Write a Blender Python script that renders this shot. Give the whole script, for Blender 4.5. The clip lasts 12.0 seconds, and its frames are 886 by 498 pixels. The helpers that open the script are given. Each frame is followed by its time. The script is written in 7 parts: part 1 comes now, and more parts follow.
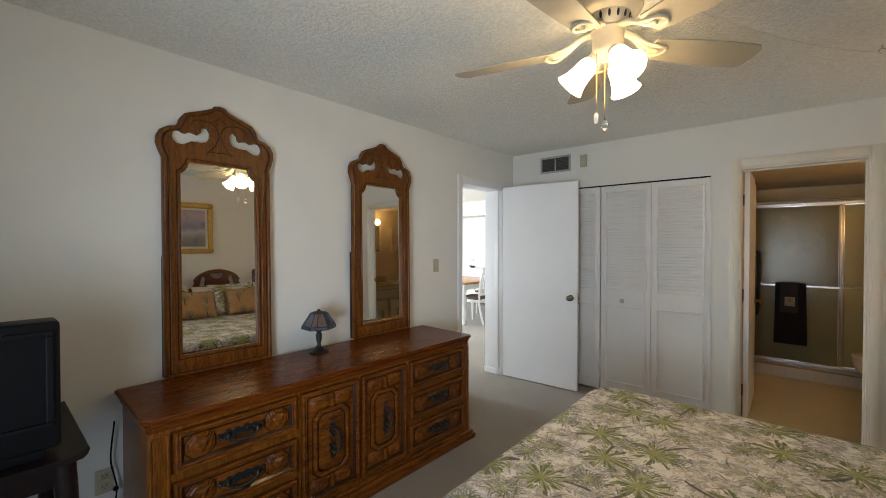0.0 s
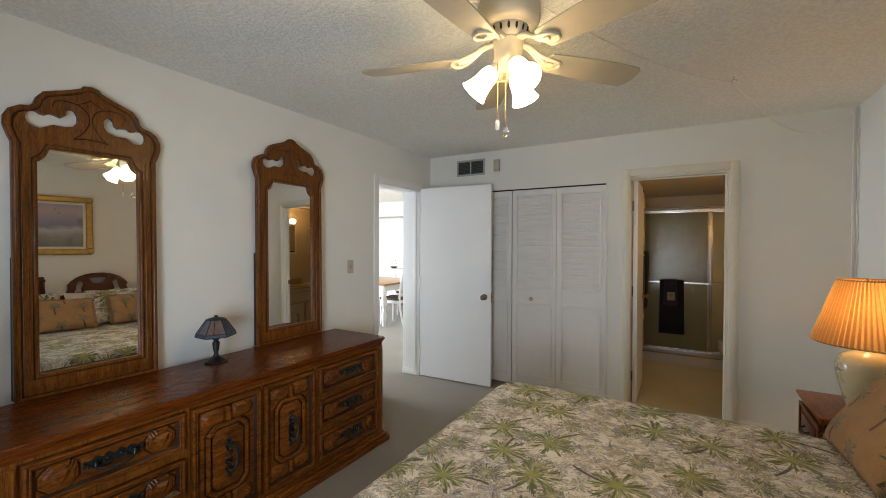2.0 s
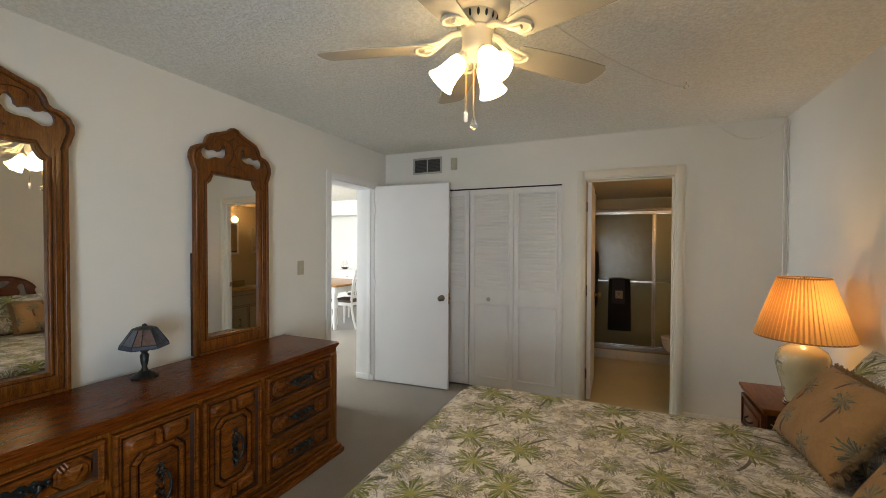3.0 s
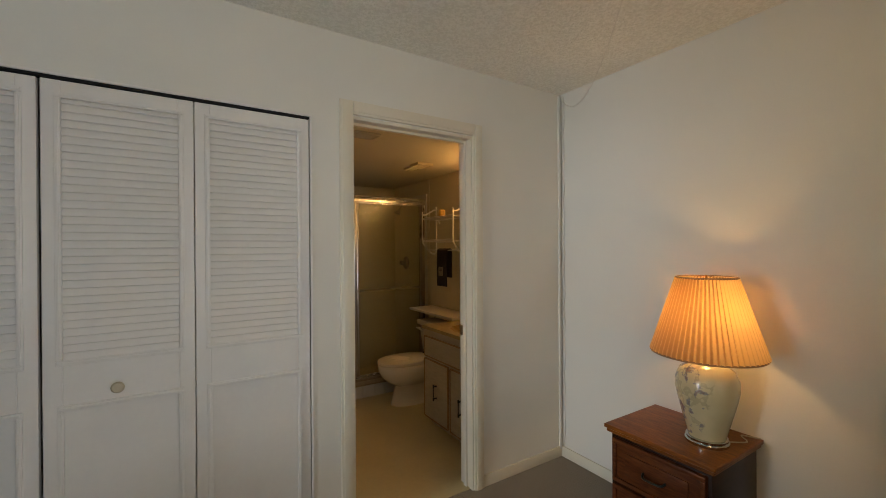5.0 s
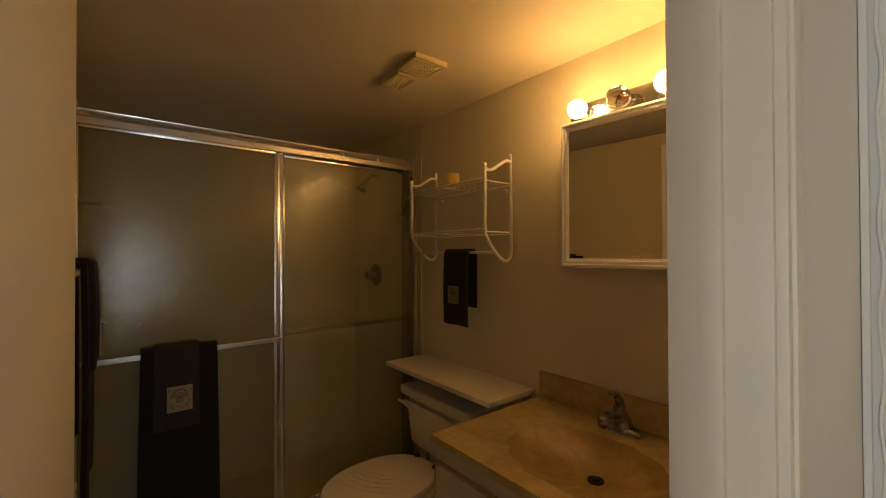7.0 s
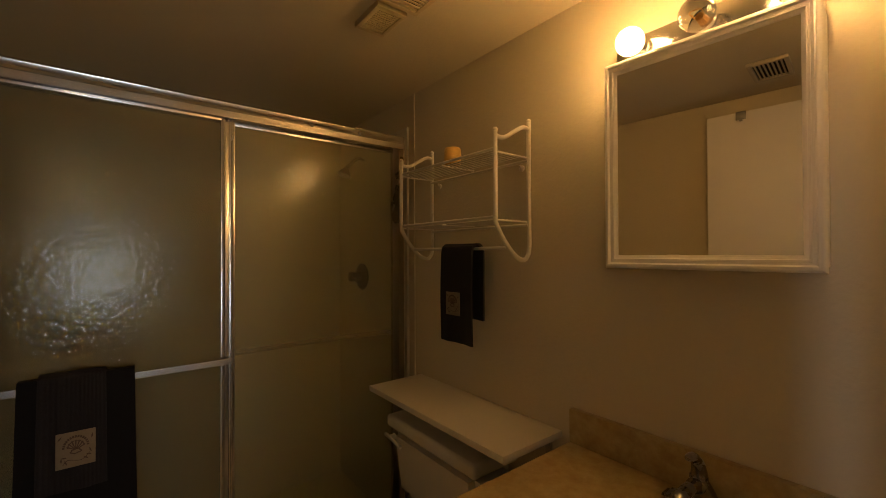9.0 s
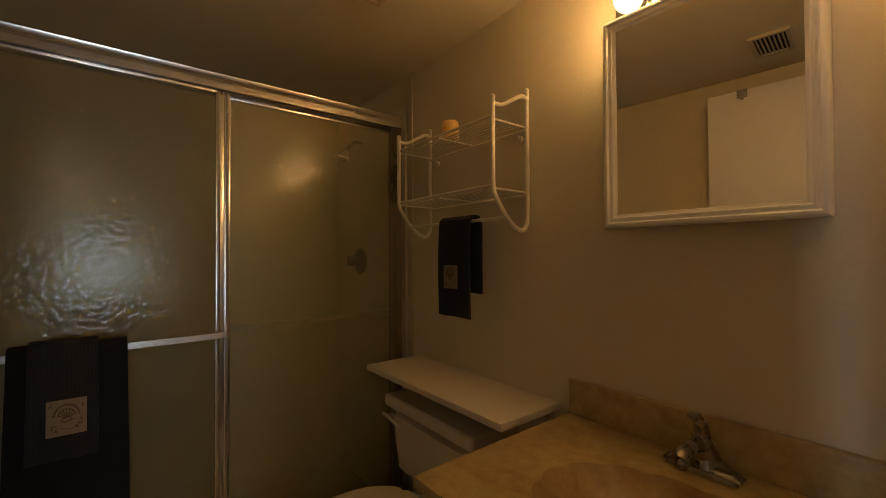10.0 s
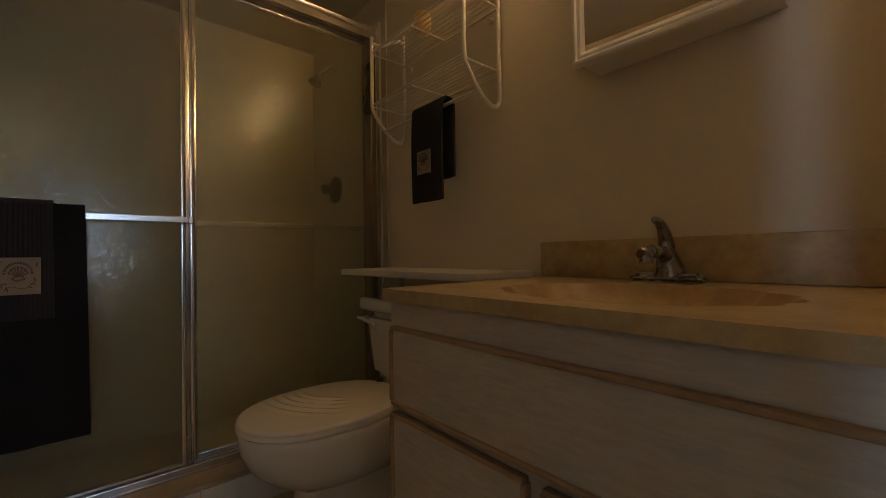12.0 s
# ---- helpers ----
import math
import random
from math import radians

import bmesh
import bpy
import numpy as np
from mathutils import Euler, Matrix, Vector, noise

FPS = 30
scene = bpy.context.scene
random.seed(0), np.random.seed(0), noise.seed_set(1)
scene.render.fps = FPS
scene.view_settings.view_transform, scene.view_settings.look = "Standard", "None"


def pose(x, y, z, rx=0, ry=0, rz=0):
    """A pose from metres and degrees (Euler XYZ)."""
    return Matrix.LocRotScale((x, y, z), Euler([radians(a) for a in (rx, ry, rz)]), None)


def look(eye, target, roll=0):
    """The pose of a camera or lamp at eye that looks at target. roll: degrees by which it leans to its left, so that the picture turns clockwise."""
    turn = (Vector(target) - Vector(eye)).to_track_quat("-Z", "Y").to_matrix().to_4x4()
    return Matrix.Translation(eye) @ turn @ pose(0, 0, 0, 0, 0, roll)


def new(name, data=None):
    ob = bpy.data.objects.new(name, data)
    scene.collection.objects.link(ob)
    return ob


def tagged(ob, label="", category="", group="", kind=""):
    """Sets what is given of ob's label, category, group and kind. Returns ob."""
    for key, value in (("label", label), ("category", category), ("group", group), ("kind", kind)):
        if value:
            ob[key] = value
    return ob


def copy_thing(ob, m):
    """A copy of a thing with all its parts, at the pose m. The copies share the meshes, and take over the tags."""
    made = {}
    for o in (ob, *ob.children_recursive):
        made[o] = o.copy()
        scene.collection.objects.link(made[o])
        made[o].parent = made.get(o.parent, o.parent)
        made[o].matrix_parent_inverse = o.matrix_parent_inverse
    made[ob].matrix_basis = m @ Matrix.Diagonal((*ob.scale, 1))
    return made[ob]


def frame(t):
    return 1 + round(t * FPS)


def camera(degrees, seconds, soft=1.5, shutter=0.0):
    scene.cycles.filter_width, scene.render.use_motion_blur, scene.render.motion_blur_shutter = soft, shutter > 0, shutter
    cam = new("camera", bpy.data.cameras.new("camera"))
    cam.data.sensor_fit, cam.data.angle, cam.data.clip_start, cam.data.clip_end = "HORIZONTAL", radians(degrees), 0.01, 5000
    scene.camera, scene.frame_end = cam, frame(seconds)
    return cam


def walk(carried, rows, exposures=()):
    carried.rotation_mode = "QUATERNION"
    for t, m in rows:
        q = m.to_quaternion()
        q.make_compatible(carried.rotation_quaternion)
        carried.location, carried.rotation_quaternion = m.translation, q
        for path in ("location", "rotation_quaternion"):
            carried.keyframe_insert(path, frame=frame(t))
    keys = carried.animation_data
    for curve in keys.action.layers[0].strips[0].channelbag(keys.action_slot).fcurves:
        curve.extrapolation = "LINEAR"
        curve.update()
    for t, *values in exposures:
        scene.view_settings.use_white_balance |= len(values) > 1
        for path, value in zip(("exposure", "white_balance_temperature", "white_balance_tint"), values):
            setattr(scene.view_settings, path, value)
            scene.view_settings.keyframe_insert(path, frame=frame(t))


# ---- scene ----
cam = camera(95.1, 12.0, soft=0.9)
PATH = [
    (0, (2.434, 0.094, 1.448), (1.119, 1.6, 1.42), -0.0),
    (0.5, (2.458, 0.105, 1.447), (1.218, 1.674, 1.421), 0.0),
    (1, (2.472, 0.121, 1.45), (1.309, 1.748, 1.425), 0.1),
    (1.5, (2.485, 0.131, 1.454), (1.399, 1.81, 1.427), 0.1),
    (2, (2.491, 0.148, 1.451), (1.475, 1.871, 1.426), 0.2),
    (2.5, (2.468, 0.174, 1.45), (1.523, 1.937, 1.425), 0.2),
    (3, (2.387, 0.217, 1.445), (1.587, 2.05, 1.423), 0.3),
    (3.5, (2.107, 0.413, 1.441), (1.743, 2.379, 1.42), 0.2),
    (3.7, (1.926, 0.533, 1.448), (1.836, 2.531, 1.43), 0.2),
    (5.3, (1.409, 2.649, 1.393), (2.578, 4.272, 1.391), -0.2),
    (5.5, (1.545, 2.932, 1.388), (2.755, 4.524, 1.388), 0.0),
    (6, (1.859, 3.48, 1.387), (3.108, 5.043, 1.387), 0.0),
    (6.2, (2.007, 3.664, 1.385), (3.259, 5.224, 1.391), 0.0),
    (6.5, (2.082, 3.766, 1.384), (3.321, 5.335, 1.395), -0.2),
    (6.7, (2.134, 3.843, 1.385), (3.374, 5.412, 1.391), -0.0),
    (7, (2.206, 3.95, 1.382), (3.447, 5.519, 1.401), -0.2),
    (7.2, (2.251, 4.014, 1.381), (3.49, 5.584, 1.405), -0.3),
    (8.8, (2.474, 4.272, 1.383), (3.714, 5.842, 1.395), -0.2),
    (9, (2.488, 4.28, 1.367), (3.723, 5.853, 1.388), -0.2),
    (9.5, (2.506, 4.291, 1.325), (3.736, 5.868, 1.348), -0.3),
    (10, (2.51, 4.288, 1.263), (3.741, 5.865, 1.295), -0.3),
    (10.5, (2.514, 4.283, 1.183), (3.747, 5.857, 1.225), -0.3),
    (11, (2.524, 4.28, 1.091), (3.764, 5.848, 1.134), -0.5),
    (11.5, (2.533, 4.283, 0.972), (3.8, 5.83, 1.014), -0.5),
    (12, (2.538, 4.282, 0.86), (3.838, 5.802, 0.89), -0.9),
]
walk(cam, [(t, look(eye, target, roll)) for t, eye, target, roll in PATH], exposures=[(0, -0.14, 5850, 10), (2.5, -0.19, 5950, 10), (3.5, -0.34, 6350, 10), (5.5, -0.32, 6250, 10), (6.0, -0.32, 6350, 10), (6.5, -0.37, 6750, 10), (7, -0.33, 6550, 10), (9.5, -0.38, 6250, 10), (12, -0.34, 5000, 10)])

# ---------------------------------------------------------------- world and lights
world = bpy.data.worlds.new("sky")
scene.world = world
world.use_nodes = True
wn = world.node_tree.nodes
sky = wn.new("ShaderNodeTexSky")
sky.sky_type = "NISHITA"
sky.sun_disc = False
sky.sun_elevation, sky.sun_rotation = radians(50), radians(160)
wn["Background"].inputs["Strength"].default_value = 0.12
world.node_tree.links.new(sky.outputs[0], wn["Background"].inputs["Color"])


def lamp(name, kind, m, power, color, **more):
    data = bpy.data.lights.new(name, kind)
    data.energy, data.color = power, color
    for key, value in more.items():
        if key == "size":
            data.shape, data.size, data.size_y = "RECTANGLE", value[0], value[1]
        if key == "radius":
            data.shadow_soft_size = value
        if key == "spread":
            data.spread = value
        if key == "angle":
            data.angle = value
    ob = new(name, data)
    ob.matrix_world = m
    return ob


WARM = (1.0, 0.60, 0.25)
AMBER = (1.0, 0.50, 0.155)
DAY = (0.78, 0.89, 1.0)
lamp("sun", "SUN", pose(0, 0, 0, 40, 0, 200), 3.0, (1, 0.95, 0.88), angle=radians(0.5))
for ang in (80, 200, 320):
    lamp("fan_bulb_light", "POINT", pose(1.865 + 0.141 * math.cos(radians(ang)), 1.735 + 0.141 * math.sin(radians(ang)), 2.092), 3.2, WARM, radius=0.03)
lamp("bedside_bulb_light", "POINT", pose(3.322, 3.072, 1.105), 7.8, (1.0, 0.53, 0.16), radius=0.03)
for y in (4.782, 4.48):
    lamp("vanity_bulb_light", "POINT", pose(3.477, y, 1.893), 13.0, AMBER, radius=0.044)
lamp("daylight_bedroom_window", "AREA", pose(2.15, -0.76, 1.00, 91, 0, 27), 10.5, DAY, size=(0.75, 1.25), spread=1.45)
# Added fill, aimed up from the window opening to brighten the ceiling.
lamp("window_upward_fill", "AREA", pose(2.20, -0.77, 1.0, 132, 0, 14), 11.5, (0.92, 0.95, 1.0), size=(1.0, 1.4), spread=2.4)
lamp("daylight_dining_window", "AREA", pose(-5.3, 3.2, 1.3, 90, 0, -48), 380, (0.90, 0.95, 1.0), size=(2.8, 1.9))

# ---------------------------------------------------------------- materials


def nodes_of(name):
    m = bpy.data.materials.new(name)
    m.use_nodes = True
    nt = m.node_tree
    return m, nt, nt.nodes["Principled BSDF"]


def node(nt, kind, **vals):
    n = nt.nodes.new(kind)
    for k, v in vals.items():
        n.inputs[k].default_value = v
    return n


def coords(nt, scale=(1, 1, 1), space="Object"):
    tc = nt.nodes.new("ShaderNodeTexCoord")
    mp = node(nt, "ShaderNodeMapping", Scale=scale)
    nt.links.new(tc.outputs[space], mp.inputs["Vector"])
    return mp.outputs["Vector"]


def noise_tex(nt, vec, scale, detail=4, rough=0.55):
    n = node(nt, "ShaderNodeTexNoise", Scale=scale, Detail=detail, Roughness=rough)
    nt.links.new(vec, n.inputs["Vector"])
    return n.outputs["Fac"]


def ramp(nt, fac, stops):
    r = nt.nodes.new("ShaderNodeValToRGB")
    el = r.color_ramp.elements
    while len(el) < len(stops):
        el.new(0.5)
    for e, (p, c) in zip(el, stops):
        e.position, e.color = p, (*c, 1)
    nt.links.new(fac, r.inputs["Fac"])
    return r.outputs["Color"]


def mixc(nt, fac, a, b, mode="MIX"):
    m = nt.nodes.new("ShaderNodeMix")
    m.data_type, m.blend_type = "RGBA", mode
    if isinstance(fac, (int, float)):
        m.inputs[0].default_value = fac
    else:
        nt.links.new(fac, m.inputs[0])
    for value, socket in ((a, m.inputs[6]), (b, m.inputs[7])):
        if isinstance(value, tuple):
            socket.default_value = (*value, 1)
        else:
            nt.links.new(value, socket)
    return m.outputs[2]


def bump(nt, bsdf, height, strength, distance=0.01):
    b = node(nt, "ShaderNodeBump", Strength=strength, Distance=distance)
    nt.links.new(height, b.inputs["Height"])
    nt.links.new(b.outputs["Normal"], bsdf.inputs["Normal"])


def surf(name, color, rough=0.5, metal=0.0, vary=0.12, scale=3.0, grain=80.0, relief=0.1, depth=0.004, coat=0.0):
    """A surface with broad and fine variation of its colour, uneven gloss and a fine relief."""
    m, nt, b = nodes_of(name)
    v = coords(nt)
    broad, fine = noise_tex(nt, v, scale), noise_tex(nt, v, grain, 3)
    dark = tuple(c * (1 - vary) for c in color)
    c1 = ramp(nt, broad, [(0.3, dark), (0.7, color)])
    c2 = mixc(nt, vary * 0.8, c1, ramp(nt, fine, [(0.35, tuple(c * 0.7 for c in color)), (0.65, color)]))
    nt.links.new(c2, b.inputs["Base Color"])
    mr = node(nt, "ShaderNodeMapRange")
    mr.inputs["To Min"].default_value, mr.inputs["To Max"].default_value = max(rough - 0.06, 0.02), min(rough + 0.08, 1)
    nt.links.new(broad, mr.inputs["Value"])
    nt.links.new(mr.outputs["Result"], b.inputs["Roughness"])
    b.inputs["Metallic"].default_value = metal
    b.inputs["Coat Weight"].default_value = coat
    if relief:
        bump(nt, b, fine, relief, depth)
    return m


def wood(name, light, dark, along=(1, 1, 12), rough=0.35, coat=0.2, scale=6.0):
    """Wood whose grain runs along the axis with the small number."""
    m, nt, b = nodes_of(name)
    v = coords(nt, along)
    big, fine = noise_tex(nt, v, scale, 6, 0.6), noise_tex(nt, v, scale * 5, 3, 0.7)
    cloud = noise_tex(nt, coords(nt), 2.5, 2)
    c = ramp(nt, big, [(0.32, dark), (0.5, tuple((p + q) / 2 for p, q in zip(light, dark))), (0.66, light)])
    c = mixc(nt, 0.45, c, ramp(nt, fine, [(0.4, dark), (0.6, light)]))
    c = mixc(nt, ramp(nt, cloud, [(0.3, (0, 0, 0)), (0.75, (0.35, 0.35, 0.35))]), c, dark)
    nt.links.new(c, b.inputs["Base Color"])
    b.inputs["Roughness"].default_value, b.inputs["Coat Weight"].default_value = rough, coat
    b.inputs["Coat Roughness"].default_value = 0.15
    b.inputs["Specular IOR Level"].default_value = 0.2
    bump(nt, b, fine, 0.08, 0.002)
    return m


def plaster(name, color, strength=0.12, grain=140.0):
    return surf(name, color, 0.75, 0, 0.05, 1.6, grain, strength, 0.003)


M_WALL = plaster("painted plaster wall", (0.76, 0.745, 0.68))
M_BATHWALL = plaster("painted bathroom wall", (0.65, 0.588, 0.425), 0.3, 90.0)
M_TRIM = surf("cream painted trim", (0.74, 0.69, 0.56), 0.45, 0, 0.06, 3, 60, 0.05, 0.001)
M_DOOR = surf("white door paint", (0.80, 0.79, 0.77), 0.38, 0, 0.05, 2, 90, 0.05, 0.001)
M_LOUVRE = surf("white louvre paint", (0.80, 0.78, 0.74), 0.45, 0, 0.06, 4, 60, 0.06, 0.001)


def popcorn():
    m, nt, b = nodes_of("stippled ceiling")
    v = coords(nt)
    n1, n2 = noise_tex(nt, v, 62, 3, 0.65), noise_tex(nt, v, 1.2, 3)
    c = ramp(nt, n2, [(0.3, (0.86, 0.84, 0.75)), (0.7, (0.90, 0.88, 0.80))])
    c = mixc(nt, 0.4, c, ramp(nt, n1, [(0.40, (0.66, 0.64, 0.55)), (0.6, (0.92, 0.90, 0.82))]))
    nt.links.new(c, b.inputs["Base Color"])
    b.inputs["Roughness"].default_value = 0.95
    bump(nt, b, n1, 0.85, 0.011)
    return m


M_CEIL = popcorn()


def carpet():
    m, nt, b = nodes_of("grey beige carpet")
    v = coords(nt)
    n1, n2, n3 = noise_tex(nt, v, 260, 3, 0.7), noise_tex(nt, v, 2.2, 3), noise_tex(nt, v, 30, 3)
    c = ramp(nt, n2, [(0.3, (0.185, 0.150, 0.100)), (0.7, (0.245, 0.200, 0.138))])
    c = mixc(nt, 0.4, c, ramp(nt, n1, [(0.3, (0.12, 0.095, 0.07)), (0.7, (0.32, 0.26, 0.20))]))
    nt.links.new(c, b.inputs["Base Color"])
    b.inputs["Roughness"].default_value = 1.0
    b.inputs["Sheen Weight"].default_value = 0.3
    bump(nt, b, n1, 0.8, 0.008)
    return m


M_CARPET = carpet()
M_VINYL = surf("cream bathroom floor", (0.62, 0.54, 0.32), 0.3, 0, 0.14, 2.5, 40, 0.05, 0.001)

# ---------------------------------------------------------------- building helpers


def bm_of():
    return bmesh.new()


def box(bm, x0, x1, y0, y1, z0, z1):
    m = Matrix.LocRotScale(((x0 + x1) / 2, (y0 + y1) / 2, (z0 + z1) / 2), None, (abs(x1 - x0), abs(y1 - y0), abs(z1 - z0)))
    return bmesh.ops.create_cube(bm, size=1, matrix=m)["verts"]


def soft_box(bm, x0, x1, y0, y1, z0, z1, r=0.004, seg=2):
    t = bmesh.new()
    box(t, x0, x1, y0, y1, z0, z1)
    bmesh.ops.bevel(t, geom=t.edges[:], offset=r, segments=seg, affect="EDGES", profile=0.6)
    merge(bm, t)


def merge(bm, other, m=None):
    """Adds another bmesh, moved by m, and frees it."""
    if m is not None:
        bmesh.ops.transform(other, matrix=m, verts=other.verts[:])
    me = bpy.data.meshes.new("tmp")
    other.to_mesh(me)
    other.free()
    bm.from_mesh(me)
    bpy.data.meshes.remove(me)


def lathe(bm, profile, segments=32, m=None, capped=True):
    """A turned body from (radius, height) pairs."""
    rings = []
    for r, z in profile:
        rings.append([bm.verts.new((max(r, 1e-4) * math.cos(2 * math.pi * k / segments), max(r, 1e-4) * math.sin(2 * math.pi * k / segments), z)) for k in range(segments)])
    for a, b in zip(rings, rings[1:]):
        for k in range(segments):
            bm.faces.new((a[k], a[(k + 1) % segments], b[(k + 1) % segments], b[k]))
    if capped:
        bm.faces.new(rings[0][::-1])
        bm.faces.new(rings[-1])
    if m is not None:
        bmesh.ops.transform(bm, matrix=m, verts=[v for ring in rings for v in ring])


def tube(bm, points, r, segments=10, closed=False):
    """A round bar along points."""
    pts = [Vector(p) for p in points]
    rings, side = [], None
    for i, p in enumerate(pts):
        a, b = pts[max(i - 1, 0)], pts[min(i + 1, len(pts) - 1)]
        d = (b - a).normalized()
        if side is None:
            side = d.orthogonal().normalized()
        side = (side - d * side.dot(d)).normalized()
        up = d.cross(side)
        rad = r[i] if isinstance(r, (list, tuple)) else r
        rings.append([bm.verts.new(p + rad * (math.cos(2 * math.pi * k / segments) * side + math.sin(2 * math.pi * k / segments) * up)) for k in range(segments)])
    for a, b in zip(rings, rings[1:]):
        for k in range(segments):
            bm.faces.new((a[k], a[(k + 1) % segments], b[(k + 1) % segments], b[k]))
    bm.faces.new(rings[0][::-1])
    bm.faces.new(rings[-1])


def curve_points(points, n=6):
    """Catmull-Rom points through the given ones."""
    p = [Vector(q) for q in points]
    p = [2 * p[0] - p[1]] + p + [2 * p[-1] - p[-2]]
    out = []
    for i in range(1, len(p) - 2):
        for k in range(n):
            t = k / n
            a, b, c, d = p[i - 1], p[i], p[i + 1], p[i + 2]
            out.append(0.5 * ((2 * b) + (c - a) * t + (2 * a - 5 * b + 4 * c - d) * t * t + (3 * b - a - 3 * c + d) * t ** 3))
    out.append(p[-2])
    return out


def prism(bm, outline, depth, holes=()):
    """A plate in the local xz plane from an outline, with holes, reaching from y = 0 to y = depth."""
    t = bmesh.new()
    loops = []
    for loop in (outline, *holes):
        vs = [t.verts.new((x, 0, z)) for x, z in loop]
        loops.append([t.edges.new((vs[i], vs[(i + 1) % len(vs)])) for i in range(len(vs))])
    bmesh.ops.triangle_fill(t, use_beauty=True, use_dissolve=False, edges=t.edges[:])
    ext = bmesh.ops.extrude_face_region(t, geom=t.faces[:])
    bmesh.ops.translate(t, vec=(0, depth, 0), verts=[g for g in ext["geom"] if isinstance(g, bmesh.types.BMVert)])
    bmesh.ops.recalc_face_normals(t, faces=t.faces[:])
    merge(bm, t)


def finish(ob, smooth):
    if smooth is None:
        return
    for p in ob.data.polygons:
        p.use_smooth = True
    ob.data.set_sharp_from_angle(angle=radians(smooth))


def part(name, bm, mat, parent=None, label="", smooth=None):
    """Links a bmesh as one mesh object under a thing or a part."""
    me = bpy.data.meshes.new(name)
    bmesh.ops.recalc_face_normals(bm, faces=bm.faces[:])
    bm.to_mesh(me)
    bm.free()
    me.materials.append(mat)
    ob = new(name, me)
    ob.parent = parent
    finish(ob, smooth)
    if label:
        tagged(ob, label)
    return ob


def thing(name, m, label, category, group=""):
    ob = new(name)
    ob.empty_display_size = 0.1
    ob.matrix_world = m
    return tagged(ob, label, category, group)


def setting(name, boxes, mat, label=""):
    bm = bm_of()
    for b in boxes:
        box(bm, *b)
    return tagged(part(name, bm, mat, None, label), kind="structure")


# ---------------------------------------------------------------- plan
CEIL, XE, YN, YN2, YS = 2.43, 3.55, 4.085, 4.195, -0.80
BCEIL, BXE, BXW, BYN = 2.13, 3.575, 2.03, 6.72
CL0, CL1, CLH = 0.08, 1.895, 2.012
BD0, BD1, BDH = 2.10, 2.80, 2.045
ED0, ED1, EDH, WT = 3.15, 3.87, 2.04, 0.215

setting("wall_north", [(-WT, CL0, YN, YN2, 0, CEIL), (CL0, CL1, YN, YN2, CLH, CEIL), (CL1, BD0 - 0.013, YN, YN2, 0, CEIL), (BD0 - 0.013, BD1 + 0.013, YN, YN2, BDH, CEIL), (BD1 + 0.013, XE + 0.15, YN, YN2, 0, CEIL)], M_WALL)
setting("wall_west", [(-WT, 0, YS, ED0, 0, CEIL), (-WT, 0, ED0, ED1, EDH, CEIL), (-WT, 0, ED1, YN, 0, CEIL)], M_WALL)
setting("wall_east", [(XE, XE + 0.15, YS, YN, 0, CEIL)], M_WALL)
W0, W1, WZ0, WZ1 = 1.50, 2.80, 0.12, 2.08
setting("wall_south", [(-WT, W0, YS - 0.15, YS, 0, CEIL), (W0, W1, YS - 0.15, YS, WZ1, CEIL), (W0, W1, YS - 0.15, YS, 0, WZ0), (W1, XE + 0.15, YS - 0.15, YS, 0, CEIL)], M_WALL)
setting("floor", [(-WT, XE, YS, YN + 0.02, -0.12, 0)], M_CARPET)
setting("ceiling", [(-WT, XE + 0.15, YS - 0.15, YN2 + 2.6, CEIL, CEIL + 0.12)], M_CEIL)
# closet behind the folding doors
setting("closet_wall", [(-0.02, 0.0, YN2, 4.82, 0, CEIL), (0, BXW - 0.1, 4.82, 4.9, 0, CEIL)], M_WALL)
setting("closet_floor", [(0, BXW - 0.1, YN + 0.02, 4.82, -0.12, 0)], M_CARPET)
# bathroom shell
setting("wall_bath_west", [(BXW - 0.1, BXW, YN2, BYN, 0, CEIL)], M_BATHWALL)
setting("wall_bath_east", [(BXE, BXE + 0.12, YN2, BYN, 0, CEIL)], M_BATHWALL)
setting("wall_bath_north", [(BXW - 0.1, BXE + 0.12, BYN, BYN + 0.1, 0, CEIL)], M_BATHWALL)
setting("ceiling_bath", [(BXW, BXE, YN2, BYN, BCEIL, BCEIL + 0.05)], M_BATHWALL)
setting("floor_bath", [(BXW, BXE, YN + 0.02, BYN, -0.12, 0.004)], M_VINYL)
# dining room shell
DX, DY = -5.4, 8.3
setting("wall_dining_north", [(DX, -WT, DY, DY + 0.1, 0, CEIL)], M_WALL)
setting("wall_dining_west", [(DX - 0.1, DX, 1.5, 1.7, 0, CEIL), (DX - 0.1, DX, 4.7, DY, 0, CEIL), (DX - 0.1, DX, 1.7, 4.7, 2.3, CEIL), (DX - 0.1, DX, 1.7, 4.7, 0, 0.2)], M_WALL)
setting("wall_dining_south", [(DX, -WT, 1.4, 1.5, 0, CEIL)], M_WALL)
setting("wall_dining_east", [(-WT, -0.02, YN2, DY, 0, CEIL)], M_WALL)
setting("floor_dining", [(DX, -WT, 1.5, DY, -0.12, 0)], M_CARPET)
setting("ceiling_dining", [(DX - 0.1, -WT, 1.4, DY + 0.1, CEIL, CEIL + 0.12)], M_CEIL)
setting("ground", [(-60, 60, -60, 60, -0.5, -0.3)], surf("ground outside", (0.2, 0.25, 0.12), 0.9))

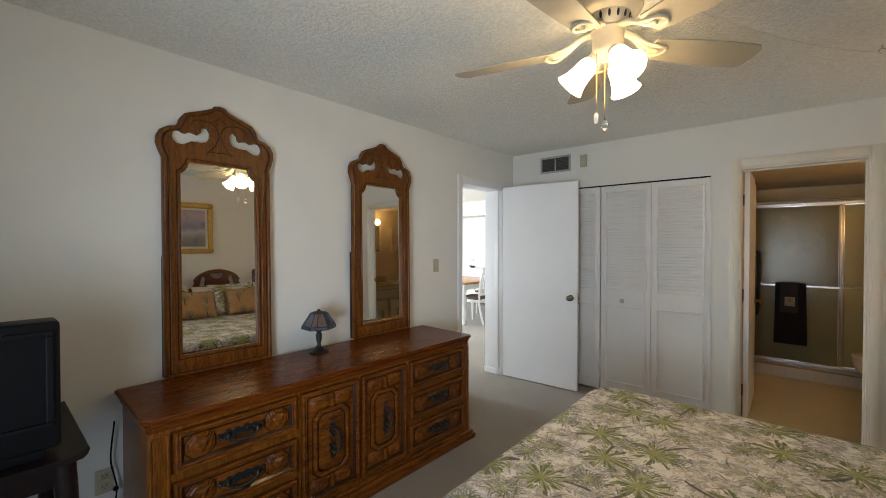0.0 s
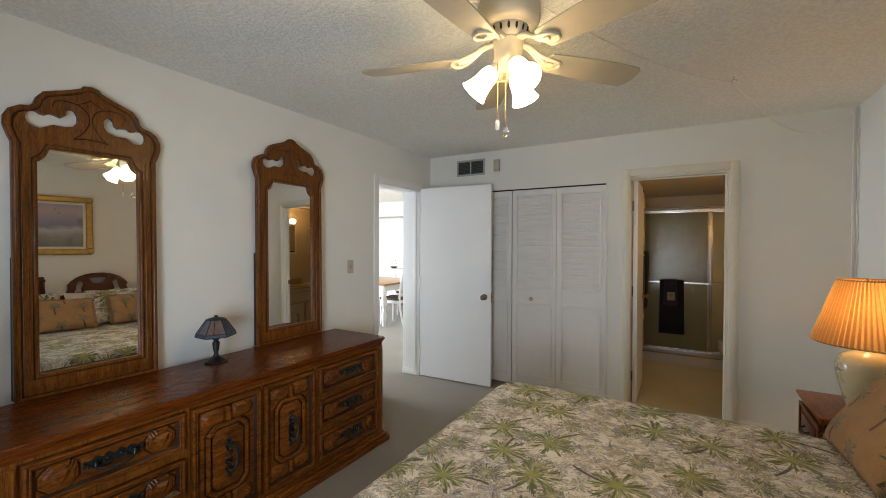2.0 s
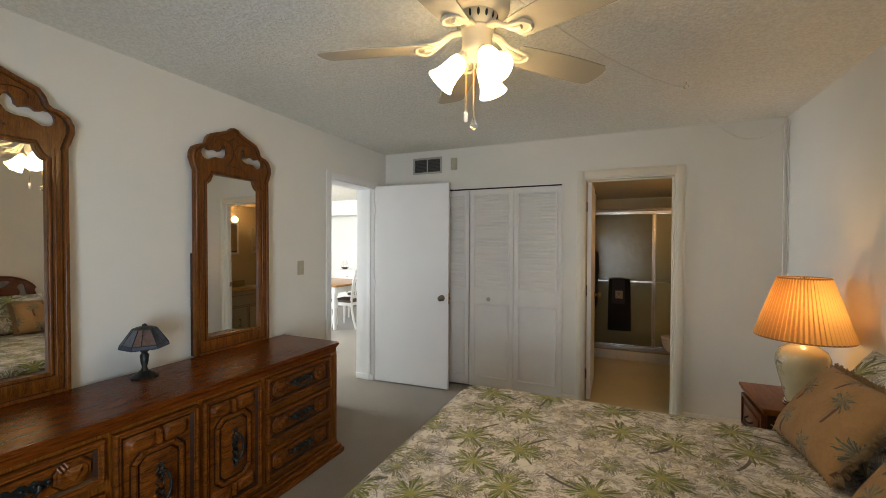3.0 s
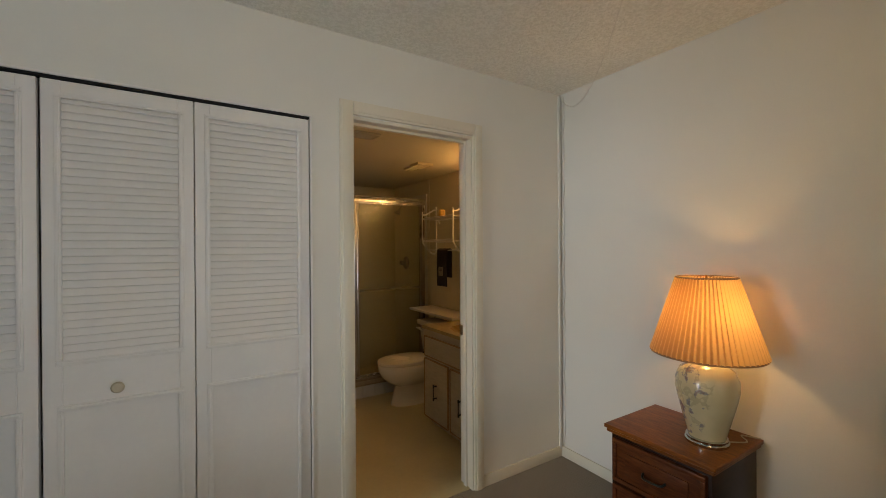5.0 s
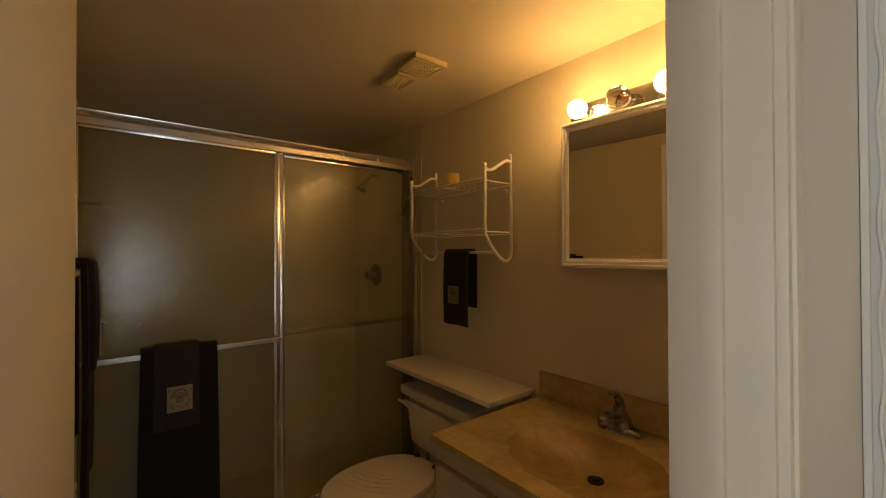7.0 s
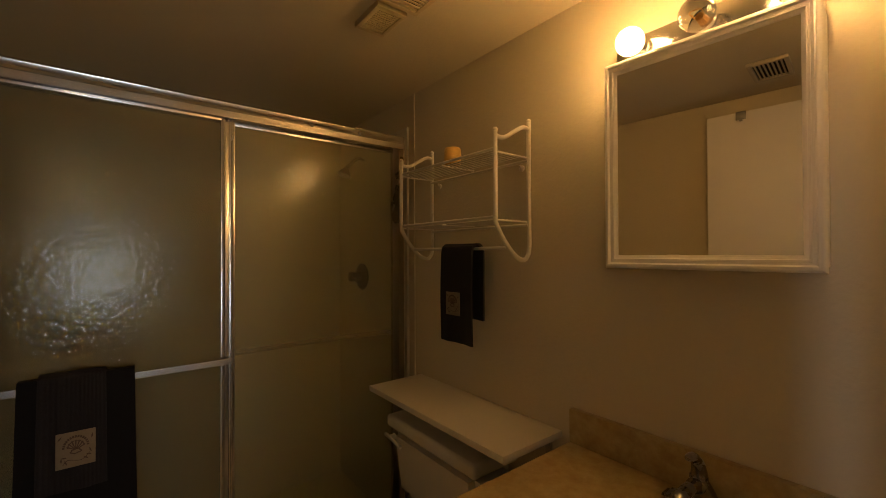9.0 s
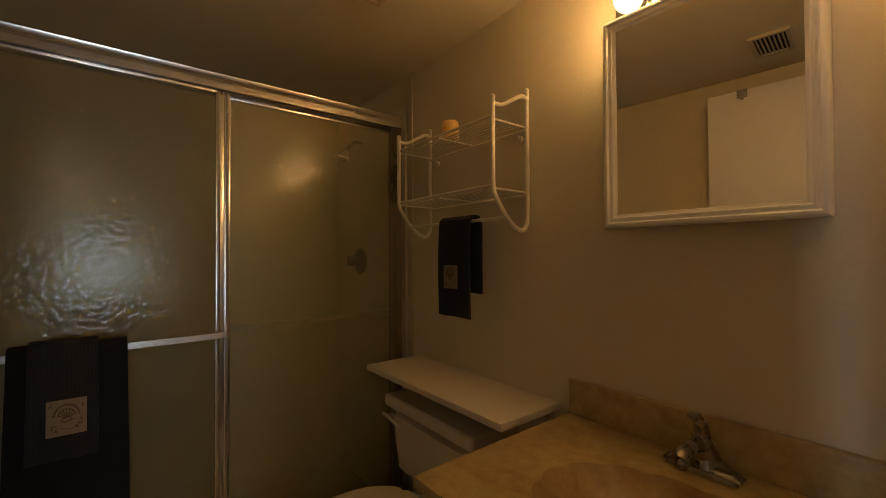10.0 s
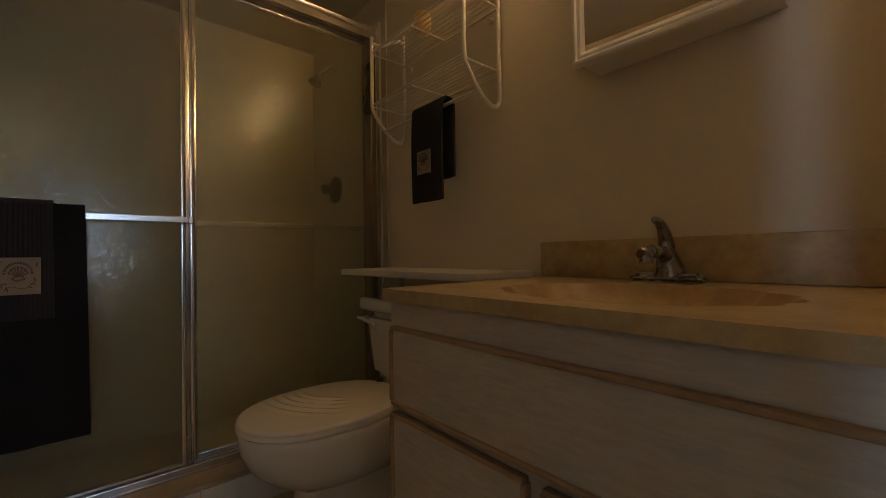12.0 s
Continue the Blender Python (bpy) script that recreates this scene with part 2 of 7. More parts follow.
# ---------------------------------------------------------------- more materials
M_OAK = wood("brown stained oak", (0.27, 0.079, 0.006), (0.022, 0.005, 0.0008), (5, 1, 9), 0.40, 0.08, 5)
M_OAKV = wood("brown stained oak, upright grain", (0.31, 0.104, 0.009), (0.036, 0.010, 0.0014), (14, 14, 1), 0.32, 0.2, 5)
M_FRAME = wood("honey brown frame oak", (0.245, 0.083, 0.008), (0.045, 0.013, 0.002), (12, 8, 1.3), 0.34, 0.15, 5)
M_TOP = wood("polished oak top", (0.195, 0.050, 0.005), (0.060, 0.013, 0.002), (9, 1, 9), 0.26, 0.02, 4)
M_TOP.node_tree.nodes["Principled BSDF"].inputs["Specular IOR Level"].default_value = 0.12
# Darker oak for the carved recesses and the mirror grooves.
M_DARKOAK = wood("dark recess oak", (0.05, 0.016, 0.003), (0.010, 0.003, 0.001), (5, 1, 9), 0.35, 0.2, 5)
M_BRONZE = surf("dark antique bronze", (0.055, 0.058, 0.052), 0.4, 0.75, 0.5, 40, 160, 0.3, 0.002)
M_CHERRY = wood("red brown cherry wood", (0.18, 0.056, 0.015), (0.06, 0.016, 0.005), (8, 1, 8), 0.32, 0.25, 4)
M_DARKWOOD = wood("dark walnut stain", (0.04, 0.015, 0.008), (0.014, 0.006, 0.004), (1, 9, 9), 0.35, 0.3, 4)
M_MIRROR = nodes_of("silvered mirror")[0]
M_MIRROR.node_tree.nodes["Principled BSDF"].inputs["Metallic"].default_value = 1.0
M_MIRROR.node_tree.nodes["Principled BSDF"].inputs["Roughness"].default_value = 0.008
M_MIRROR.node_tree.nodes["Principled BSDF"].inputs["Base Color"].default_value = (0.80, 0.80, 0.78, 1)
M_KNOB = surf("dull worn bronze", (0.19, 0.15, 0.10), 0.36, 0.9, 0.3, 30)
M_BRASS = surf("aged brass", (0.42, 0.24, 0.07), 0.3, 1.0, 0.35, 30, 120, 0.1, 0.001)
M_DULLCHROME = surf("dulled chrome", (0.38, 0.37, 0.35), 0.26, 1.0, 0.3, 30, 150, 0.05, 0.0005)
M_CHROME = surf("brushed chrome", (0.66, 0.66, 0.65), 0.16, 1.0, 0.15, 20, 150, 0.03, 0.0005)
M_ALU = surf("bright anodised aluminium", (0.72, 0.71, 0.69), 0.24, 1.0, 0.12, 8, 200, 0.03, 0.0005)
M_PLATE = surf("beige plastic plate", (0.48, 0.43, 0.31), 0.4, 0, 0.08, 10)
M_BLACK = surf("black plastic", (0.006, 0.006, 0.007), 0.5, 0, 0.3, 12, 120, 0.1, 0.001)
M_BLACK.node_tree.nodes["Principled BSDF"].inputs["Specular IOR Level"].default_value = 0.15
M_HOLE = surf("dark opening", (0.015, 0.014, 0.013), 0.9, 0, 0.2)
M_SHADE = surf("shade tone behind slats", (0.30, 0.27, 0.22), 0.9)
M_FANWHITE = surf("cream fan enamel", (0.54, 0.48, 0.36), 0.35, 0, 0.08, 6)
M_BLADE = surf("cream fan blade laminate", (0.46, 0.41, 0.30), 0.5, 0, 0.1, 5)


def glass_mat(name, color, rough=0.0, ior=1.45):
    m, nt, b = nodes_of(name)
    b.inputs["Base Color"].default_value = (*color, 1)
    b.inputs["Transmission Weight"].default_value = 1.0
    b.inputs["Roughness"].default_value = rough
    b.inputs["IOR"].default_value = ior
    return m


M_CLEAR = glass_mat("clear glass", (0.97, 0.97, 0.96))


def math_node(nt, op, a, b=None):
    n = nt.nodes.new("ShaderNodeMath")
    n.operation = op
    for value, socket in ((a, n.inputs[0]), (b, n.inputs[1])):
        if value is None:
            continue
        if isinstance(value, (int, float)):
            socket.default_value = value
        else:
            nt.links.new(value, socket)
    return n.outputs[0]


def smooth_step(nt, value, lo, hi):
    n = nt.nodes.new("ShaderNodeMapRange")
    n.interpolation_type = "SMOOTHSTEP"
    n.inputs["From Min"].default_value, n.inputs["From Max"].default_value = lo, hi
    nt.links.new(value, n.inputs["Value"])
    return n.outputs["Result"]


def palm_layer(nt, vec, fronds, size, streak, keep, feather, upright=False):
    """Printed palm crowns, one in each cell of a scattered pattern: masks of crown and trunk, the streaks along the fronds, and the distance from the middle."""
    vo = nt.nodes.new("ShaderNodeTexVoronoi")
    vo.voronoi_dimensions = "2D"
    vo.inputs["Scale"].default_value = 1.0
    vo.inputs["Randomness"].default_value = 0.7
    nt.links.new(vec, vo.inputs["Vector"])
    sub = nt.nodes.new("ShaderNodeVectorMath")
    sub.operation = "SUBTRACT"
    nt.links.new(vec, sub.inputs[0])
    nt.links.new(vo.outputs["Position"], sub.inputs[1])
    sx, sc = nt.nodes.new("ShaderNodeSeparateXYZ"), nt.nodes.new("ShaderNodeSeparateColor")
    nt.links.new(sub.outputs[0], sx.inputs[0])
    nt.links.new(vo.outputs["Color"], sc.inputs[0])
    x, y, rnd = sx.outputs[0], sx.outputs[1], sc.outputs[0]
    r = vo.outputs["Distance"]
    away = math_node(nt, "ADD", r, 0.001)
    ray = nt.nodes.new("ShaderNodeCombineXYZ")
    nt.links.new(math_node(nt, "MULTIPLY", math_node(nt, "DIVIDE", x, away), streak), ray.inputs[0])
    nt.links.new(math_node(nt, "MULTIPLY", math_node(nt, "DIVIDE", y, away), streak), ray.inputs[1])
    nt.links.new(math_node(nt, "ADD", math_node(nt, "MULTIPLY", r, 3.0), math_node(nt, "MULTIPLY", rnd, 60)), ray.inputs[2])
    fine = noise_tex(nt, ray.outputs[0], 1.0, 2, 0.6)
    n1 = noise_tex(nt, vec, 7, 3, 0.6)
    ang = math_node(nt, "ARCTAN2", y, x)
    ang = math_node(nt, "ADD", ang, math_node(nt, "MULTIPLY", rnd, 6.28))
    ang = math_node(nt, "ADD", ang, math_node(nt, "MULTIPLY", math_node(nt, "SUBTRACT", n1, 0.5), 1.2))
    s = math_node(nt, "POWER", math_node(nt, "ABSOLUTE", math_node(nt, "SINE", math_node(nt, "MULTIPLY", ang, fronds / 2))), 1.2)
    reach = math_node(nt, "ADD", math_node(nt, "MULTIPLY", s, size * 0.85), size * 0.2)
    reach = math_node(nt, "ADD", reach, math_node(nt, "MULTIPLY", math_node(nt, "SUBTRACT", fine, 0.5), size * feather))
    crown = smooth_step(nt, math_node(nt, "SUBTRACT", reach, r), -0.02 * size, 0.06 * size)
    crown = math_node(nt, "MULTIPLY", crown, math_node(nt, "LESS_THAN", sc.outputs[1], keep))
    phi = math_node(nt, "ADD", math_node(nt, "MULTIPLY", sc.outputs[2], 0.7 if upright else 6.28), -1.9 if upright else 0.0)
    c, s2 = math_node(nt, "COSINE", phi), math_node(nt, "SINE", phi)
    along = math_node(nt, "ADD", math_node(nt, "MULTIPLY", x, c), math_node(nt, "MULTIPLY", y, s2))
    perp = math_node(nt, "SUBTRACT", math_node(nt, "MULTIPLY", y, c), math_node(nt, "MULTIPLY", x, s2))
    perp = math_node(nt, "ADD", perp, math_node(nt, "MULTIPLY", math_node(nt, "MULTIPLY", along, along), 0.5))
    trunk = smooth_step(nt, math_node(nt, "SUBTRACT", (0.07 if upright else 0.028) * size / 0.4, math_node(nt, "ABSOLUTE", perp)), -0.006, 0.008)
    trunk = math_node(nt, "MULTIPLY", trunk, smooth_step(nt, along, size * 0.2, size * 0.3))
    trunk = math_node(nt, "MULTIPLY", trunk, math_node(nt, "LESS_THAN", along, size * (2.3 if upright else 1.9)))
    trunk = math_node(nt, "MULTIPLY", trunk, math_node(nt, "LESS_THAN", sc.outputs[1], keep))
    return crown, trunk, fine, r


def shifted(nt, v, scale, by):
    off = nt.nodes.new("ShaderNodeVectorMath")
    off.operation = "MULTIPLY_ADD"
    nt.links.new(v, off.inputs[0])
    off.inputs[1].default_value, off.inputs[2].default_value = (scale, scale, scale), by
    return off.outputs[0]


def palm_cloth(name, base, base2, leaf, leaf2, bark, scale, ink, quilt=0.5, heart=(0.42, 0.42, 0.05), upright=False):
    """Printed cotton with scattered palms, sunbursts, fern sprigs and thin drawn lines."""
    m, nt, b = nodes_of(name)
    v = coords(nt, (scale, scale, scale))
    cloth = ramp(nt, noise_tex(nt, v, 2.2, 3), [(0.3, base2), (0.7, base)])
    lines = math_node(nt, "ABSOLUTE", math_node(nt, "SUBTRACT", noise_tex(nt, v, 4.0, 5, 0.7), 0.5))
    cloth = mixc(nt, math_node(nt, "MULTIPLY", smooth_step(nt, math_node(nt, "SUBTRACT", 0.016, lines), -0.003, 0.004), 0.5), cloth, ink)
    wash = smooth_step(nt, noise_tex(nt, v, 3.4, 3), 0.6, 0.75)
    cloth = mixc(nt, math_node(nt, "MULTIPLY", wash, 0.12), cloth, leaf2)
    for sc, by, fr, size, keep, amount in () if upright else ((2.9, (3.7, 1.9, 0), 3, 0.52, 0.95, 0.75), (2.2, (9.1, 4.3, 0), 5, 0.48, 0.85, 0.6), (3.4, (2.2, 8.6, 0), 4, 0.50, 0.8, 0.6)):
        sprig, stem, streaks, _ = palm_layer(nt, shifted(nt, v, sc, by), fr, size, 7.0, keep, 1.6)
        cloth = mixc(nt, math_node(nt, "MULTIPLY", sprig, math_node(nt, "MULTIPLY", smooth_step(nt, streaks, 0.46, 0.52), amount)), cloth, {2.9: ink, 2.2: (0.33, 0.30, 0.32), 3.4: (0.40, 0.34, 0.15)}[sc])
        cloth = mixc(nt, math_node(nt, "MULTIPLY", stem, 0.55), cloth, bark)
    if not upright:
        burst, _, streaks, r = palm_layer(nt, shifted(nt, v, 1.3, (5.3, 7.7, 0)), 26, 0.31, 11.0, 0.9, 1.5)
        tint = mixc(nt, smooth_step(nt, r, 0.03, 0.14), heart, leaf)
        cloth = mixc(nt, math_node(nt, "MULTIPLY", burst, math_node(nt, "MULTIPLY", smooth_step(nt, streaks, 0.40, 0.48), 0.9)), cloth, tint)
    crown, trunk, streaks, r = palm_layer(nt, v, 9, 0.27 if upright else 0.36, 9.0, 1.0 if upright else 0.78, 1.5, upright)
    cloth = mixc(nt, math_node(nt, "MULTIPLY", trunk, 0.9), cloth, bark)
    tint = mixc(nt, smooth_step(nt, r, 0.02, 0.12), heart, ramp(nt, streaks, [(0.35, base), (0.38, leaf2), (0.50, leaf2), (0.55, leaf), (0.66, leaf)]))
    cloth = mixc(nt, math_node(nt, "MULTIPLY", crown, 0.95), cloth, tint)
    nt.links.new(cloth, b.inputs["Base Color"])
    b.inputs["Roughness"].default_value = 0.9
    b.inputs["Sheen Weight"].default_value = 0.15
    h = mixc(nt, 0.4, noise_tex(nt, v, 11, 2, 0.5), noise_tex(nt, v, 70, 2, 0.6))
    bump(nt, b, h, quilt, 0.016)
    return m


M_SPREAD = palm_cloth("palm print quilt", (0.87, 0.84, 0.77), (0.81, 0.77, 0.70), (0.095, 0.115, 0.022), (0.32, 0.34, 0.10), (0.06, 0.045, 0.035), 3.8, (0.24, 0.22, 0.19), 0.8, (0.34, 0.33, 0.06))
M_TAN = palm_cloth("tan tapestry with palms", (0.43, 0.255, 0.10), (0.36, 0.21, 0.08), (0.09, 0.11, 0.085), (0.22, 0.22, 0.14), (0.10, 0.045, 0.03), 6.2, (0.30, 0.18, 0.09), 0.5, (0.2, 0.19, 0.12), True)
M_FRINGE = surf("brown and cream fringe", (0.40, 0.28, 0.15), 0.95, 0, 0.92, 70, 200, 0.6, 0.004)
M_LINEN = surf("white pillow linen", (0.68, 0.63, 0.55), 0.9, 0, 0.06, 6, 200, 0.2, 0.002)

# ---------------------------------------------------------------- trim of the openings


def casing(name, label, x0, x1, h, y, w=0.062, t=0.016):
    bm = bm_of()
    for a, b, z0, z1 in ((x0 - w, x0, 0, h + w), (x1, x1 + w, 0, h + w), (x0, x1, h, h + w)):
        soft_box(bm, a, b, y - t, y - 0.0005, z0, z1, 0.004)
        soft_box(bm, a + 0.012 if b - a < 0.1 else a, b - 0.012 if b - a < 0.1 else b, y - t - 0.005, y - t + 0.002, z0 + (0.012 if z0 else 0), z1 - 0.012, 0.003)
    return tagged(part(name, bm, M_TRIM, None, label, 40), kind="structure")


casing("trim", "cream moulded casing round the bathroom doorway", BD0 - 0.006, BD1 + 0.010, BDH + 0.006, YN, 0.066)
jb = bm_of()
soft_box(jb, BD0 - 0.013, BD0, YN - 0.004, YN2 + 0.004, 0, BDH, 0.002)
soft_box(jb, BD1, BD1 + 0.013, YN - 0.004, YN2 + 0.004, 0, BDH, 0.002)
soft_box(jb, BD0, BD1, YN - 0.004, YN2 + 0.004, BDH - 0.014, BDH + 0.001, 0.002)
soft_box(jb, BD1 - 0.012, BD1 + 0.001, YN + 0.045, YN + 0.072, 0, BDH - 0.012, 0.003)
soft_box(jb, BD0 + 0.001, BD1 - 0.011, YN + 0.045, YN + 0.072, BDH - 0.028, BDH - 0.012, 0.003)
tagged(part("trim_jamb", jb, M_TRIM, None, "cream door jamb with stop", 40), kind="structure")
kb = bm_of()
soft_box(kb, BD1 - 0.003, BD1 + 0.001, YN2 - 0.030, YN2 + 0.006, 0.885, 0.945, 0.001)
box(kb, BD1 - 0.0040, BD1 - 0.0025, YN2 - 0.022, YN2 - 0.010, 0.895, 0.935)
st = thing("strike_plate", pose(0, 0, 0), "small chrome strike plate on the bathroom door jamb", "strike plate")
part("plate", kb, M_CHROME, st)

# casing and jamb of the bedroom doorway, in the west wall
bm = bm_of()
for a, b, z0, z1 in ((ED0 - 0.062, ED0, 0, EDH + 0.062), (ED1, ED1 + 0.05, 0, EDH + 0.062), (ED0, ED1, EDH, EDH + 0.062)):
    soft_box(bm, 0.0005, 0.016, a, b, z0, z1, 0.004)
soft_box(bm, -WT - 0.004, 0.004, ED0 - 0.001, ED0 + 0.014, 0, EDH, 0.002)
soft_box(bm, -WT - 0.004, 0.004, ED1 - 0.014, ED1 + 0.001, 0, EDH, 0.002)
soft_box(bm, -WT - 0.004, 0.004, ED0, ED1, EDH - 0.014, EDH + 0.001, 0.002)
soft_box(bm, -0.075, -0.035, ED1 - 0.026, ED1 - 0.012, 0, EDH - 0.014, 0.003)
soft_box(bm, -WT - 0.006, 0.0, ED1 - 0.024, ED1 - 0.013, 0, 0.06, 0.003)
tagged(part("trim_bedroom_doorway", bm, M_DOOR, None, "white casing and jamb of the bedroom doorway", 40), kind="structure")

# baseboards
bm = bm_of()
for b in ((CL1 + 0.01, BD0 - 0.07, YN - 0.012, YN - 0.0005), (BD1 + 0.077, XE - 0.012, YN - 0.012, YN - 0.0005), (XE - 0.012, XE - 0.0005, 2.6, YN, ), (0.0005, 0.012, -0.75, ED0 - 0.065)):
    soft_box(bm, *b, 0.0, 0.068, 0.003)
tagged(part("baseboard", bm, M_TRIM, None, "low cream baseboard", 40), kind="structure")

# ---------------------------------------------------------------- south window, behind the camera
win = tagged(new("window_1"), "aluminium sliding window with two clear panes", "window", kind="structure")
win.matrix_world = pose(0, YS - 0.08, 0)
bm = bm_of()
for b in ((W0, W0 + 0.05, WZ0, WZ1), (W1 - 0.05, W1, WZ0, WZ1), (2.125, 2.175, WZ0, WZ1)):
    soft_box(bm, b[0], b[1], -0.03, 0.03, b[2], b[3], 0.004)
for z in (WZ0, WZ1 - 0.05):
    soft_box(bm, W0 + 0.05, W1 - 0.05, -0.03, 0.03, z, z + 0.05, 0.004)
part("window_frame", bm, M_ALU, win)
for a, b in ((W0 + 0.05, 2.125), (2.175, W1 - 0.05)):
    bm = bm_of()
    box(bm, a, b, -0.003, 0.003, WZ0 + 0.05, WZ1 - 0.05)
    part("pane", bm, M_CLEAR, win).visible_shadow = False

# ---------------------------------------------------------------- bedroom door, folding closet doors


def knob_profile(scale=1.0):
    return [(0.0305 * scale, 0), (0.031 * scale, 0.004), (0.024 * scale, 0.008), (0.011 * scale, 0.012), (0.011 * scale, 0.030), (0.020 * scale, 0.036), (0.0275 * scale, 0.046), (0.0265 * scale, 0.056), (0.016 * scale, 0.063), (0.0005, 0.064)]


def door_leaf(name, m, w, h, label, knob_side, metal=None, hinge=None):
    """A flush door: hinge edge at local x = 0, reaching to x = w, faces at y = 0 and y = 0.036."""
    d = thing(name, m, label, "door")
    bm = bm_of()
    soft_box(bm, 0, w, 0, 0.036, 0.012, h, 0.002)
    part("leaf", bm, M_DOOR, d)
    for s in (0, 1):
        bm = bm_of()
        lathe(bm, knob_profile(), 24, pose(w - 0.065, 0.036 if s else 0, 0.915, -90 if s else 90))
        part("knob", bm, metal or M_KNOB, d, "round metal knob", 40)
    bm = bm_of()
    soft_box(bm, w - 0.0005, w + 0.0015, 0.007, 0.029, 0.86, 0.97, 0.0005)
    box(bm, w + 0.001, w + 0.01, 0.012, 0.024, 0.905, 0.925)
    part("latch", bm, M_BRASS, d)
    for z in (0.25, 1.03, 1.8):
        bm = bm_of()
        tube(bm, [(-0.005, knob_side, z - 0.045), (-0.005, knob_side, z + 0.045)], 0.006)
        part("hinge", bm, hinge or M_KNOB, d)
    return d


door_leaf("bedroom_door", pose(0.028, 3.845, 0, 0, 0, 3.2), 0.815, 2.052, "flush white painted bedroom door standing open", -0.004, hinge=M_DOOR)
door_leaf("bathroom_door", pose(2.145, 4.207, 0, 0, 0, 90.3), 0.70, 2.03, "flush white painted bathroom door standing wide open", 0.04, M_BRASS)

LEAFW = (CL1 - CL0 - 0.012) / 4
slat_bm = bm_of()
sw = LEAFW - 0.108
t = bmesh.new()
box(t, -sw / 2, sw / 2, -0.0035, 0.0035, -0.0172, 0.0172)
bmesh.ops.bevel(t, geom=[e for e in t.edges if abs((e.verts[0].co - e.verts[1].co).x) > 0.1], offset=0.002, segments=1, affect="EDGES")
merge(slat_bm, t, pose(0, 0, 0, -24))
SLAT = bpy.data.meshes.new("slat")
slat_bm.to_mesh(SLAT)
slat_bm.free()
SLAT.materials.append(M_LOUVRE)


def fold_leaf(m, with_knob):
    """A louvred folding leaf: local x from 0 to its width, front at y = 0."""
    w = LEAFW - 0.003
    leaf = thing("closet_door", m, "white louvred folding closet door with a panel below", "closet door", "folding closet doors")
    bm = bm_of()
    st = 0.052
    soft_box(bm, 0, st, 0, 0.028, 0.02, 1.998, 0.002)
    soft_box(bm, w - st, w, 0, 0.028, 0.02, 1.998, 0.002)
    for z0, z1 in ((1.948, 1.998), (0.845, 1.02), (0.02, 0.125)):
        soft_box(bm, st, w - st, 0.0005, 0.0275, z0, z1, 0.002)
    part("frame", bm, M_LOUVRE, leaf)
    bm = bm_of()
    for x0, x1, z0, z1 in ((st - 0.018, w - st + 0.018, 1.0, 1.955), (st - 0.014, w - st + 0.014, 0.112, 0.86)):
        for b in ((x0, x1, z0, z0 + 0.018), (x0, x1, z1 - 0.018, z1), (x0, x0 + 0.018, z0 + 0.018, z1 - 0.018), (x1 - 0.018, x1, z0 + 0.018, z1 - 0.018)):
            soft_box(bm, b[0], b[1], -0.007, 0.002, b[2], b[3], 0.003)
            soft_box(bm, b[0] + 0.005, b[1] - 0.005, -0.010, -0.004, b[2] + 0.005, b[3] - 0.005, 0.002)
    part("moulding", bm, M_LOUVRE, leaf)
    bm = bm_of()
    soft_box(bm, st - 0.004, w - st + 0.004, 0.010, 0.020, 0.12, 0.85, 0.002)
    part("panel", bm, M_LOUVRE, leaf)
    # Sheet behind the slats, with the closet's dimness put into its colour.
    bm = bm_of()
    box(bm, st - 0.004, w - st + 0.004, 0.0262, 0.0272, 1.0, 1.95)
    part("backing", bm, M_SHADE, leaf, "sheet coloured as the closet's shade behind the slats")
    n = 33
    for k in range(n):
        s = new("slat", SLAT)
        s.parent = leaf
        s.location = (w / 2, 0.012, 1.016 + (k + 0.5) * 0.934 / n)
    if with_knob:
        bm = bm_of()
        lathe(bm, [(0.010, 0), (0.010, 0.012), (0.019, 0.02), (0.021, 0.028), (0.015, 0.034), (0.0005, 0.035)], 20, pose(w * 0.46, 0, 0.905, 90))
        part("knob", bm, M_PLATE, leaf, "round cream knob", 40)
    return leaf


for k in range(4):
    fold_leaf(pose(CL0 + 0.006 + k * LEAFW + (0.004 if k > 1 else -0.003), YN + 0.012, 0), k == 2)
bm = bm_of()
box(bm, CL0 + 0.002, CL1 - 0.002, YN + 0.008, YN + 0.045, 2.003, CLH - 0.001)
tagged(part("trim_closet_track", bm, M_HOLE, None, "dark track above the folding doors"), kind="structure")
bm = bm_of()
soft_box(bm, CL0 - 0.004, CL1 + 0.006, YN - 0.005, YN + 0.004, CLH - 0.003, CLH + 0.006, 0.002)
soft_box(bm, CL1 - 0.002, CL1 + 0.006, YN - 0.005, YN + 0.004, 0, CLH - 0.003, 0.002)
tagged(part("trim_closet", bm, M_LOUVRE, None, "thin white corner bead of the closet opening"), kind="structure")

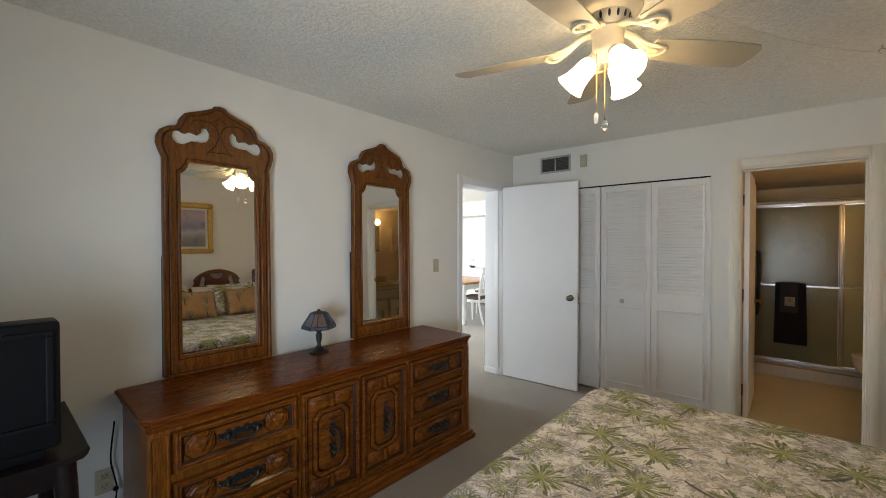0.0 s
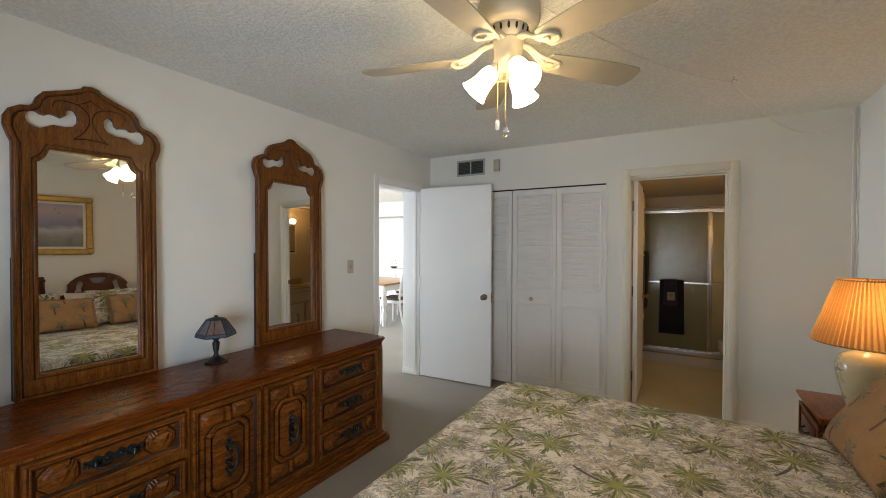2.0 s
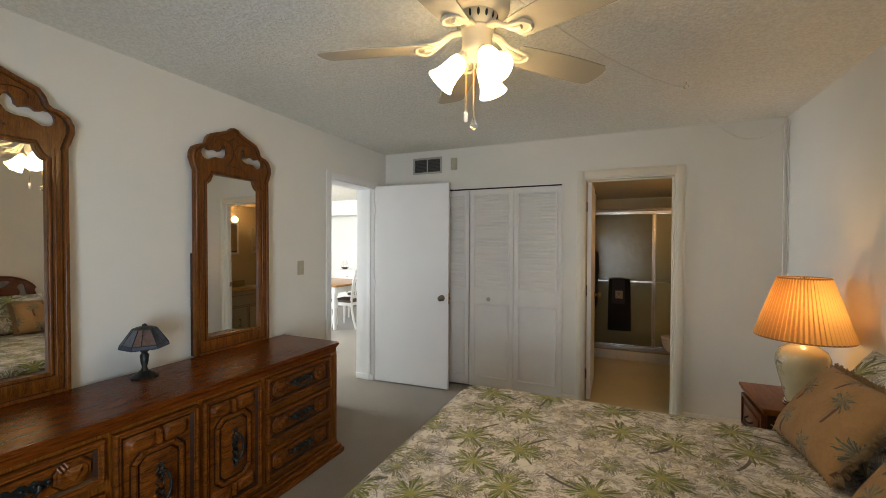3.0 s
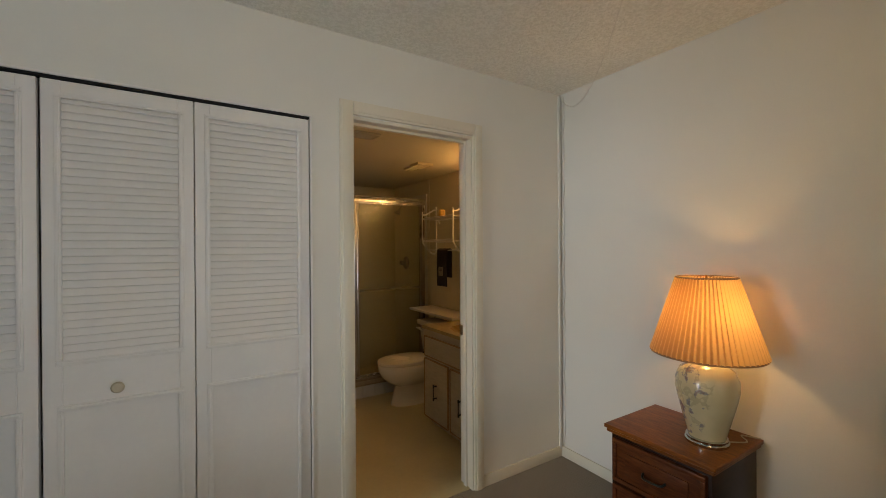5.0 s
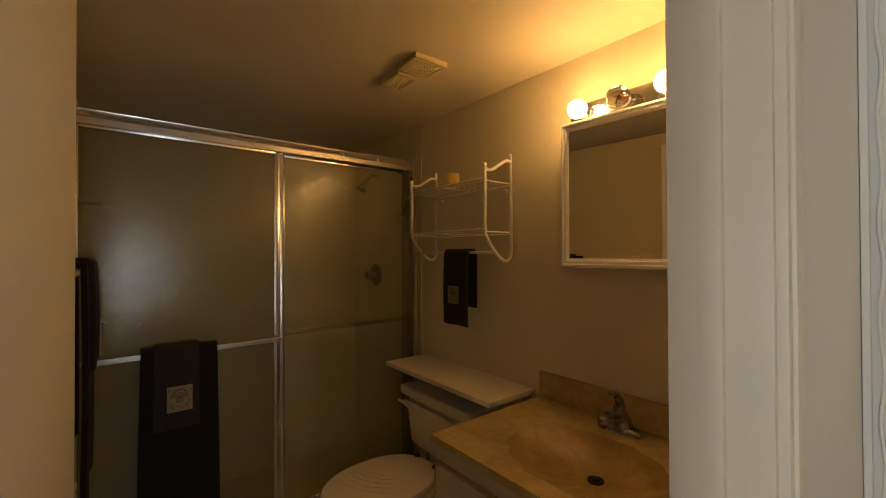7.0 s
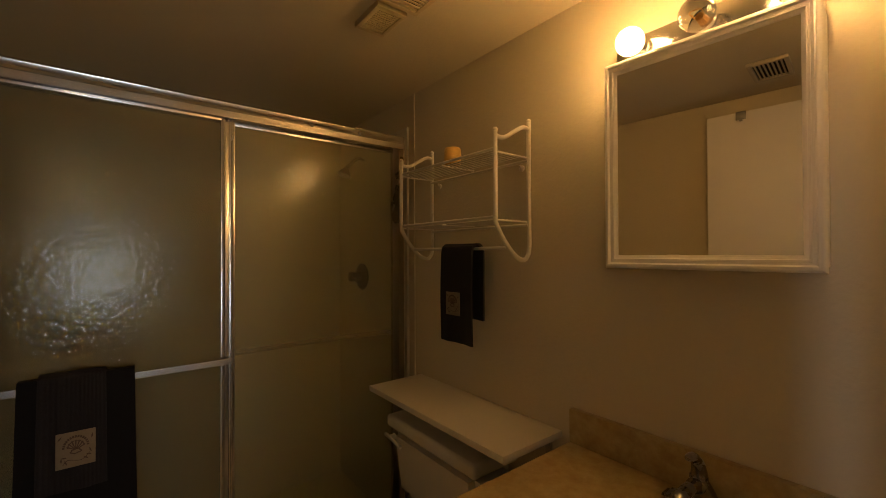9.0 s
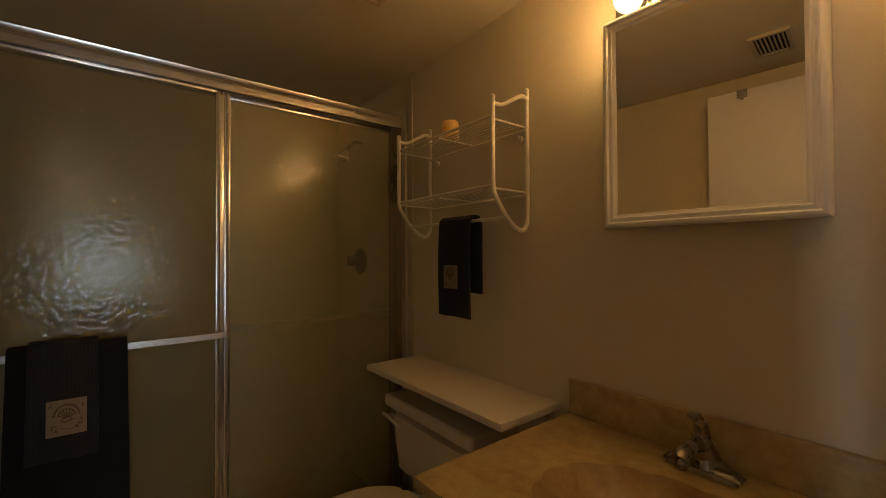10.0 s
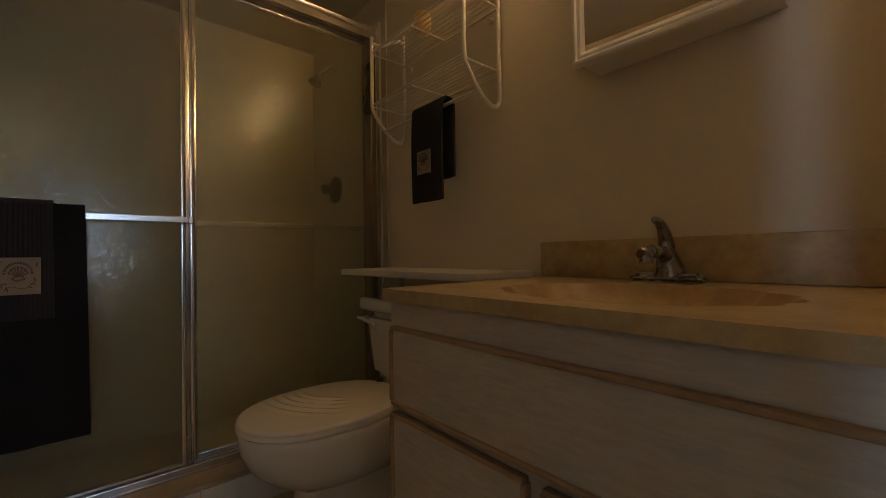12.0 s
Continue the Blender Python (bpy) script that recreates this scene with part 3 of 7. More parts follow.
# ---------------------------------------------------------------- dresser


def frustum(bm, y0, y1, z0, z1, x0, x1, inset, cut=0.0):
    """A raised field on the front, facing +x, with sloping sides and cut corners."""
    rings = []
    for x, i in ((x0, 0.0), (x1, inset)):
        a, b, c, d, k = y0 + i, y1 - i, z0 + i, z1 - i, cut
        pts = [(a, c), (b, c), (b, d), (a, d)] if not k else [(a + k, c), (b - k, c), (b, c + k), (b, d - k), (b - k, d), (a + k, d), (a, d - k), (a, c + k)]
        rings.append([bm.verts.new((x, y, z)) for y, z in pts])
    n = len(rings[0])
    for k in range(n):
        bm.faces.new((rings[0][k], rings[0][(k + 1) % n], rings[1][(k + 1) % n], rings[1][k]))
    bm.faces.new(rings[1])


def border(bm, y0, y1, z0, z1, x, w, h, cut=0.0):
    """A half-round moulding round a field."""
    if cut:
        a, b, c, d, k = y0, y1, z0, z1, cut
        pts = [(a + k, c), (b - k, c), (b, c + k), (b, d - k), (b - k, d), (a + k, d), (a, d - k), (a, c + k)]
        for i in range(8):
            p, q = pts[i], pts[(i + 1) % 8]
            tube(bm, [(x, *p), (x, *q)], w / 2, 8)
        return
    for b in ((y0, y1, z0, z0 + w), (y0, y1, z1 - w, z1), (y0, y0 + w, z0 + w, z1 - w), (y1 - w, y1, z0 + w, z1 - w)):
        soft_box(bm, x, x + h, b[0], b[1], b[2], b[3], min(w, h) * 0.4)


def mitred(bm, y0, y1, z0, z1, profile, x=0.0):
    """A moulding with mitred corners round a field in the yz plane, from (inset, depth) pairs."""
    rings = [[bm.verts.new((x + d, b, c)) for b, c in ((y0 + i, z0 + i), (y1 - i, z0 + i), (y1 - i, z1 - i), (y0 + i, z1 - i))] for i, d in profile]
    for p, q in zip(rings, rings[1:]):
        for k in range(4):
            bm.faces.new((p[k], p[(k + 1) % 4], q[(k + 1) % 4], q[k]))


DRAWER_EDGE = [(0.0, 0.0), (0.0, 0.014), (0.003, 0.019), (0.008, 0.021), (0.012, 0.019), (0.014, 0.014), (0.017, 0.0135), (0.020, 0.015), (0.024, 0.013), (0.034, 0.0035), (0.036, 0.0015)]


def shield_boss(bm, gb, yc, zc, s):
    """A carved block: a stepped eight-sided mound, a shield on it and three flutes at the inner top corner."""
    w, h = 0.058, 0.052
    frustum(gb, yc - w - 0.004, yc + w + 0.004, zc - h - 0.002, zc + h + 0.002, FX + 0.0045, FX + 0.0064, 0.001, 0.032)
    frustum(bm, yc - w, yc + w, zc - h, zc + h, FX + 0.003, FX + 0.013, 0.006, 0.030)
    frustum(bm, yc - w + 0.012, yc + w - 0.012, zc - h + 0.011, zc + h - 0.011, FX + 0.0125, FX + 0.019, 0.006, 0.024)
    rings = []
    for d, k in ((0.018, 1.0), (0.030, 0.45)):
        rings.append([bm.verts.new((FX + d, yc + a * k, zc + b * k)) for a, b in ((-0.027, 0.026), (0.027, 0.026), (0.029, 0.002), (0.0, -0.034), (-0.029, 0.002))])
    for k in range(5):
        bm.faces.new((rings[0][k], rings[0][(k + 1) % 5], rings[1][(k + 1) % 5], rings[1][k]))
    bm.faces.new(rings[1])
    for k in (-1, 0, 1):
        y, z = yc + s * (0.030 + 0.010 * k), zc + 0.030 - 0.006 * k
        tube(bm, [(FX + 0.016, y - s * 0.006, z - 0.016), (FX + 0.021, y, z), (FX + 0.013, y + s * 0.008, z + 0.016)], [0.003, 0.0056, 0.003], 8)


def scroll_pull(parent, x, y, z, length, upright):
    """An ornate cast pull: a wavy back plate with scrolls at its edges and a drooping bail."""
    bm = bm_of()
    n, h = 40, 0.025
    top = [(length * (k / n - 0.5), h * (0.75 + 0.25 * math.cos(k / n * 31)) * (1 - 0.45 * abs(k / n * 2 - 1) ** 3)) for k in range(n + 1)]
    low = [(a, -b * 0.9) for a, b in top[::-1]]
    t = bmesh.new()
    prism(t, top + low, -0.004)
    merge(bm, t, pose(x, 0, 0, 0, 0, 90))
    for s in (-1, 1):
        tube(bm, curve_points([(x + 0.004, a, s * (b - 0.002)) for a, b in top[::2]], 2), 0.0022, 6)
        for q, rr in ((0.46, 0.009), (0.34, 0.011), (0.19, 0.009)):
            tube(bm, [(x + 0.006, s * q * length + rr * (1 - a / 16) * math.cos(a * 0.8), -0.010 + rr * (1 - a / 16) * math.sin(a * 0.8)) for a in range(14)], 0.0026, 6)
        for q, rr in ((0.5, 0.007), (0.30, 0.0075), (0.12, 0.006)):
            bmesh.ops.create_icosphere(bm, subdivisions=2, radius=rr, matrix=Matrix.Translation((x + 0.006, s * q * length, 0.002)))
        tube(bm, [(x + 0.004, s * 0.30 * length, 0.004), (x + 0.020, s * 0.30 * length, 0.002)], 0.004, 8)
    bail = [(x + 0.018, -length * 0.34, 0.006), (x + 0.024, -length * 0.31, -0.016), (x + 0.028, -length * 0.12, -0.030), (x + 0.028, length * 0.12, -0.030), (x + 0.024, length * 0.31, -0.016), (x + 0.018, length * 0.34, 0.006)]
    tube(bm, curve_points(bail, 4), [0.0045 + 0.0035 * abs(math.sin(i * 0.8)) for i in range(21)], 8)
    if upright:
        bmesh.ops.rotate(bm, cent=(x, 0, 0), matrix=Matrix.Rotation(radians(90), 3, "X"), verts=bm.verts[:])
    bmesh.ops.translate(bm, vec=(0, y, z), verts=bm.verts[:])
    return part("pull", bm, M_BRONZE, parent, "ornate dark bronze pull", 60)


dresser = thing("dresser", pose(0.325, 1.51, 0, 0, 0, -1.1), "long brown oak dresser with carved drawers and doors against the wall", "dresser")
FX = 0.243
bm = bm_of()
soft_box(bm, -0.255, FX - 0.012, -0.985, 0.985, 0.06, 0.715, 0.003)
part("carcass", bm, M_OAKV, dresser, smooth=40)
bm = bm_of()


def clipped_board(x0, x1, y, z0, z1, cut, bevel):
    """A board with its two front corners cut off."""
    t = bmesh.new()
    base = t.faces.new([t.verts.new((a, b, z0)) for a, b in ((x0, -y), (x1 - cut, -y), (x1, cut - y), (x1, y - cut), (x1 - cut, y), (x0, y))])
    ext = bmesh.ops.extrude_face_region(t, geom=[base])
    bmesh.ops.translate(t, vec=(0, 0, z1 - z0), verts=[g for g in ext["geom"] if isinstance(g, bmesh.types.BMVert)])
    bmesh.ops.recalc_face_normals(t, faces=t.faces[:])
    bmesh.ops.bevel(t, geom=t.edges[:], offset=bevel, segments=3, affect="EDGES")
    merge(bm, t)


clipped_board(-0.268, 0.272, 1.014, 0.744, 0.765, 0.026, 0.006)
clipped_board(-0.262, 0.262, 1.004, 0.726, 0.746, 0.024, 0.008)
clipped_board(-0.258, 0.254, 0.996, 0.706, 0.730, 0.022, 0.004)
part("top", bm, M_TOP, dresser, "polished moulded top", 40)
bm = bm_of()
soft_box(bm, -0.262, 0.290, -1.022, 1.022, 0.0, 0.034, 0.005, 2)
soft_box(bm, -0.261, 0.276, -1.010, 1.010, 0.032, 0.062, 0.010, 3)
soft_box(bm, -0.258, 0.256, -0.994, 0.994, 0.060, 0.082, 0.008, 3)
part("plinth", bm, M_OAK, dresser, smooth=40)
bm = bm_of()
for y0, y1 in ((-0.99, -0.915), (-0.378, -0.356), (-0.006, 0.014), (0.352, 0.384), (0.925, 0.99)):
    soft_box(bm, FX - 0.014, FX + 0.004, y0, y1, 0.082, 0.706, 0.003)
for z0, z1 in ((0.69, 0.706), (0.482, 0.518), (0.278, 0.312), (0.082, 0.106)):
    soft_box(bm, FX - 0.016, FX, -0.92, 0.93, z0, z1, 0.003)
part("face_frame", bm, M_OAKV, dresser, smooth=40)
for y0, y1 in ((-0.982, -0.923), (0.933, 0.983)):
    bm = bm_of()
    border(bm, y0, y1, 0.10, 0.69, FX + 0.003, 0.012, 0.006, 0.014)
    part("pilaster", bm, M_OAKV, dresser, smooth=50)
for y0, y1 in ((-0.905, -0.384), (0.39, 0.918)):
    for z0, z1 in ((0.522, 0.688), (0.316, 0.480), (0.110, 0.276)):
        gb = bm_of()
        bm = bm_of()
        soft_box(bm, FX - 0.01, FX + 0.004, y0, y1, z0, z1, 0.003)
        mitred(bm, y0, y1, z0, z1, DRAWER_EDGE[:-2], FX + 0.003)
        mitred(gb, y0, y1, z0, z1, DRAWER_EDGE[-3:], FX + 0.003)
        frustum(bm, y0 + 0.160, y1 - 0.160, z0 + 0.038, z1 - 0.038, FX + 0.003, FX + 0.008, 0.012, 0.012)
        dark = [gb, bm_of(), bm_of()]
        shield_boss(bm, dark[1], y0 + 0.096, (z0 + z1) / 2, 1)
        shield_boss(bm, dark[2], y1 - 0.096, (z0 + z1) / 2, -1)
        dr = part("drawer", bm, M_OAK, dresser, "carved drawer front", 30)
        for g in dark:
            part("recess", g, M_DARKOAK, dr, "dark oak recess")
        scroll_pull(dr, FX + 0.006, (y0 + y1) / 2, (z0 + z1) / 2 + 0.006, 0.19, False)
for y0, y1 in ((-0.353, -0.009), (0.017, 0.349)):
    bm = bm_of()
    soft_box(bm, FX - 0.01, FX + 0.004, y0, y1, 0.110, 0.688, 0.003)
    mitred(bm, y0, y1, 0.110, 0.688, DRAWER_EDGE[:-2], FX + 0.003)
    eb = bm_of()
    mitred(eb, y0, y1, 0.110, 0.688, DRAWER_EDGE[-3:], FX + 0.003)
    gb = bm_of()
    border(gb, y0 + 0.060, y1 - 0.060, 0.220, 0.580, FX + 0.0040, 0.008, 0.004, 0.04)
    ib = bm_of()
    border(ib, y0 + 0.090, y1 - 0.090, 0.250, 0.550, FX + 0.0045, 0.009, 0.004, 0.03)
    c = (y0 + y1) / 2
    border(bm, y0 + 0.075, y1 - 0.075, 0.235, 0.565, FX + 0.006, 0.024, 0.01, 0.035)
    frustum(bm, y0 + 0.09, y1 - 0.09, 0.25, 0.55, FX + 0.003, FX + 0.014, 0.018, 0.03)
    for z0, z1 in ((0.575, 0.655), (0.145, 0.225)):
        for s in (-1, 1):
            a, b = sorted((c + s * 0.012, c + s * 0.128))
            frustum(bm, a, b, z0, z1, FX + 0.003, FX + 0.020, 0.018, 0.016)
            for k in (-1, 0, 1) if z0 < 0.3 else ():
                y, z = c + s * (0.085 + 0.011 * k), (z0 + z1) / 2 - 0.004 * k
                tube(bm, [(FX + 0.014, y - s * 0.007, z - 0.018), (FX + 0.0225, y, z), (FX + 0.014, y + s * 0.007, z + 0.018)], [0.003, 0.0054, 0.003], 8)
        frustum(bm, c - 0.01, c + 0.01, z0 + 0.004, z1 - 0.004, FX + 0.003, FX + 0.024, 0.006, 0.003)
    door = part("door", bm, M_OAK, dresser, "carved door with an eight-sided raised field", 30)
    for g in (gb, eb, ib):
        part("recess", g, M_DARKOAK, door, "dark oak recess")
    scroll_pull(door, FX + 0.01, c, 0.40, 0.19, True)

# ---------------------------------------------------------------- mirrors on the dresser


def mirror(m):
    mi = thing("mirror", m, "tall wall mirror in a carved oak frame with a pierced crest", "mirror", "mirrors on the dresser")
    half = [(0.272, 0.0), (0.272, 1.12), (0.284, 1.15), (0.297, 1.19), (0.296, 1.225), (0.280, 1.258), (0.252, 1.276), (0.222, 1.282), (0.203, 1.298), (0.193, 1.33), (0.172, 1.358), (0.140, 1.370), (0.100, 1.384), (0.062, 1.400), (0.036, 1.412), (0.026, 1.426), (0.0, 1.432)]
    out = half + [(-x, z) for x, z in half[::-1][1:]]
    inner = [(0.192, 0.098), (0.192, 1.045), (0.182, 1.050), (0.168, 1.064), (0.158, 1.084), (0.150, 1.110)]
    inn = inner + [(-x, z) for x, z in inner[::-1]]
    hole = [(0.236, -0.200), (0.232, -0.182), (0.218, -0.170), (0.200, -0.168), (0.186, -0.176), (0.170, -0.178), (0.152, -0.168), (0.134, -0.170), (0.114, -0.176), (0.100, -0.166), (0.096, -0.148), (0.082, -0.134), (0.064, -0.137), (0.053, -0.156), (0.054, -0.182), (0.070, -0.203), (0.100, -0.211), (0.146, -0.211), (0.166, -0.222), (0.188, -0.232), (0.216, -0.228), (0.230, -0.216)]
    top = 1.432
    holes = [inn] + [[(s * (0.134 + (x - 0.140) * 0.98), top - 0.177 + (z + 0.180) * 1.14) for x, z in hole] for s in (-1, 1)]
    bm = bm_of()
    prism(bm, out, 0.026, holes)
    frame_ob = part("frame", bm, M_FRAME, mi, smooth=35)
    bm = bm_of()

    def run(loop, r, y, closed=True):
        pts = [(x, y, z) for x, z in loop]
        tube(bm, pts + ([pts[0]] if closed else []), r, 8)

    run([(x * 0.955, z * 0.992 + 0.004) for x, z in out], 0.0120, -0.001)
    run([(x * 1.05, z + (0.008 if z > 0.5 else -0.010)) for x, z in inn], 0.0075, 0.0)
    for s in (-1, 1):
        for x in (0.222, 0.243):
            tube(bm, [(s * x, 0.0, 0.03), (s * x, 0.0, 1.10)], 0.0035, 6)
    for z in (0.035, 0.06):
        tube(bm, [(-0.25, 0.0, z), (0.25, 0.0, z)], 0.0035, 6)
    part("moulding", bm, M_FRAME, frame_ob, smooth=60)
    bm = bm_of()
    run([(x * 0.905, z * 0.982 + 0.012) for x, z in out], 0.0060, 0.0022)
    run([(x * 1.085, z + (0.014 if z > 0.5 else -0.016)) for x, z in inn], 0.0042, 0.001)
    for s in (-1, 1):
        for q in ((0.066, -0.262, 0.028, -0.222, 0.006, -0.170, 0.014, -0.125, 0.048, -0.098, 0.098, -0.092, 0.130, -0.104, 0.138, -0.130), (0.0, -0.062, 0.018, -0.078, 0.040, -0.090, 0.052, -0.098), (0.066, -0.262, 0.044, -0.256, 0.022, -0.254, 0.0, -0.254)):
            tube(bm, curve_points([(s * q[i], 0.0006, top + q[i + 1]) for i in range(0, len(q), 2)], 5), 0.0026, 6)
    part("groove", bm, M_DARKOAK, frame_ob, "dark oak grooves", 60)
    bm = bm_of()
    soft_box(bm, -0.238, 0.238, -0.003, 0.004, 0.026, 0.076, 0.003, 2)
    part("bottom_rail", bm, M_FRAME, frame_ob, smooth=40)
    bm = bm_of()
    box(bm, -0.2, 0.2, 0.016, 0.019, 0.085, 1.115)
    part("glass", bm, M_MIRROR, mi, "silvered mirror glass")
    bm = bm_of()
    prism(bm, [(x * 0.9, z * 0.96 + 0.01) for x, z in out if abs(z) < 1.2], 0.004)
    bmesh.ops.translate(bm, vec=(0, 0.0262, 0), verts=bm.verts[:])
    bmesh.ops.delete(bm, geom=[f for f in bm.faces if f.calc_center_median().z > 1.13], context="FACES")
    part("backing", bm, M_DARKWOOD, mi)
    for s in (-1, 1):
        bm = bm_of()
        soft_box(bm, s * 0.262 - 0.012, s * 0.262 + 0.012, 0.0265, 0.044, 0, 0.62, 0.003)
        part("support", bm, M_DARKWOOD, mi, "dark upright support behind the frame")
    return mi


mirror(pose(0.050, 0.975, 0.766, -0.9, 0, 90 - 1.72))
mirror(pose(0.070, 2.115, 0.766, -0.5, 0, 90 - 0.75))

# ---------------------------------------------------------------- small leaded lamp on the dresser
tl = thing("table_lamp", pose(0.175, 1.495, 0.766), "small bronze table lamp with a leaded glass shade", "table lamp")
bm = bm_of()
lathe(bm, [(0.062, 0.0), (0.062, 0.006), (0.052, 0.012), (0.034, 0.022), (0.02, 0.032), (0.0005, 0.034)], 8)
part("base", bm, M_BRONZE, tl, smooth=30)
bm = bm_of()
lathe(bm, [(0.019, 0.026), (0.014, 0.04), (0.011, 0.05), (0.017, 0.075), (0.020, 0.11), (0.012, 0.122), (0.023, 0.134), (0.024, 0.142), (0.012, 0.152), (0.010, 0.17), (0.0005, 0.171)], 16)
part("stem", bm, M_BRONZE, tl, smooth=40)
pane_mats = [surf("blue grey art glass", (0.16, 0.19, 0.27), 0.2, 0, 0.5, 30), surf("rose art glass", (0.36, 0.24, 0.20), 0.2, 0, 0.5, 30), surf("pale art glass", (0.30, 0.31, 0.36), 0.2, 0, 0.4, 30)]
R0, R1, R2, Z0, Z1, Z2 = 0.104, 0.100, 0.050, 0.152, 0.170, 0.246
lead = bm_of()
for k in range(6):
    a0, a1 = (math.tau * (k + d) / 6 for d in (0, 1))
    p = lambda r, a, z: Vector((r * math.cos(a), r * math.sin(a), z))
    for ra, za, rb, zb, mat in ((R1, Z1, R2, Z2, pane_mats[(k * 2) % 3]), (R0, Z0, R1, Z1, pane_mats[0])):
        bm = bm_of()
        vs = [bm.verts.new(q) for q in (p(ra, a0, za), p(ra, a1, za), p(rb, a1, zb), p(rb, a0, zb))]
        f = bm.faces.new(vs)
        bmesh.ops.solidify(bm, geom=[f], thickness=0.003)
        part("pane", bm, mat, tl)
        tube(lead, [p(ra, a0, za), p(rb, a0, zb)], 0.0026, 6)
        tube(lead, [p(ra, a0, za), p(ra, a1, za)], 0.0026, 6)
    tube(lead, [p(R2, a0, Z2), p(R2, a1, Z2)], 0.003, 6)
    m0, m1 = p(R1, (a0 + a1) / 2 - 0.13, Z1), p(R2, (a0 + a1) / 2 - 0.12, Z2)
    tube(lead, [m0, m1], 0.0018, 6)
part("leading", lead, M_BRONZE, tl)
bm = bm_of()
lathe(bm, [(0.051, 0.244), (0.04, 0.252), (0.012, 0.258), (0.008, 0.268), (0.0005, 0.270)], 12)
part("cap", bm, M_BRONZE, tl, smooth=40)

# ---------------------------------------------------------------- television on its stand
M_EBONY = wood("ebonised wood", (0.020, 0.012, 0.010), (0.007, 0.005, 0.005), (1, 9, 9), 0.30, 0.2, 4)
stand = thing("tv_stand", pose(0.36, -0.06, 0), "black stained wooden stand with upturned top ends and curved legs", "stand")
bm = bm_of()
half = [(0.0, 0.750), (0.325, 0.750), (0.355, 0.753), (0.376, 0.762), (0.388, 0.770), (0.392, 0.764), (0.386, 0.746), (0.374, 0.736), (0.345, 0.731), (0.0, 0.731)]
prism(bm, half + [(-y, z) for y, z in half[-2:0:-1]], 0.60)
for v in bm.verts:
    v.co = Vector((v.co.y - 0.30, v.co.x, v.co.z))
part("top", bm, M_EBONY, stand, "thin top with upturned ends", 30)
bm = bm_of()
for b in ((-0.25, 0.255, 0.315, 0.333), (-0.25, 0.255, -0.333, -0.315), (0.245, 0.263, -0.315, 0.315), (-0.263, -0.245, -0.315, 0.315)):
    soft_box(bm, *b, 0.650, 0.7305, 0.003)
part("apron", bm, M_EBONY, stand)
for sx in (-1, 1):
    for sy in (-1, 1):
        bm = bm_of()
        leg = [(sx * 0.255, sy * 0.33, 0.728), (sx * 0.262, sy * 0.337, 0.55), (sx * 0.245, sy * 0.32, 0.3), (sx * 0.24, sy * 0.315, 0.1), (sx * 0.268, sy * 0.34, 0.0)]
        tube(bm, curve_points(leg, 5), [0.032 - 0.012 * i / 20 for i in range(21)], 10)
        part("leg", bm, M_EBONY, stand, smooth=50)
tv = thing("television", pose(0.36, -0.03, 0.751), "black tube television on the dark stand, switched off", "television")
bm = bm_of()
soft_box(bm, 0.14, 0.26, -0.30, 0.297, 0.03, 0.445, 0.018, 3)
t = bmesh.new()
box(t, -0.3, 0.14, -0.27, 0.27, 0.03, 0.42)
for v in t.verts:
    if v.co.x < -0.2:
        v.co.y *= 0.6
        v.co.z = 0.22 + (v.co.z - 0.22) * 0.62
bmesh.ops.bevel(t, geom=t.edges[:], offset=0.02, segments=2, affect="EDGES")
merge(bm, t)
soft_box(bm, 0.0, 0.25, -0.26, 0.26, 0.0, 0.032, 0.006)
part("cabinet", bm, M_BLACK, tv, smooth=35)
bm = bm_of()
for b in ((-0.284, 0.280, 0.398, 0.416), (-0.284, 0.280, 0.105, 0.12), (-0.284, -0.266, 0.12, 0.398), (0.260, 0.280, 0.12, 0.398)):
    soft_box(bm, 0.255, 0.268, *b, 0.004)
part("bezel", bm, M_BLACK, tv)
bm = bm_of()
n = 14
g = [[bm.verts.new((0.262 - 0.02 * ((i / n * 2 - 1) ** 2 + (j / n * 2 - 1) ** 2) * 0.5, -0.268 + 0.530 * i / n, 0.118 + 0.283 * j / n)) for j in range(n + 1)] for i in range(n + 1)]
for i in range(n):
    for j in range(n):
        bm.faces.new((g[i][j], g[i + 1][j], g[i + 1][j + 1], g[i][j + 1]))
part("screen", bm, surf("dark glass screen", (0.012, 0.014, 0.015), 0.06, 0, 0.05, 4, 90, 0), tv, "bulging dark glass", 60)
bm = bm_of()
soft_box(bm, 0.255, 0.264, -0.07, 0.03, 0.055, 0.075, 0.002)
part("button_panel", bm, M_HOLE, tv)

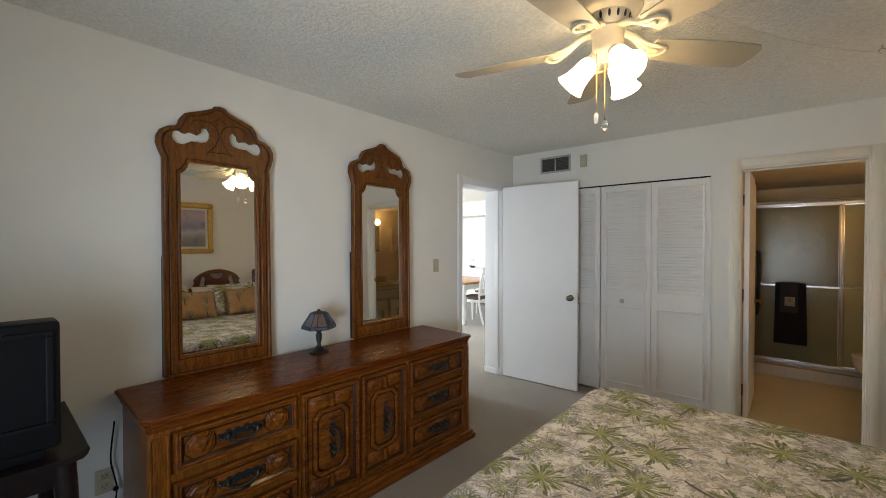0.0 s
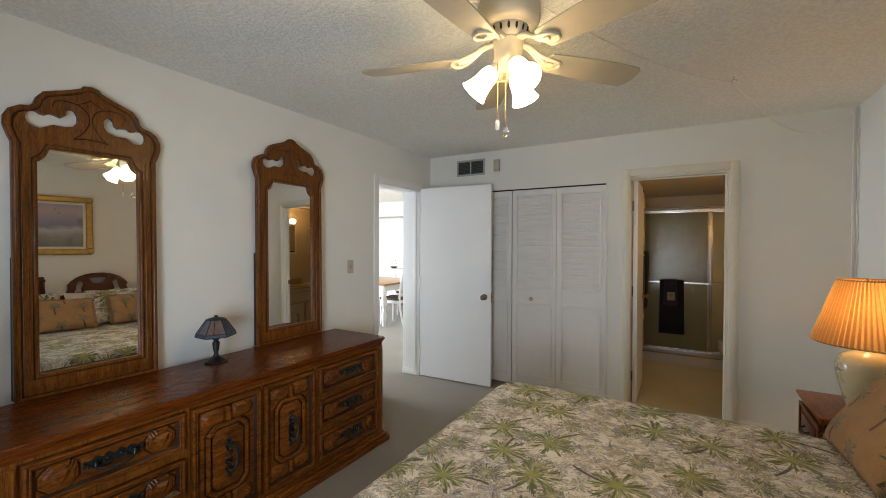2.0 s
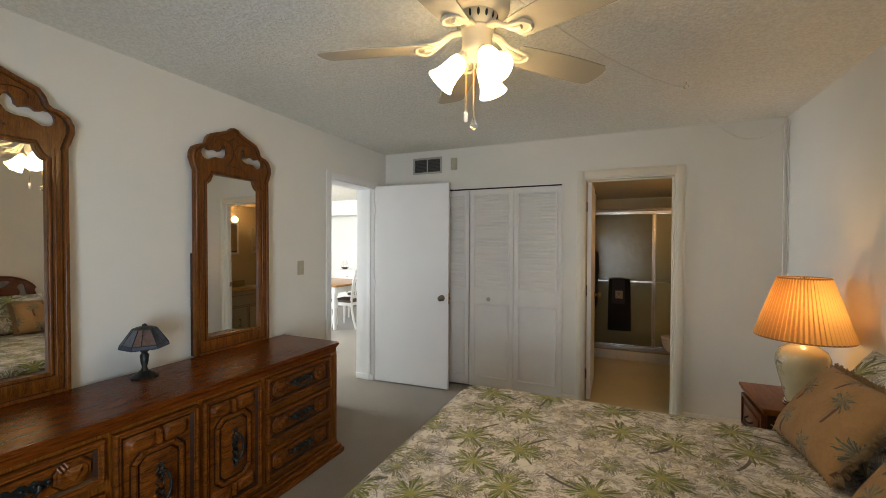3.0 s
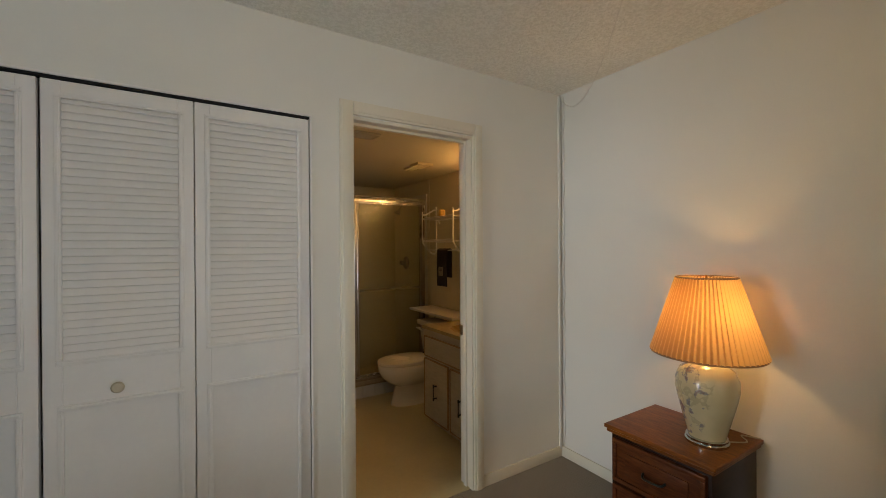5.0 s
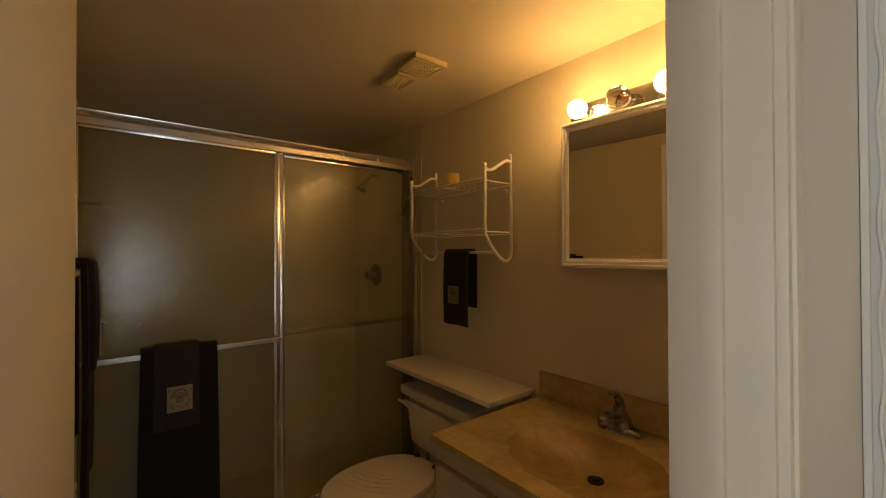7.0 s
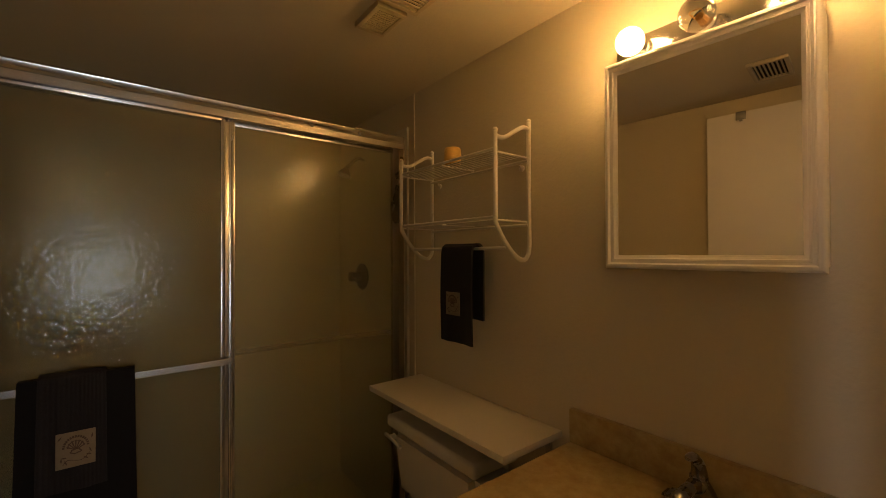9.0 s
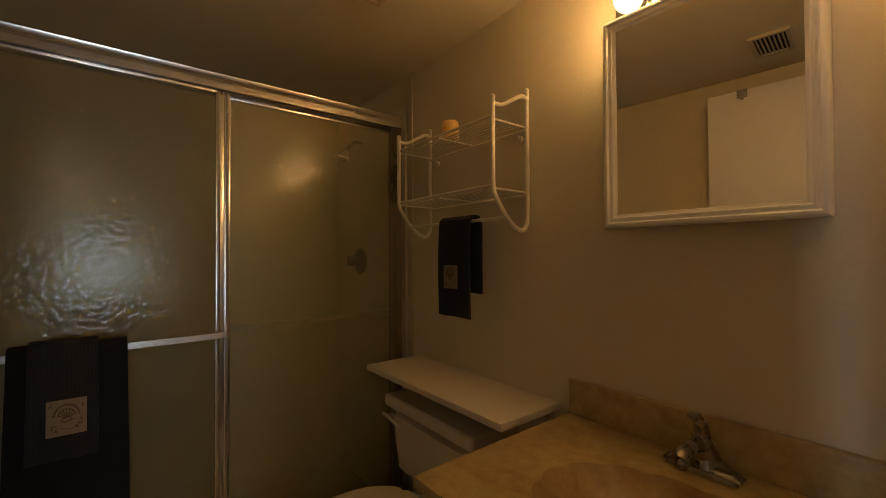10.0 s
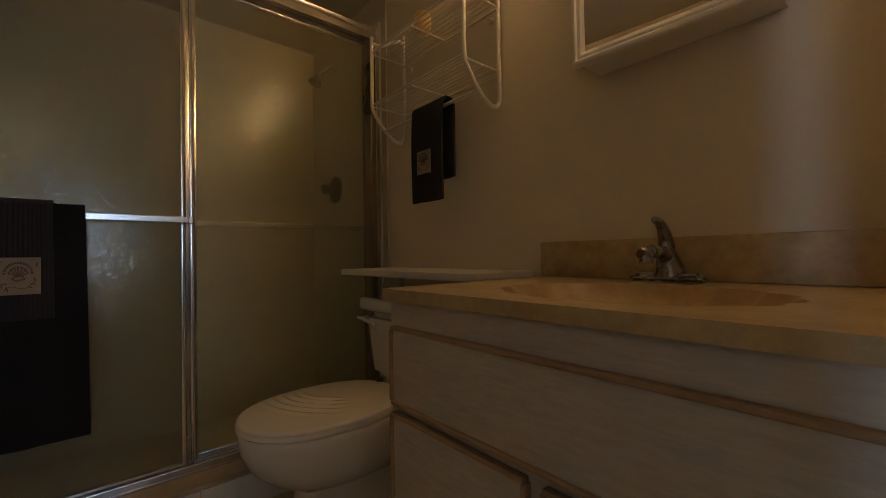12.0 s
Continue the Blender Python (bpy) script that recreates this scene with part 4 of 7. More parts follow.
# ---------------------------------------------------------------- plates and vent on the walls


def wall_plate(name, label, cat, m, outlet):
    """A cover plate in the local xz plane, facing -y."""
    w = thing(name, m, label, cat)
    bm = bm_of()
    soft_box(bm, -0.035, 0.035, -0.006, -0.0005, -0.0575, 0.0575, 0.003)
    part("plate", bm, M_PLATE, w)
    bm = bm_of()
    if outlet:
        for z in (-0.024, 0.024):
            soft_box(bm, -0.017, 0.017, -0.008, -0.005, z - 0.014, z + 0.014, 0.003)
        part("socket", bm, M_PLATE, w)
        for z in (-0.024, 0.024):
            bm = bm_of()
            for x in (-0.007, 0.007):
                box(bm, x - 0.0012, x + 0.0012, -0.0086, -0.0075, z - 0.002, z + 0.007)
            box(bm, -0.002, 0.002, -0.0086, -0.0075, z - 0.010, z - 0.006)
            part("slots", bm, M_HOLE, w)
    else:
        soft_box(bm, -0.005, 0.005, -0.016, -0.005, -0.010, 0.012, 0.002)
        for z in (-0.03, 0.03):
            lathe(bm, [(0.003, 0), (0.003, 0.0015), (0.0005, 0.002)], 8, pose(0, -0.006, z, 90))
        part("toggle", bm, M_PLATE, w)
    return w


wall_plate("wall_outlet", "beige double socket plate low on the wall", "outlet", pose(0, 0.468, 0.336, 0, 0, 90), True)
wall_plate("light_switch", "beige light switch plate beside the doorway", "switch", pose(0, 2.78, 1.25, 0, 0, 90), False)
bm = bm_of()
ts = thing("wall_control", pose(0.822, YN, 2.272), "small beige control box beside the air vent", "control box")
soft_box(bm, -0.033, 0.033, -0.022, -0.0005, -0.06, 0.06, 0.004)
part("cover", bm, M_PLATE, ts, smooth=40)
bm = bm_of()
soft_box(bm, -0.02, 0.02, -0.026, -0.020, -0.045, -0.005, 0.003)
part("button", bm, M_PLATE, ts)
vent = thing("air_vent", pose(0.517, YN, 2.274), "grey metal return air vent with two dark openings", "air vent")
bm = bm_of()
for b in ((-0.168, 0.168, 0.066, 0.086), (-0.168, 0.168, -0.086, -0.066), (-0.168, -0.148, -0.066, 0.066), (0.148, 0.168, -0.066, 0.066), (-0.006, 0.006, -0.066, 0.066)):
    soft_box(bm, b[0], b[1], -0.010, -0.0005, b[2], b[3], 0.003)
part("frame", bm, surf("grey vent enamel", (0.42, 0.42, 0.40), 0.4, 0.2, 0.1, 10), vent)
bm = bm_of()
box(bm, -0.15, 0.15, -0.0025, -0.0005, -0.068, 0.068)
part("backing", bm, M_HOLE, vent)
slm = None
for k in range(9):
    if slm is None:
        bm = bm_of()
        merge_b = bmesh.new()
        box(merge_b, -0.147, 0.147, -0.0006, 0.0006, -0.006, 0.006)
        merge(bm, merge_b, pose(0, 0, 0, 35))
        s = part("slat", bm, surf("dark vent blade", (0.08, 0.08, 0.075), 0.5), vent)
        slm = s.data
    else:
        s = new("slat", slm)
        s.parent = vent
    s.location = (0, -0.006, -0.058 + k * 0.0145)
cord = thing("power_cord", pose(0.02, 0.5, 0), "black power cord hanging beside the dresser", "cord")
bm = bm_of()
tube(bm, curve_points([(0.03, 0.0, 0.62), (0.01, -0.012, 0.45), (0.012, 0.0, 0.36), (0.02, 0.008, 0.30), (0.03, 0.0, 0.22), (0.03, 0.0, 0.05)], 6), 0.0035, 8)
bmesh.ops.create_icosphere(bm, subdivisions=2, radius=0.012, matrix=Matrix.Translation((0.022, 0.004, 0.30)))
part("cable", bm, M_BLACK, cord, smooth=60)

# ---------------------------------------------------------------- ceiling fan
FC = (1.865, 1.735)
fan = thing("ceiling_fan", pose(*FC, CEIL), "cream five-blade ceiling fan with three lit glass shades", "ceiling fan")
bm = bm_of()
lathe(bm, [(0.126, 0.0), (0.128, -0.01), (0.128, -0.066), (0.122, -0.080), (0.106, -0.090), (0.088, -0.095), (0.0005, -0.096)], 40)
part("motor_housing", bm, M_FANWHITE, fan, smooth=40)
bm = bm_of()
lathe(bm, [(0.082, -0.090), (0.084, -0.098), (0.078, -0.125), (0.070, -0.138), (0.066, -0.142), (0.0005, -0.143)], 40)
part("vent_ring", bm, M_FANWHITE, fan, smooth=40)
for k in range(16):
    a = math.tau * k / 16
    bm = bm_of()
    t = bmesh.new()
    bmesh.ops.create_icosphere(t, subdivisions=2, radius=1.0, matrix=Matrix.Diagonal((0.004, 0.0052, 0.014, 1)))
    merge(bm, t, pose(0.0805 * math.cos(a), 0.0805 * math.sin(a), -0.113, 0, 12, math.degrees(a)))
    part("slot", bm, M_HOLE, fan, smooth=60)
bm = bm_of()
lathe(bm, [(0.064, -0.140), (0.066, -0.15), (0.060, -0.158), (0.058, -0.20), (0.062, -0.225), (0.05, -0.245), (0.03, -0.258), (0.0005, -0.26)], 32)
part("switch_housing", bm, M_FANWHITE, fan, smooth=40)
for k in range(5):
    a = 194 + 72 * k
    m = pose(0, 0, -0.152, 0, 0, a)
    bm = bm_of()
    outline = []
    for u in range(11):
        q = u / 10
        outline.append((0.185 + 0.44 * q, 0.055 + 0.018 * math.sin(q * 2.2)))
    tip = [(0.645, 0.055), (0.652, 0.03), (0.654, 0.0)]
    pts = [(0.172, 0.0), (0.174, 0.03)] + outline + tip
    loop = pts + [(x, -y) for x, y in pts[::-1] if y > 0]
    prism(bm, loop, 0.006)
    bmesh.ops.rotate(bm, cent=(0, 0, 0), matrix=Matrix.Rotation(radians(-90), 3, "X"), verts=bm.verts[:])
    bmesh.ops.transform(bm, matrix=m @ pose(0, 0, -0.045, -12), verts=bm.verts[:])
    bl = part("blade", bm, M_BLADE, fan, smooth=40)
    bm = bm_of()
    for s in (-1, 1):
        tube(bm, curve_points([(0.062, s * 0.012, 0.004), (0.105, s * 0.010, -0.004), (0.150, s * 0.018, -0.034), (0.20, s * 0.036, -0.054), (0.232, s * 0.030, -0.056), (0.246, 0.0, -0.056)], 5), [0.009] * 8 + [0.0075] * 18, 8)
    tube(bm, curve_points([(0.062, 0, 0.004), (0.12, 0, -0.014), (0.17, 0, -0.046), (0.21, 0, -0.056)], 5), 0.009, 8)
    bmesh.ops.transform(bm, matrix=m, verts=bm.verts[:])
    part("arm", bm, M_FANWHITE, bl, "scrolled cream blade arm", 60)


def shade_glow(name, color, strength):
    m, nt, b = nodes_of(name)
    b.inputs["Base Color"].default_value = (0.9, 0.86, 0.76, 1)
    b.inputs["Roughness"].default_value = 0.35
    b.inputs["Emission Color"].default_value = (*color, 1)
    b.inputs["Emission Strength"].default_value = strength
    return m


M_BELL = shade_glow("lit frosted bell glass", (1.0, 0.70, 0.32), 23.0)
M_LITBULB = shade_glow("lit bulb", (1.0, 0.72, 0.36), 14.0)
for a in (80, 200, 320):
    m = pose(0, 0, -0.236, 0, 0, a) @ pose(0.040, 0, 0, 0, 136.6, 0)
    bm = bm_of()
    lathe(bm, [(0.024, 0.0), (0.026, 0.02), (0.022, 0.045), (0.0005, 0.046)], 20)
    bmesh.ops.transform(bm, matrix=m, verts=bm.verts[:])
    part("socket", bm, M_FANWHITE, fan, smooth=40)
    bm = bm_of()
    prof = [(0.022, 0.026), (0.031, 0.033), (0.037, 0.050), (0.039, 0.072), (0.041, 0.096), (0.046, 0.121), (0.054, 0.141), (0.060, 0.152), (0.058, 0.1525), (0.044, 0.121), (0.038, 0.096), (0.036, 0.072), (0.033, 0.050), (0.020, 0.030)]
    lathe(bm, prof, 32, capped=False)
    bmesh.ops.transform(bm, matrix=m, verts=bm.verts[:])
    sh = part("shade", bm, M_BELL, fan, "lit frosted bell shade", 60)
    bm = bm_of()
    bmesh.ops.create_icosphere(bm, subdivisions=3, radius=0.026, matrix=m @ Matrix.Translation((0, 0, 0.085)))
    part("bulb", bm, M_LITBULB, sh, smooth=60)
for x, y, z0, kind in ((-0.022, 0.03, -0.505, 1), (-0.028, -0.045, -0.495, 0)):
    bm = bm_of()
    tube(bm, [(x, y, -0.24), (x, y, z0 + 0.02)], 0.0016, 6)
    ch = part("pull_chain", bm, M_BRASS, fan)
    bm = bm_of()
    if kind:
        lathe(bm, [(0.004, 0.028), (0.006, 0.022), (0.014, 0.008), (0.017, 0.0), (0.012, -0.012), (0.0005, -0.02)], 8, pose(x, y, z0))
        part("crystal", bm, M_CLEAR, ch, "faceted crystal ball")
    else:
        lathe(bm, [(0.006, 0.022), (0.0085, 0.016), (0.0085, -0.012), (0.006, -0.018), (0.0005, -0.02)], 12, pose(x, y, z0))
        part("pull_knob", bm, M_LOUVRE, ch, "white pull knob", 40)

# cord from the fan over a ceiling hook to the corner, and down the corner in a channel
swag = thing("swag_cord", pose(2.743, 3.041, CEIL), "white swag cord hung from a ceiling hook, running down the corner", "cord")
bm = bm_of()
tube(bm, [(0, 0, 0), (0, 0, -0.018)], 0.004, 8)
tube(bm, [(0.012 * math.cos(a * 0.5), 0, -0.03 + 0.012 * math.sin(a * 0.5)) for a in range(10)], 0.0028, 6)
part("hook", bm, M_PLATE, swag)
bm = bm_of()


def sagging(p, q, sag, n=22, wob=0.0):
    p, q = Vector(p), Vector(q)
    return [p.lerp(q, k / n) - Vector((0, 0, sag * 4 * (k / n) * (1 - k / n) + wob * math.sin(k * 2.1))) for k in range(n + 1)]


tube(bm, sagging((FC[0] + 0.13 - 2.743, FC[1] + 0.05 - 3.041, -0.012), (0, 0, -0.038), 0.055, 30, 0.0015), 0.0024, 6)
tube(bm, sagging((0, 0, -0.038), (0.785, 1.02, -0.035), 0.215, 44, 0.002), [0.0022 + 0.0010 * (k % 2) for k in range(45)], 6)
part("cable", bm, surf("cream cord", (0.80, 0.77, 0.69), 0.6, 0, 0.1, 20), swag, smooth=60)
bm = bm_of()
soft_box(bm, 0.777, 0.797, 1.028, 1.043, -2.38, -0.02, 0.004)
part("channel", bm, M_WALL, swag, "painted cable channel in the corner")
bm = bm_of()
tube(bm, [(0.7995 + 0.003 * math.sin(k * 1.7) + 0.002 * math.sin(k * 0.61), 1.012 + 0.004 * math.sin(k * 1.1), -0.02 - k * 0.0395) for k in range(60)], 0.0045, 6)
part("lead", bm, M_WALL, swag, "thin painted wavy lead", 60)

# ---------------------------------------------------------------- bed
BX0, BX1, BY0, BY1, BZ = 1.545, 3.46, 0.55, 2.49, 0.637
bed = thing("bed", pose(2.5, 1.52, 0), "wide made bed with a palm print quilt and twin headboards", "bed")
ox, oy = 2.5, 1.52
bm = bm_of()
soft_box(bm, BX0 + 0.05 - ox, BX1 - ox, BY0 + 0.05 - oy, BY1 - 0.05 - oy, 0.30, 0.60, 0.05, 3)
soft_box(bm, BX0 + 0.06 - ox, BX1 - ox, BY0 + 0.06 - oy, BY1 - 0.06 - oy, 0.06, 0.30, 0.02, 2)
part("mattress", bm, M_LINEN, bed, "mattress under the quilt")


def fold(s, lo, hi, r):
    """Along a quilt that drops over both edges: place and drop."""
    for edge, sign in ((lo, -1), (hi, 1)):
        d = (s - edge) * sign + r
        if d > 0:
            a = min(d / r, math.pi / 2)
            drop = r * (1 - math.cos(a)) + max(d - r * math.pi / 2, 0)
            return edge + sign * (r * math.sin(a) - r), drop
    return s, 0.0


bm = bm_of()
nx, ny, H = 84, 96, 0.50
rows_v = []
for i in range(nx + 1):
    s = BX0 - H - 0.02 + (BX1 - BX0 + H + 0.02) * i / nx
    line = []
    for j in range(ny + 1):
        u = BY0 - H + (BY1 - BY0 + 2 * H) * j / ny
        px, dx = fold(s, BX0, BX1 + 9, 0.075)
        py, dy = fold(u, BY0, BY1, 0.075)
        for ex, sx, ey, sy in ((BX0, -1, BY1, 1), (BX0, -1, BY0, -1)):
            a, b = 1 - (px - ex) * -sx / 0.19, 1 - (ey - py) * sy / 0.19
            if 0 < a <= 1.001 and 0 < b <= 1.001:
                a, b = a * math.sqrt(max(1 - b * b / 2, 0)), b * math.sqrt(max(1 - a * a / 2, 0))
                px, py = ex - sx * 0.19 * (1 - a), ey - sy * 0.19 * (1 - b)
        d = min(math.hypot(dx, dy), H) if dx and dy else min(dx + dy, H)
        wave = 0.006 * noise.noise(Vector((s * 3, u * 3, 1.7))) + 0.003 * noise.noise(Vector((s * 11, u * 11, 4.2)))
        flare = 0.02 * (d / H) * (1 + 0.6 * math.sin(7 * (s + u)))
        line.append(bm.verts.new((px - ox - (flare if dx > dy else 0), py - oy + (flare if dy > dx and u > 1.5 else -flare if dy > dx else 0), BZ - d + wave)))
    rows_v.append(line)
for i in range(nx):
    for j in range(ny):
        bm.faces.new((rows_v[i][j], rows_v[i + 1][j], rows_v[i + 1][j + 1], rows_v[i][j + 1]))
spread = part("quilt", bm, M_SPREAD, bed, "cream quilt printed with green palms", 80)


def headboard(yc):
    """One carved twin headboard, at local x of the bed's head."""
    x = 3.475 - ox
    post_bm = []
    hb_bm = bm_of()
    half = [(0.445, 0.55), (0.445, 0.95), (0.443, 0.985), (0.425, 1.008), (0.40, 1.012), (0.36, 0.988), (0.315, 0.976), (0.285, 0.996), (0.266, 1.04), (0.272, 1.082), (0.242, 1.124), (0.19, 1.166), (0.12, 1.196), (0.05, 1.210), (0.0, 1.212)]
    out = half + [(-a, z) for a, z in half[::-1][1:]]
    moon = [(0.085 * math.cos(math.pi * k / 10), 1.155 - 0.065 * math.sin(math.pi * k / 10)) for k in range(11)]
    vase = [(0.145, 1.0), (0.150, 1.04), (0.135, 1.07), (0.13, 1.10), (0.155, 1.125), (0.185, 1.115), (0.195, 1.085), (0.20, 1.04), (0.215, 1.0)]
    holes = [moon, vase, [(-a, z) for a, z in vase[::-1]]]
    prism(hb_bm, out, 0.035, holes)
    bmesh.ops.rotate(hb_bm, cent=(0, 0, 0), matrix=Matrix.Rotation(radians(90), 3, "Z"), verts=hb_bm.verts[:])
    bmesh.ops.translate(hb_bm, vec=(x + 0.02, yc - oy, 0), verts=hb_bm.verts[:])
    board = part("headboard", hb_bm, M_CHERRY, bed, "carved cherry headboard with pierced arch", 35)
    hb_bm = bm_of()
    tube(hb_bm, curve_points([(x - 0.016, yc - oy + a, z - 0.012) for a, z in out[9:-9]], 3), 0.010, 8)
    part("moulding", hb_bm, M_CHERRY, board, smooth=60)
    for s in (-1, 1):
        pb = bm_of()
        lathe(pb, [(0.031, 0.0), (0.031, 0.92), (0.040, 0.95), (0.040, 0.962), (0.034, 0.972), (0.027, 1.10), (0.025, 1.130), (0.034, 1.140), (0.036, 1.152), (0.026, 1.170), (0.023, 1.190), (0.0005, 1.192)], 8, pose(x, yc - oy + s * 0.478, 0, 0, 0, 22.5))
        part("post", pb, M_CHERRY, bed, "eight-sided turned post", 25)


headboard(1.96)
headboard(1.00)


def cushion(name, m, w, h, t, mat, label, cat, group, fringe):
    """A stuffed cushion in its local xy plane."""
    c = thing(name, m, label, cat, group)
    bm = bm_of()
    n = 22
    for side in (1, -1):
        g = []
        for i in range(n + 1):
            row = []
            for j in range(n + 1):
                u, v = i / n * 2 - 1, j / n * 2 - 1
                fat = max((1 - abs(u) ** 3.2) * (1 - abs(v) ** 3.2), 0) ** 0.6
                pinch = 1 - 0.055 * (1 - abs(u) ** 2) * abs(v) ** 4
                pinch2 = 1 - 0.055 * (1 - abs(v) ** 2) * abs(u) ** 4
                wr = 0.010 * noise.noise(Vector((u * 2.3, v * 2.3, w * 7 + side)))
                row.append(bm.verts.new((u * w / 2 * pinch2, v * h / 2 * pinch, side * (t / 2 * fat) + wr * fat)))
            g.append(row)
        for i in range(n):
            for j in range(n):
                q = (g[i][j], g[i + 1][j], g[i + 1][j + 1], g[i][j + 1])
                bm.faces.new(q if side > 0 else q[::-1])
    bmesh.ops.remove_doubles(bm, verts=bm.verts[:], dist=0.0004)
    part("cover", bm, mat, c, smooth=80)
    if fringe:
        bm = bm_of()
        rng = random.Random(int(w * 1000))
        edge = []
        for k in range(260):
            q = k / 260 * 4
            e, f = int(q), (q % 1) * 2 - 1
            edge.append([(f * w / 2, -h / 2, 0, -1), (w / 2, f * h / 2, 1, 0), (-f * w / 2, h / 2, 0, 1), (-w / 2, -f * h / 2, -1, 0)][e] + ((0.25, 1.0, 0.6, 0.5)[e],))
        for x, y, dx, dy, full in edge:
            for k in range(3 if full > 0.5 else 1):
                ln = fringe * full * (0.5 + 0.5 * rng.random())
                o = (rng.random() - 0.5) * 0.008
                z = (rng.random() - 0.5) * 0.022 * full
                bend = 1 - 0.05 * (1 - (2 * y / h) ** 2 if dx else 1 - (2 * x / w) ** 2)
                bx, by = (x * bend, y) if dx else (x, y * bend)
                tube(bm, [(bx * 0.985 + o * dy, by * 0.985 + o * dx, z * 0.4), (bx + dx * ln + (rng.random() - 0.5) * 0.008, by + dy * ln + (rng.random() - 0.5) * 0.008, z * 1.5)], [0.0028, 0.0022], 4)
        part("fringe", bm, M_FRINGE if mat is M_TAN else mat, c, "short brush fringe round the edge")
    return c


def lean(x, y, z, tilt, turn, roll=0):
    """A cushion that stands on its long edge and leans towards the headboard: width along y."""
    return Matrix.Translation((x, y, z)) @ pose(0, 0, 0, 0, 0, -90 + turn) @ pose(0, 0, 0, tilt, 0, 0) @ pose(0, 0, 0, 0, 0, roll)


for y, turn in ((2.13, 2), (1.28, -2), (0.85, 4)):
    cushion("sham_pillow", lean(3.262, y, 0.830, 62, turn), 0.66, 0.43, 0.15, M_SPREAD, "green palm print pillow sham leaning on the headboard", "pillow", "pillow shams", 0)
for y, turn, x in ((2.20, 2, 3.125), (1.60, -2, 3.12), (0.98, 3, 3.12)):
    cushion("throw_pillow", lean(x, y, 0.797, 55, turn, 1 if y > 2 else 3), 0.47, 0.36, 0.14, M_TAN, "tan tapestry throw pillow with palms and fringe", "pillow", "tan throw pillows", 0.034)
for y in (1.98, 1.04):
    cushion("bed_pillow", lean(3.395, y, 0.82, 72, 0), 0.66, 0.38, 0.10, M_LINEN, "white bed pillow standing against the headboard", "pillow", "white pillows", 0)

# ---------------------------------------------------------------- nightstand and its lamp
M_NIGHT = wood("warm cherry veneer", (0.30, 0.105, 0.018), (0.11, 0.034, 0.007), (8, 1, 8), 0.32, 0.06, 4)
ns = thing("nightstand", pose(3.33, 3.19, 0), "cherry nightstand with a carved drawer beside the bed", "nightstand")
bm = bm_of()
soft_box(bm, -0.218, 0.218, -0.245, 0.245, 0.536, 0.555, 0.005, 3)
soft_box(bm, -0.210, 0.216, -0.237, 0.237, 0.518, 0.537, 0.006, 2)
part("top", bm, M_NIGHT, ns, "polished moulded top", 40)
bm = bm_of()
soft_box(bm, -0.19, 0.212, -0.22, 0.22, 0.06, 0.519, 0.003)
soft_box(bm, -0.205, 0.214, -0.232, 0.232, 0.0, 0.062, 0.006, 2)
part("carcass", bm, M_DARKWOOD, ns, smooth=40)
for z0, z1 in ((0.30, 0.50), (0.08, 0.285)):
    bm = bm_of()
    soft_box(bm, -0.204, -0.188, -0.205, 0.205, z0, z1, 0.003)
    for b in ((-0.205, 0.205, z0, z0 + 0.02), (-0.205, 0.205, z1 - 0.02, z1), (-0.205, -0.185, z0 + 0.02, z1 - 0.02), (0.185, 0.205, z0 + 0.02, z1 - 0.02)):
        soft_box(bm, -0.213, -0.203, *b, 0.004)
    soft_box(bm, -0.212, -0.203, -0.14, 0.14, z0 + 0.05, z1 - 0.05, 0.004)
    d = part("drawer", bm, M_CHERRY, ns, smooth=40)
    bm = bm_of()
    tube(bm, curve_points([(-0.212, -0.05, (z0 + z1) / 2), (-0.232, -0.035, (z0 + z1) / 2 - 0.01), (-0.235, 0.035, (z0 + z1) / 2 - 0.01), (-0.212, 0.05, (z0 + z1) / 2)], 5), 0.005, 8)
    part("pull", bm, M_BRONZE, d, smooth=60)


def painted_jar():
    m, nt, b = nodes_of("painted ceramic glaze")
    v = coords(nt)
    n1, n2, n3 = noise_tex(nt, v, 9, 3, 0.6), noise_tex(nt, v, 11, 2), noise_tex(nt, v, 26, 3)
    c = ramp(nt, n2, [(0.3, (0.58, 0.52, 0.32)), (0.7, (0.64, 0.58, 0.37))])
    sep = nt.nodes.new("ShaderNodeSeparateXYZ")
    nt.links.new(v, sep.inputs[0])
    side = math_node(nt, "SUBTRACT", math_node(nt, "MULTIPLY", sep.outputs[1], 0.75), math_node(nt, "MULTIPLY", sep.outputs[0], 0.66))
    gate = smooth_step(nt, math_node(nt, "ADD", side, math_node(nt, "MULTIPLY", math_node(nt, "SUBTRACT", noise_tex(nt, v, 7, 2), 0.5), 0.16)), 0.02, 0.045)
    line = smooth_step(nt, math_node(nt, "SUBTRACT", 0.024, math_node(nt, "ABSOLUTE", math_node(nt, "SUBTRACT", n1, 0.5))), -0.008, 0.01)
    c = mixc(nt, math_node(nt, "MULTIPLY", math_node(nt, "MULTIPLY", line, gate), 0.28), c, (0.16, 0.14, 0.10))
    for lo, colour in ((0.56, (0.10, 0.13, 0.24)), (0.62, (0.24, 0.13, 0.09)), (0.68, (0.06, 0.08, 0.19))):
        bl = smooth_step(nt, n3, lo, lo + 0.07)
        c = mixc(nt, math_node(nt, "MULTIPLY", math_node(nt, "MULTIPLY", bl, gate), 0.65), c, colour)
    nt.links.new(c, b.inputs["Base Color"])
    b.inputs["Roughness"].default_value, b.inputs["Coat Weight"].default_value = 0.18, 0.6
    return m


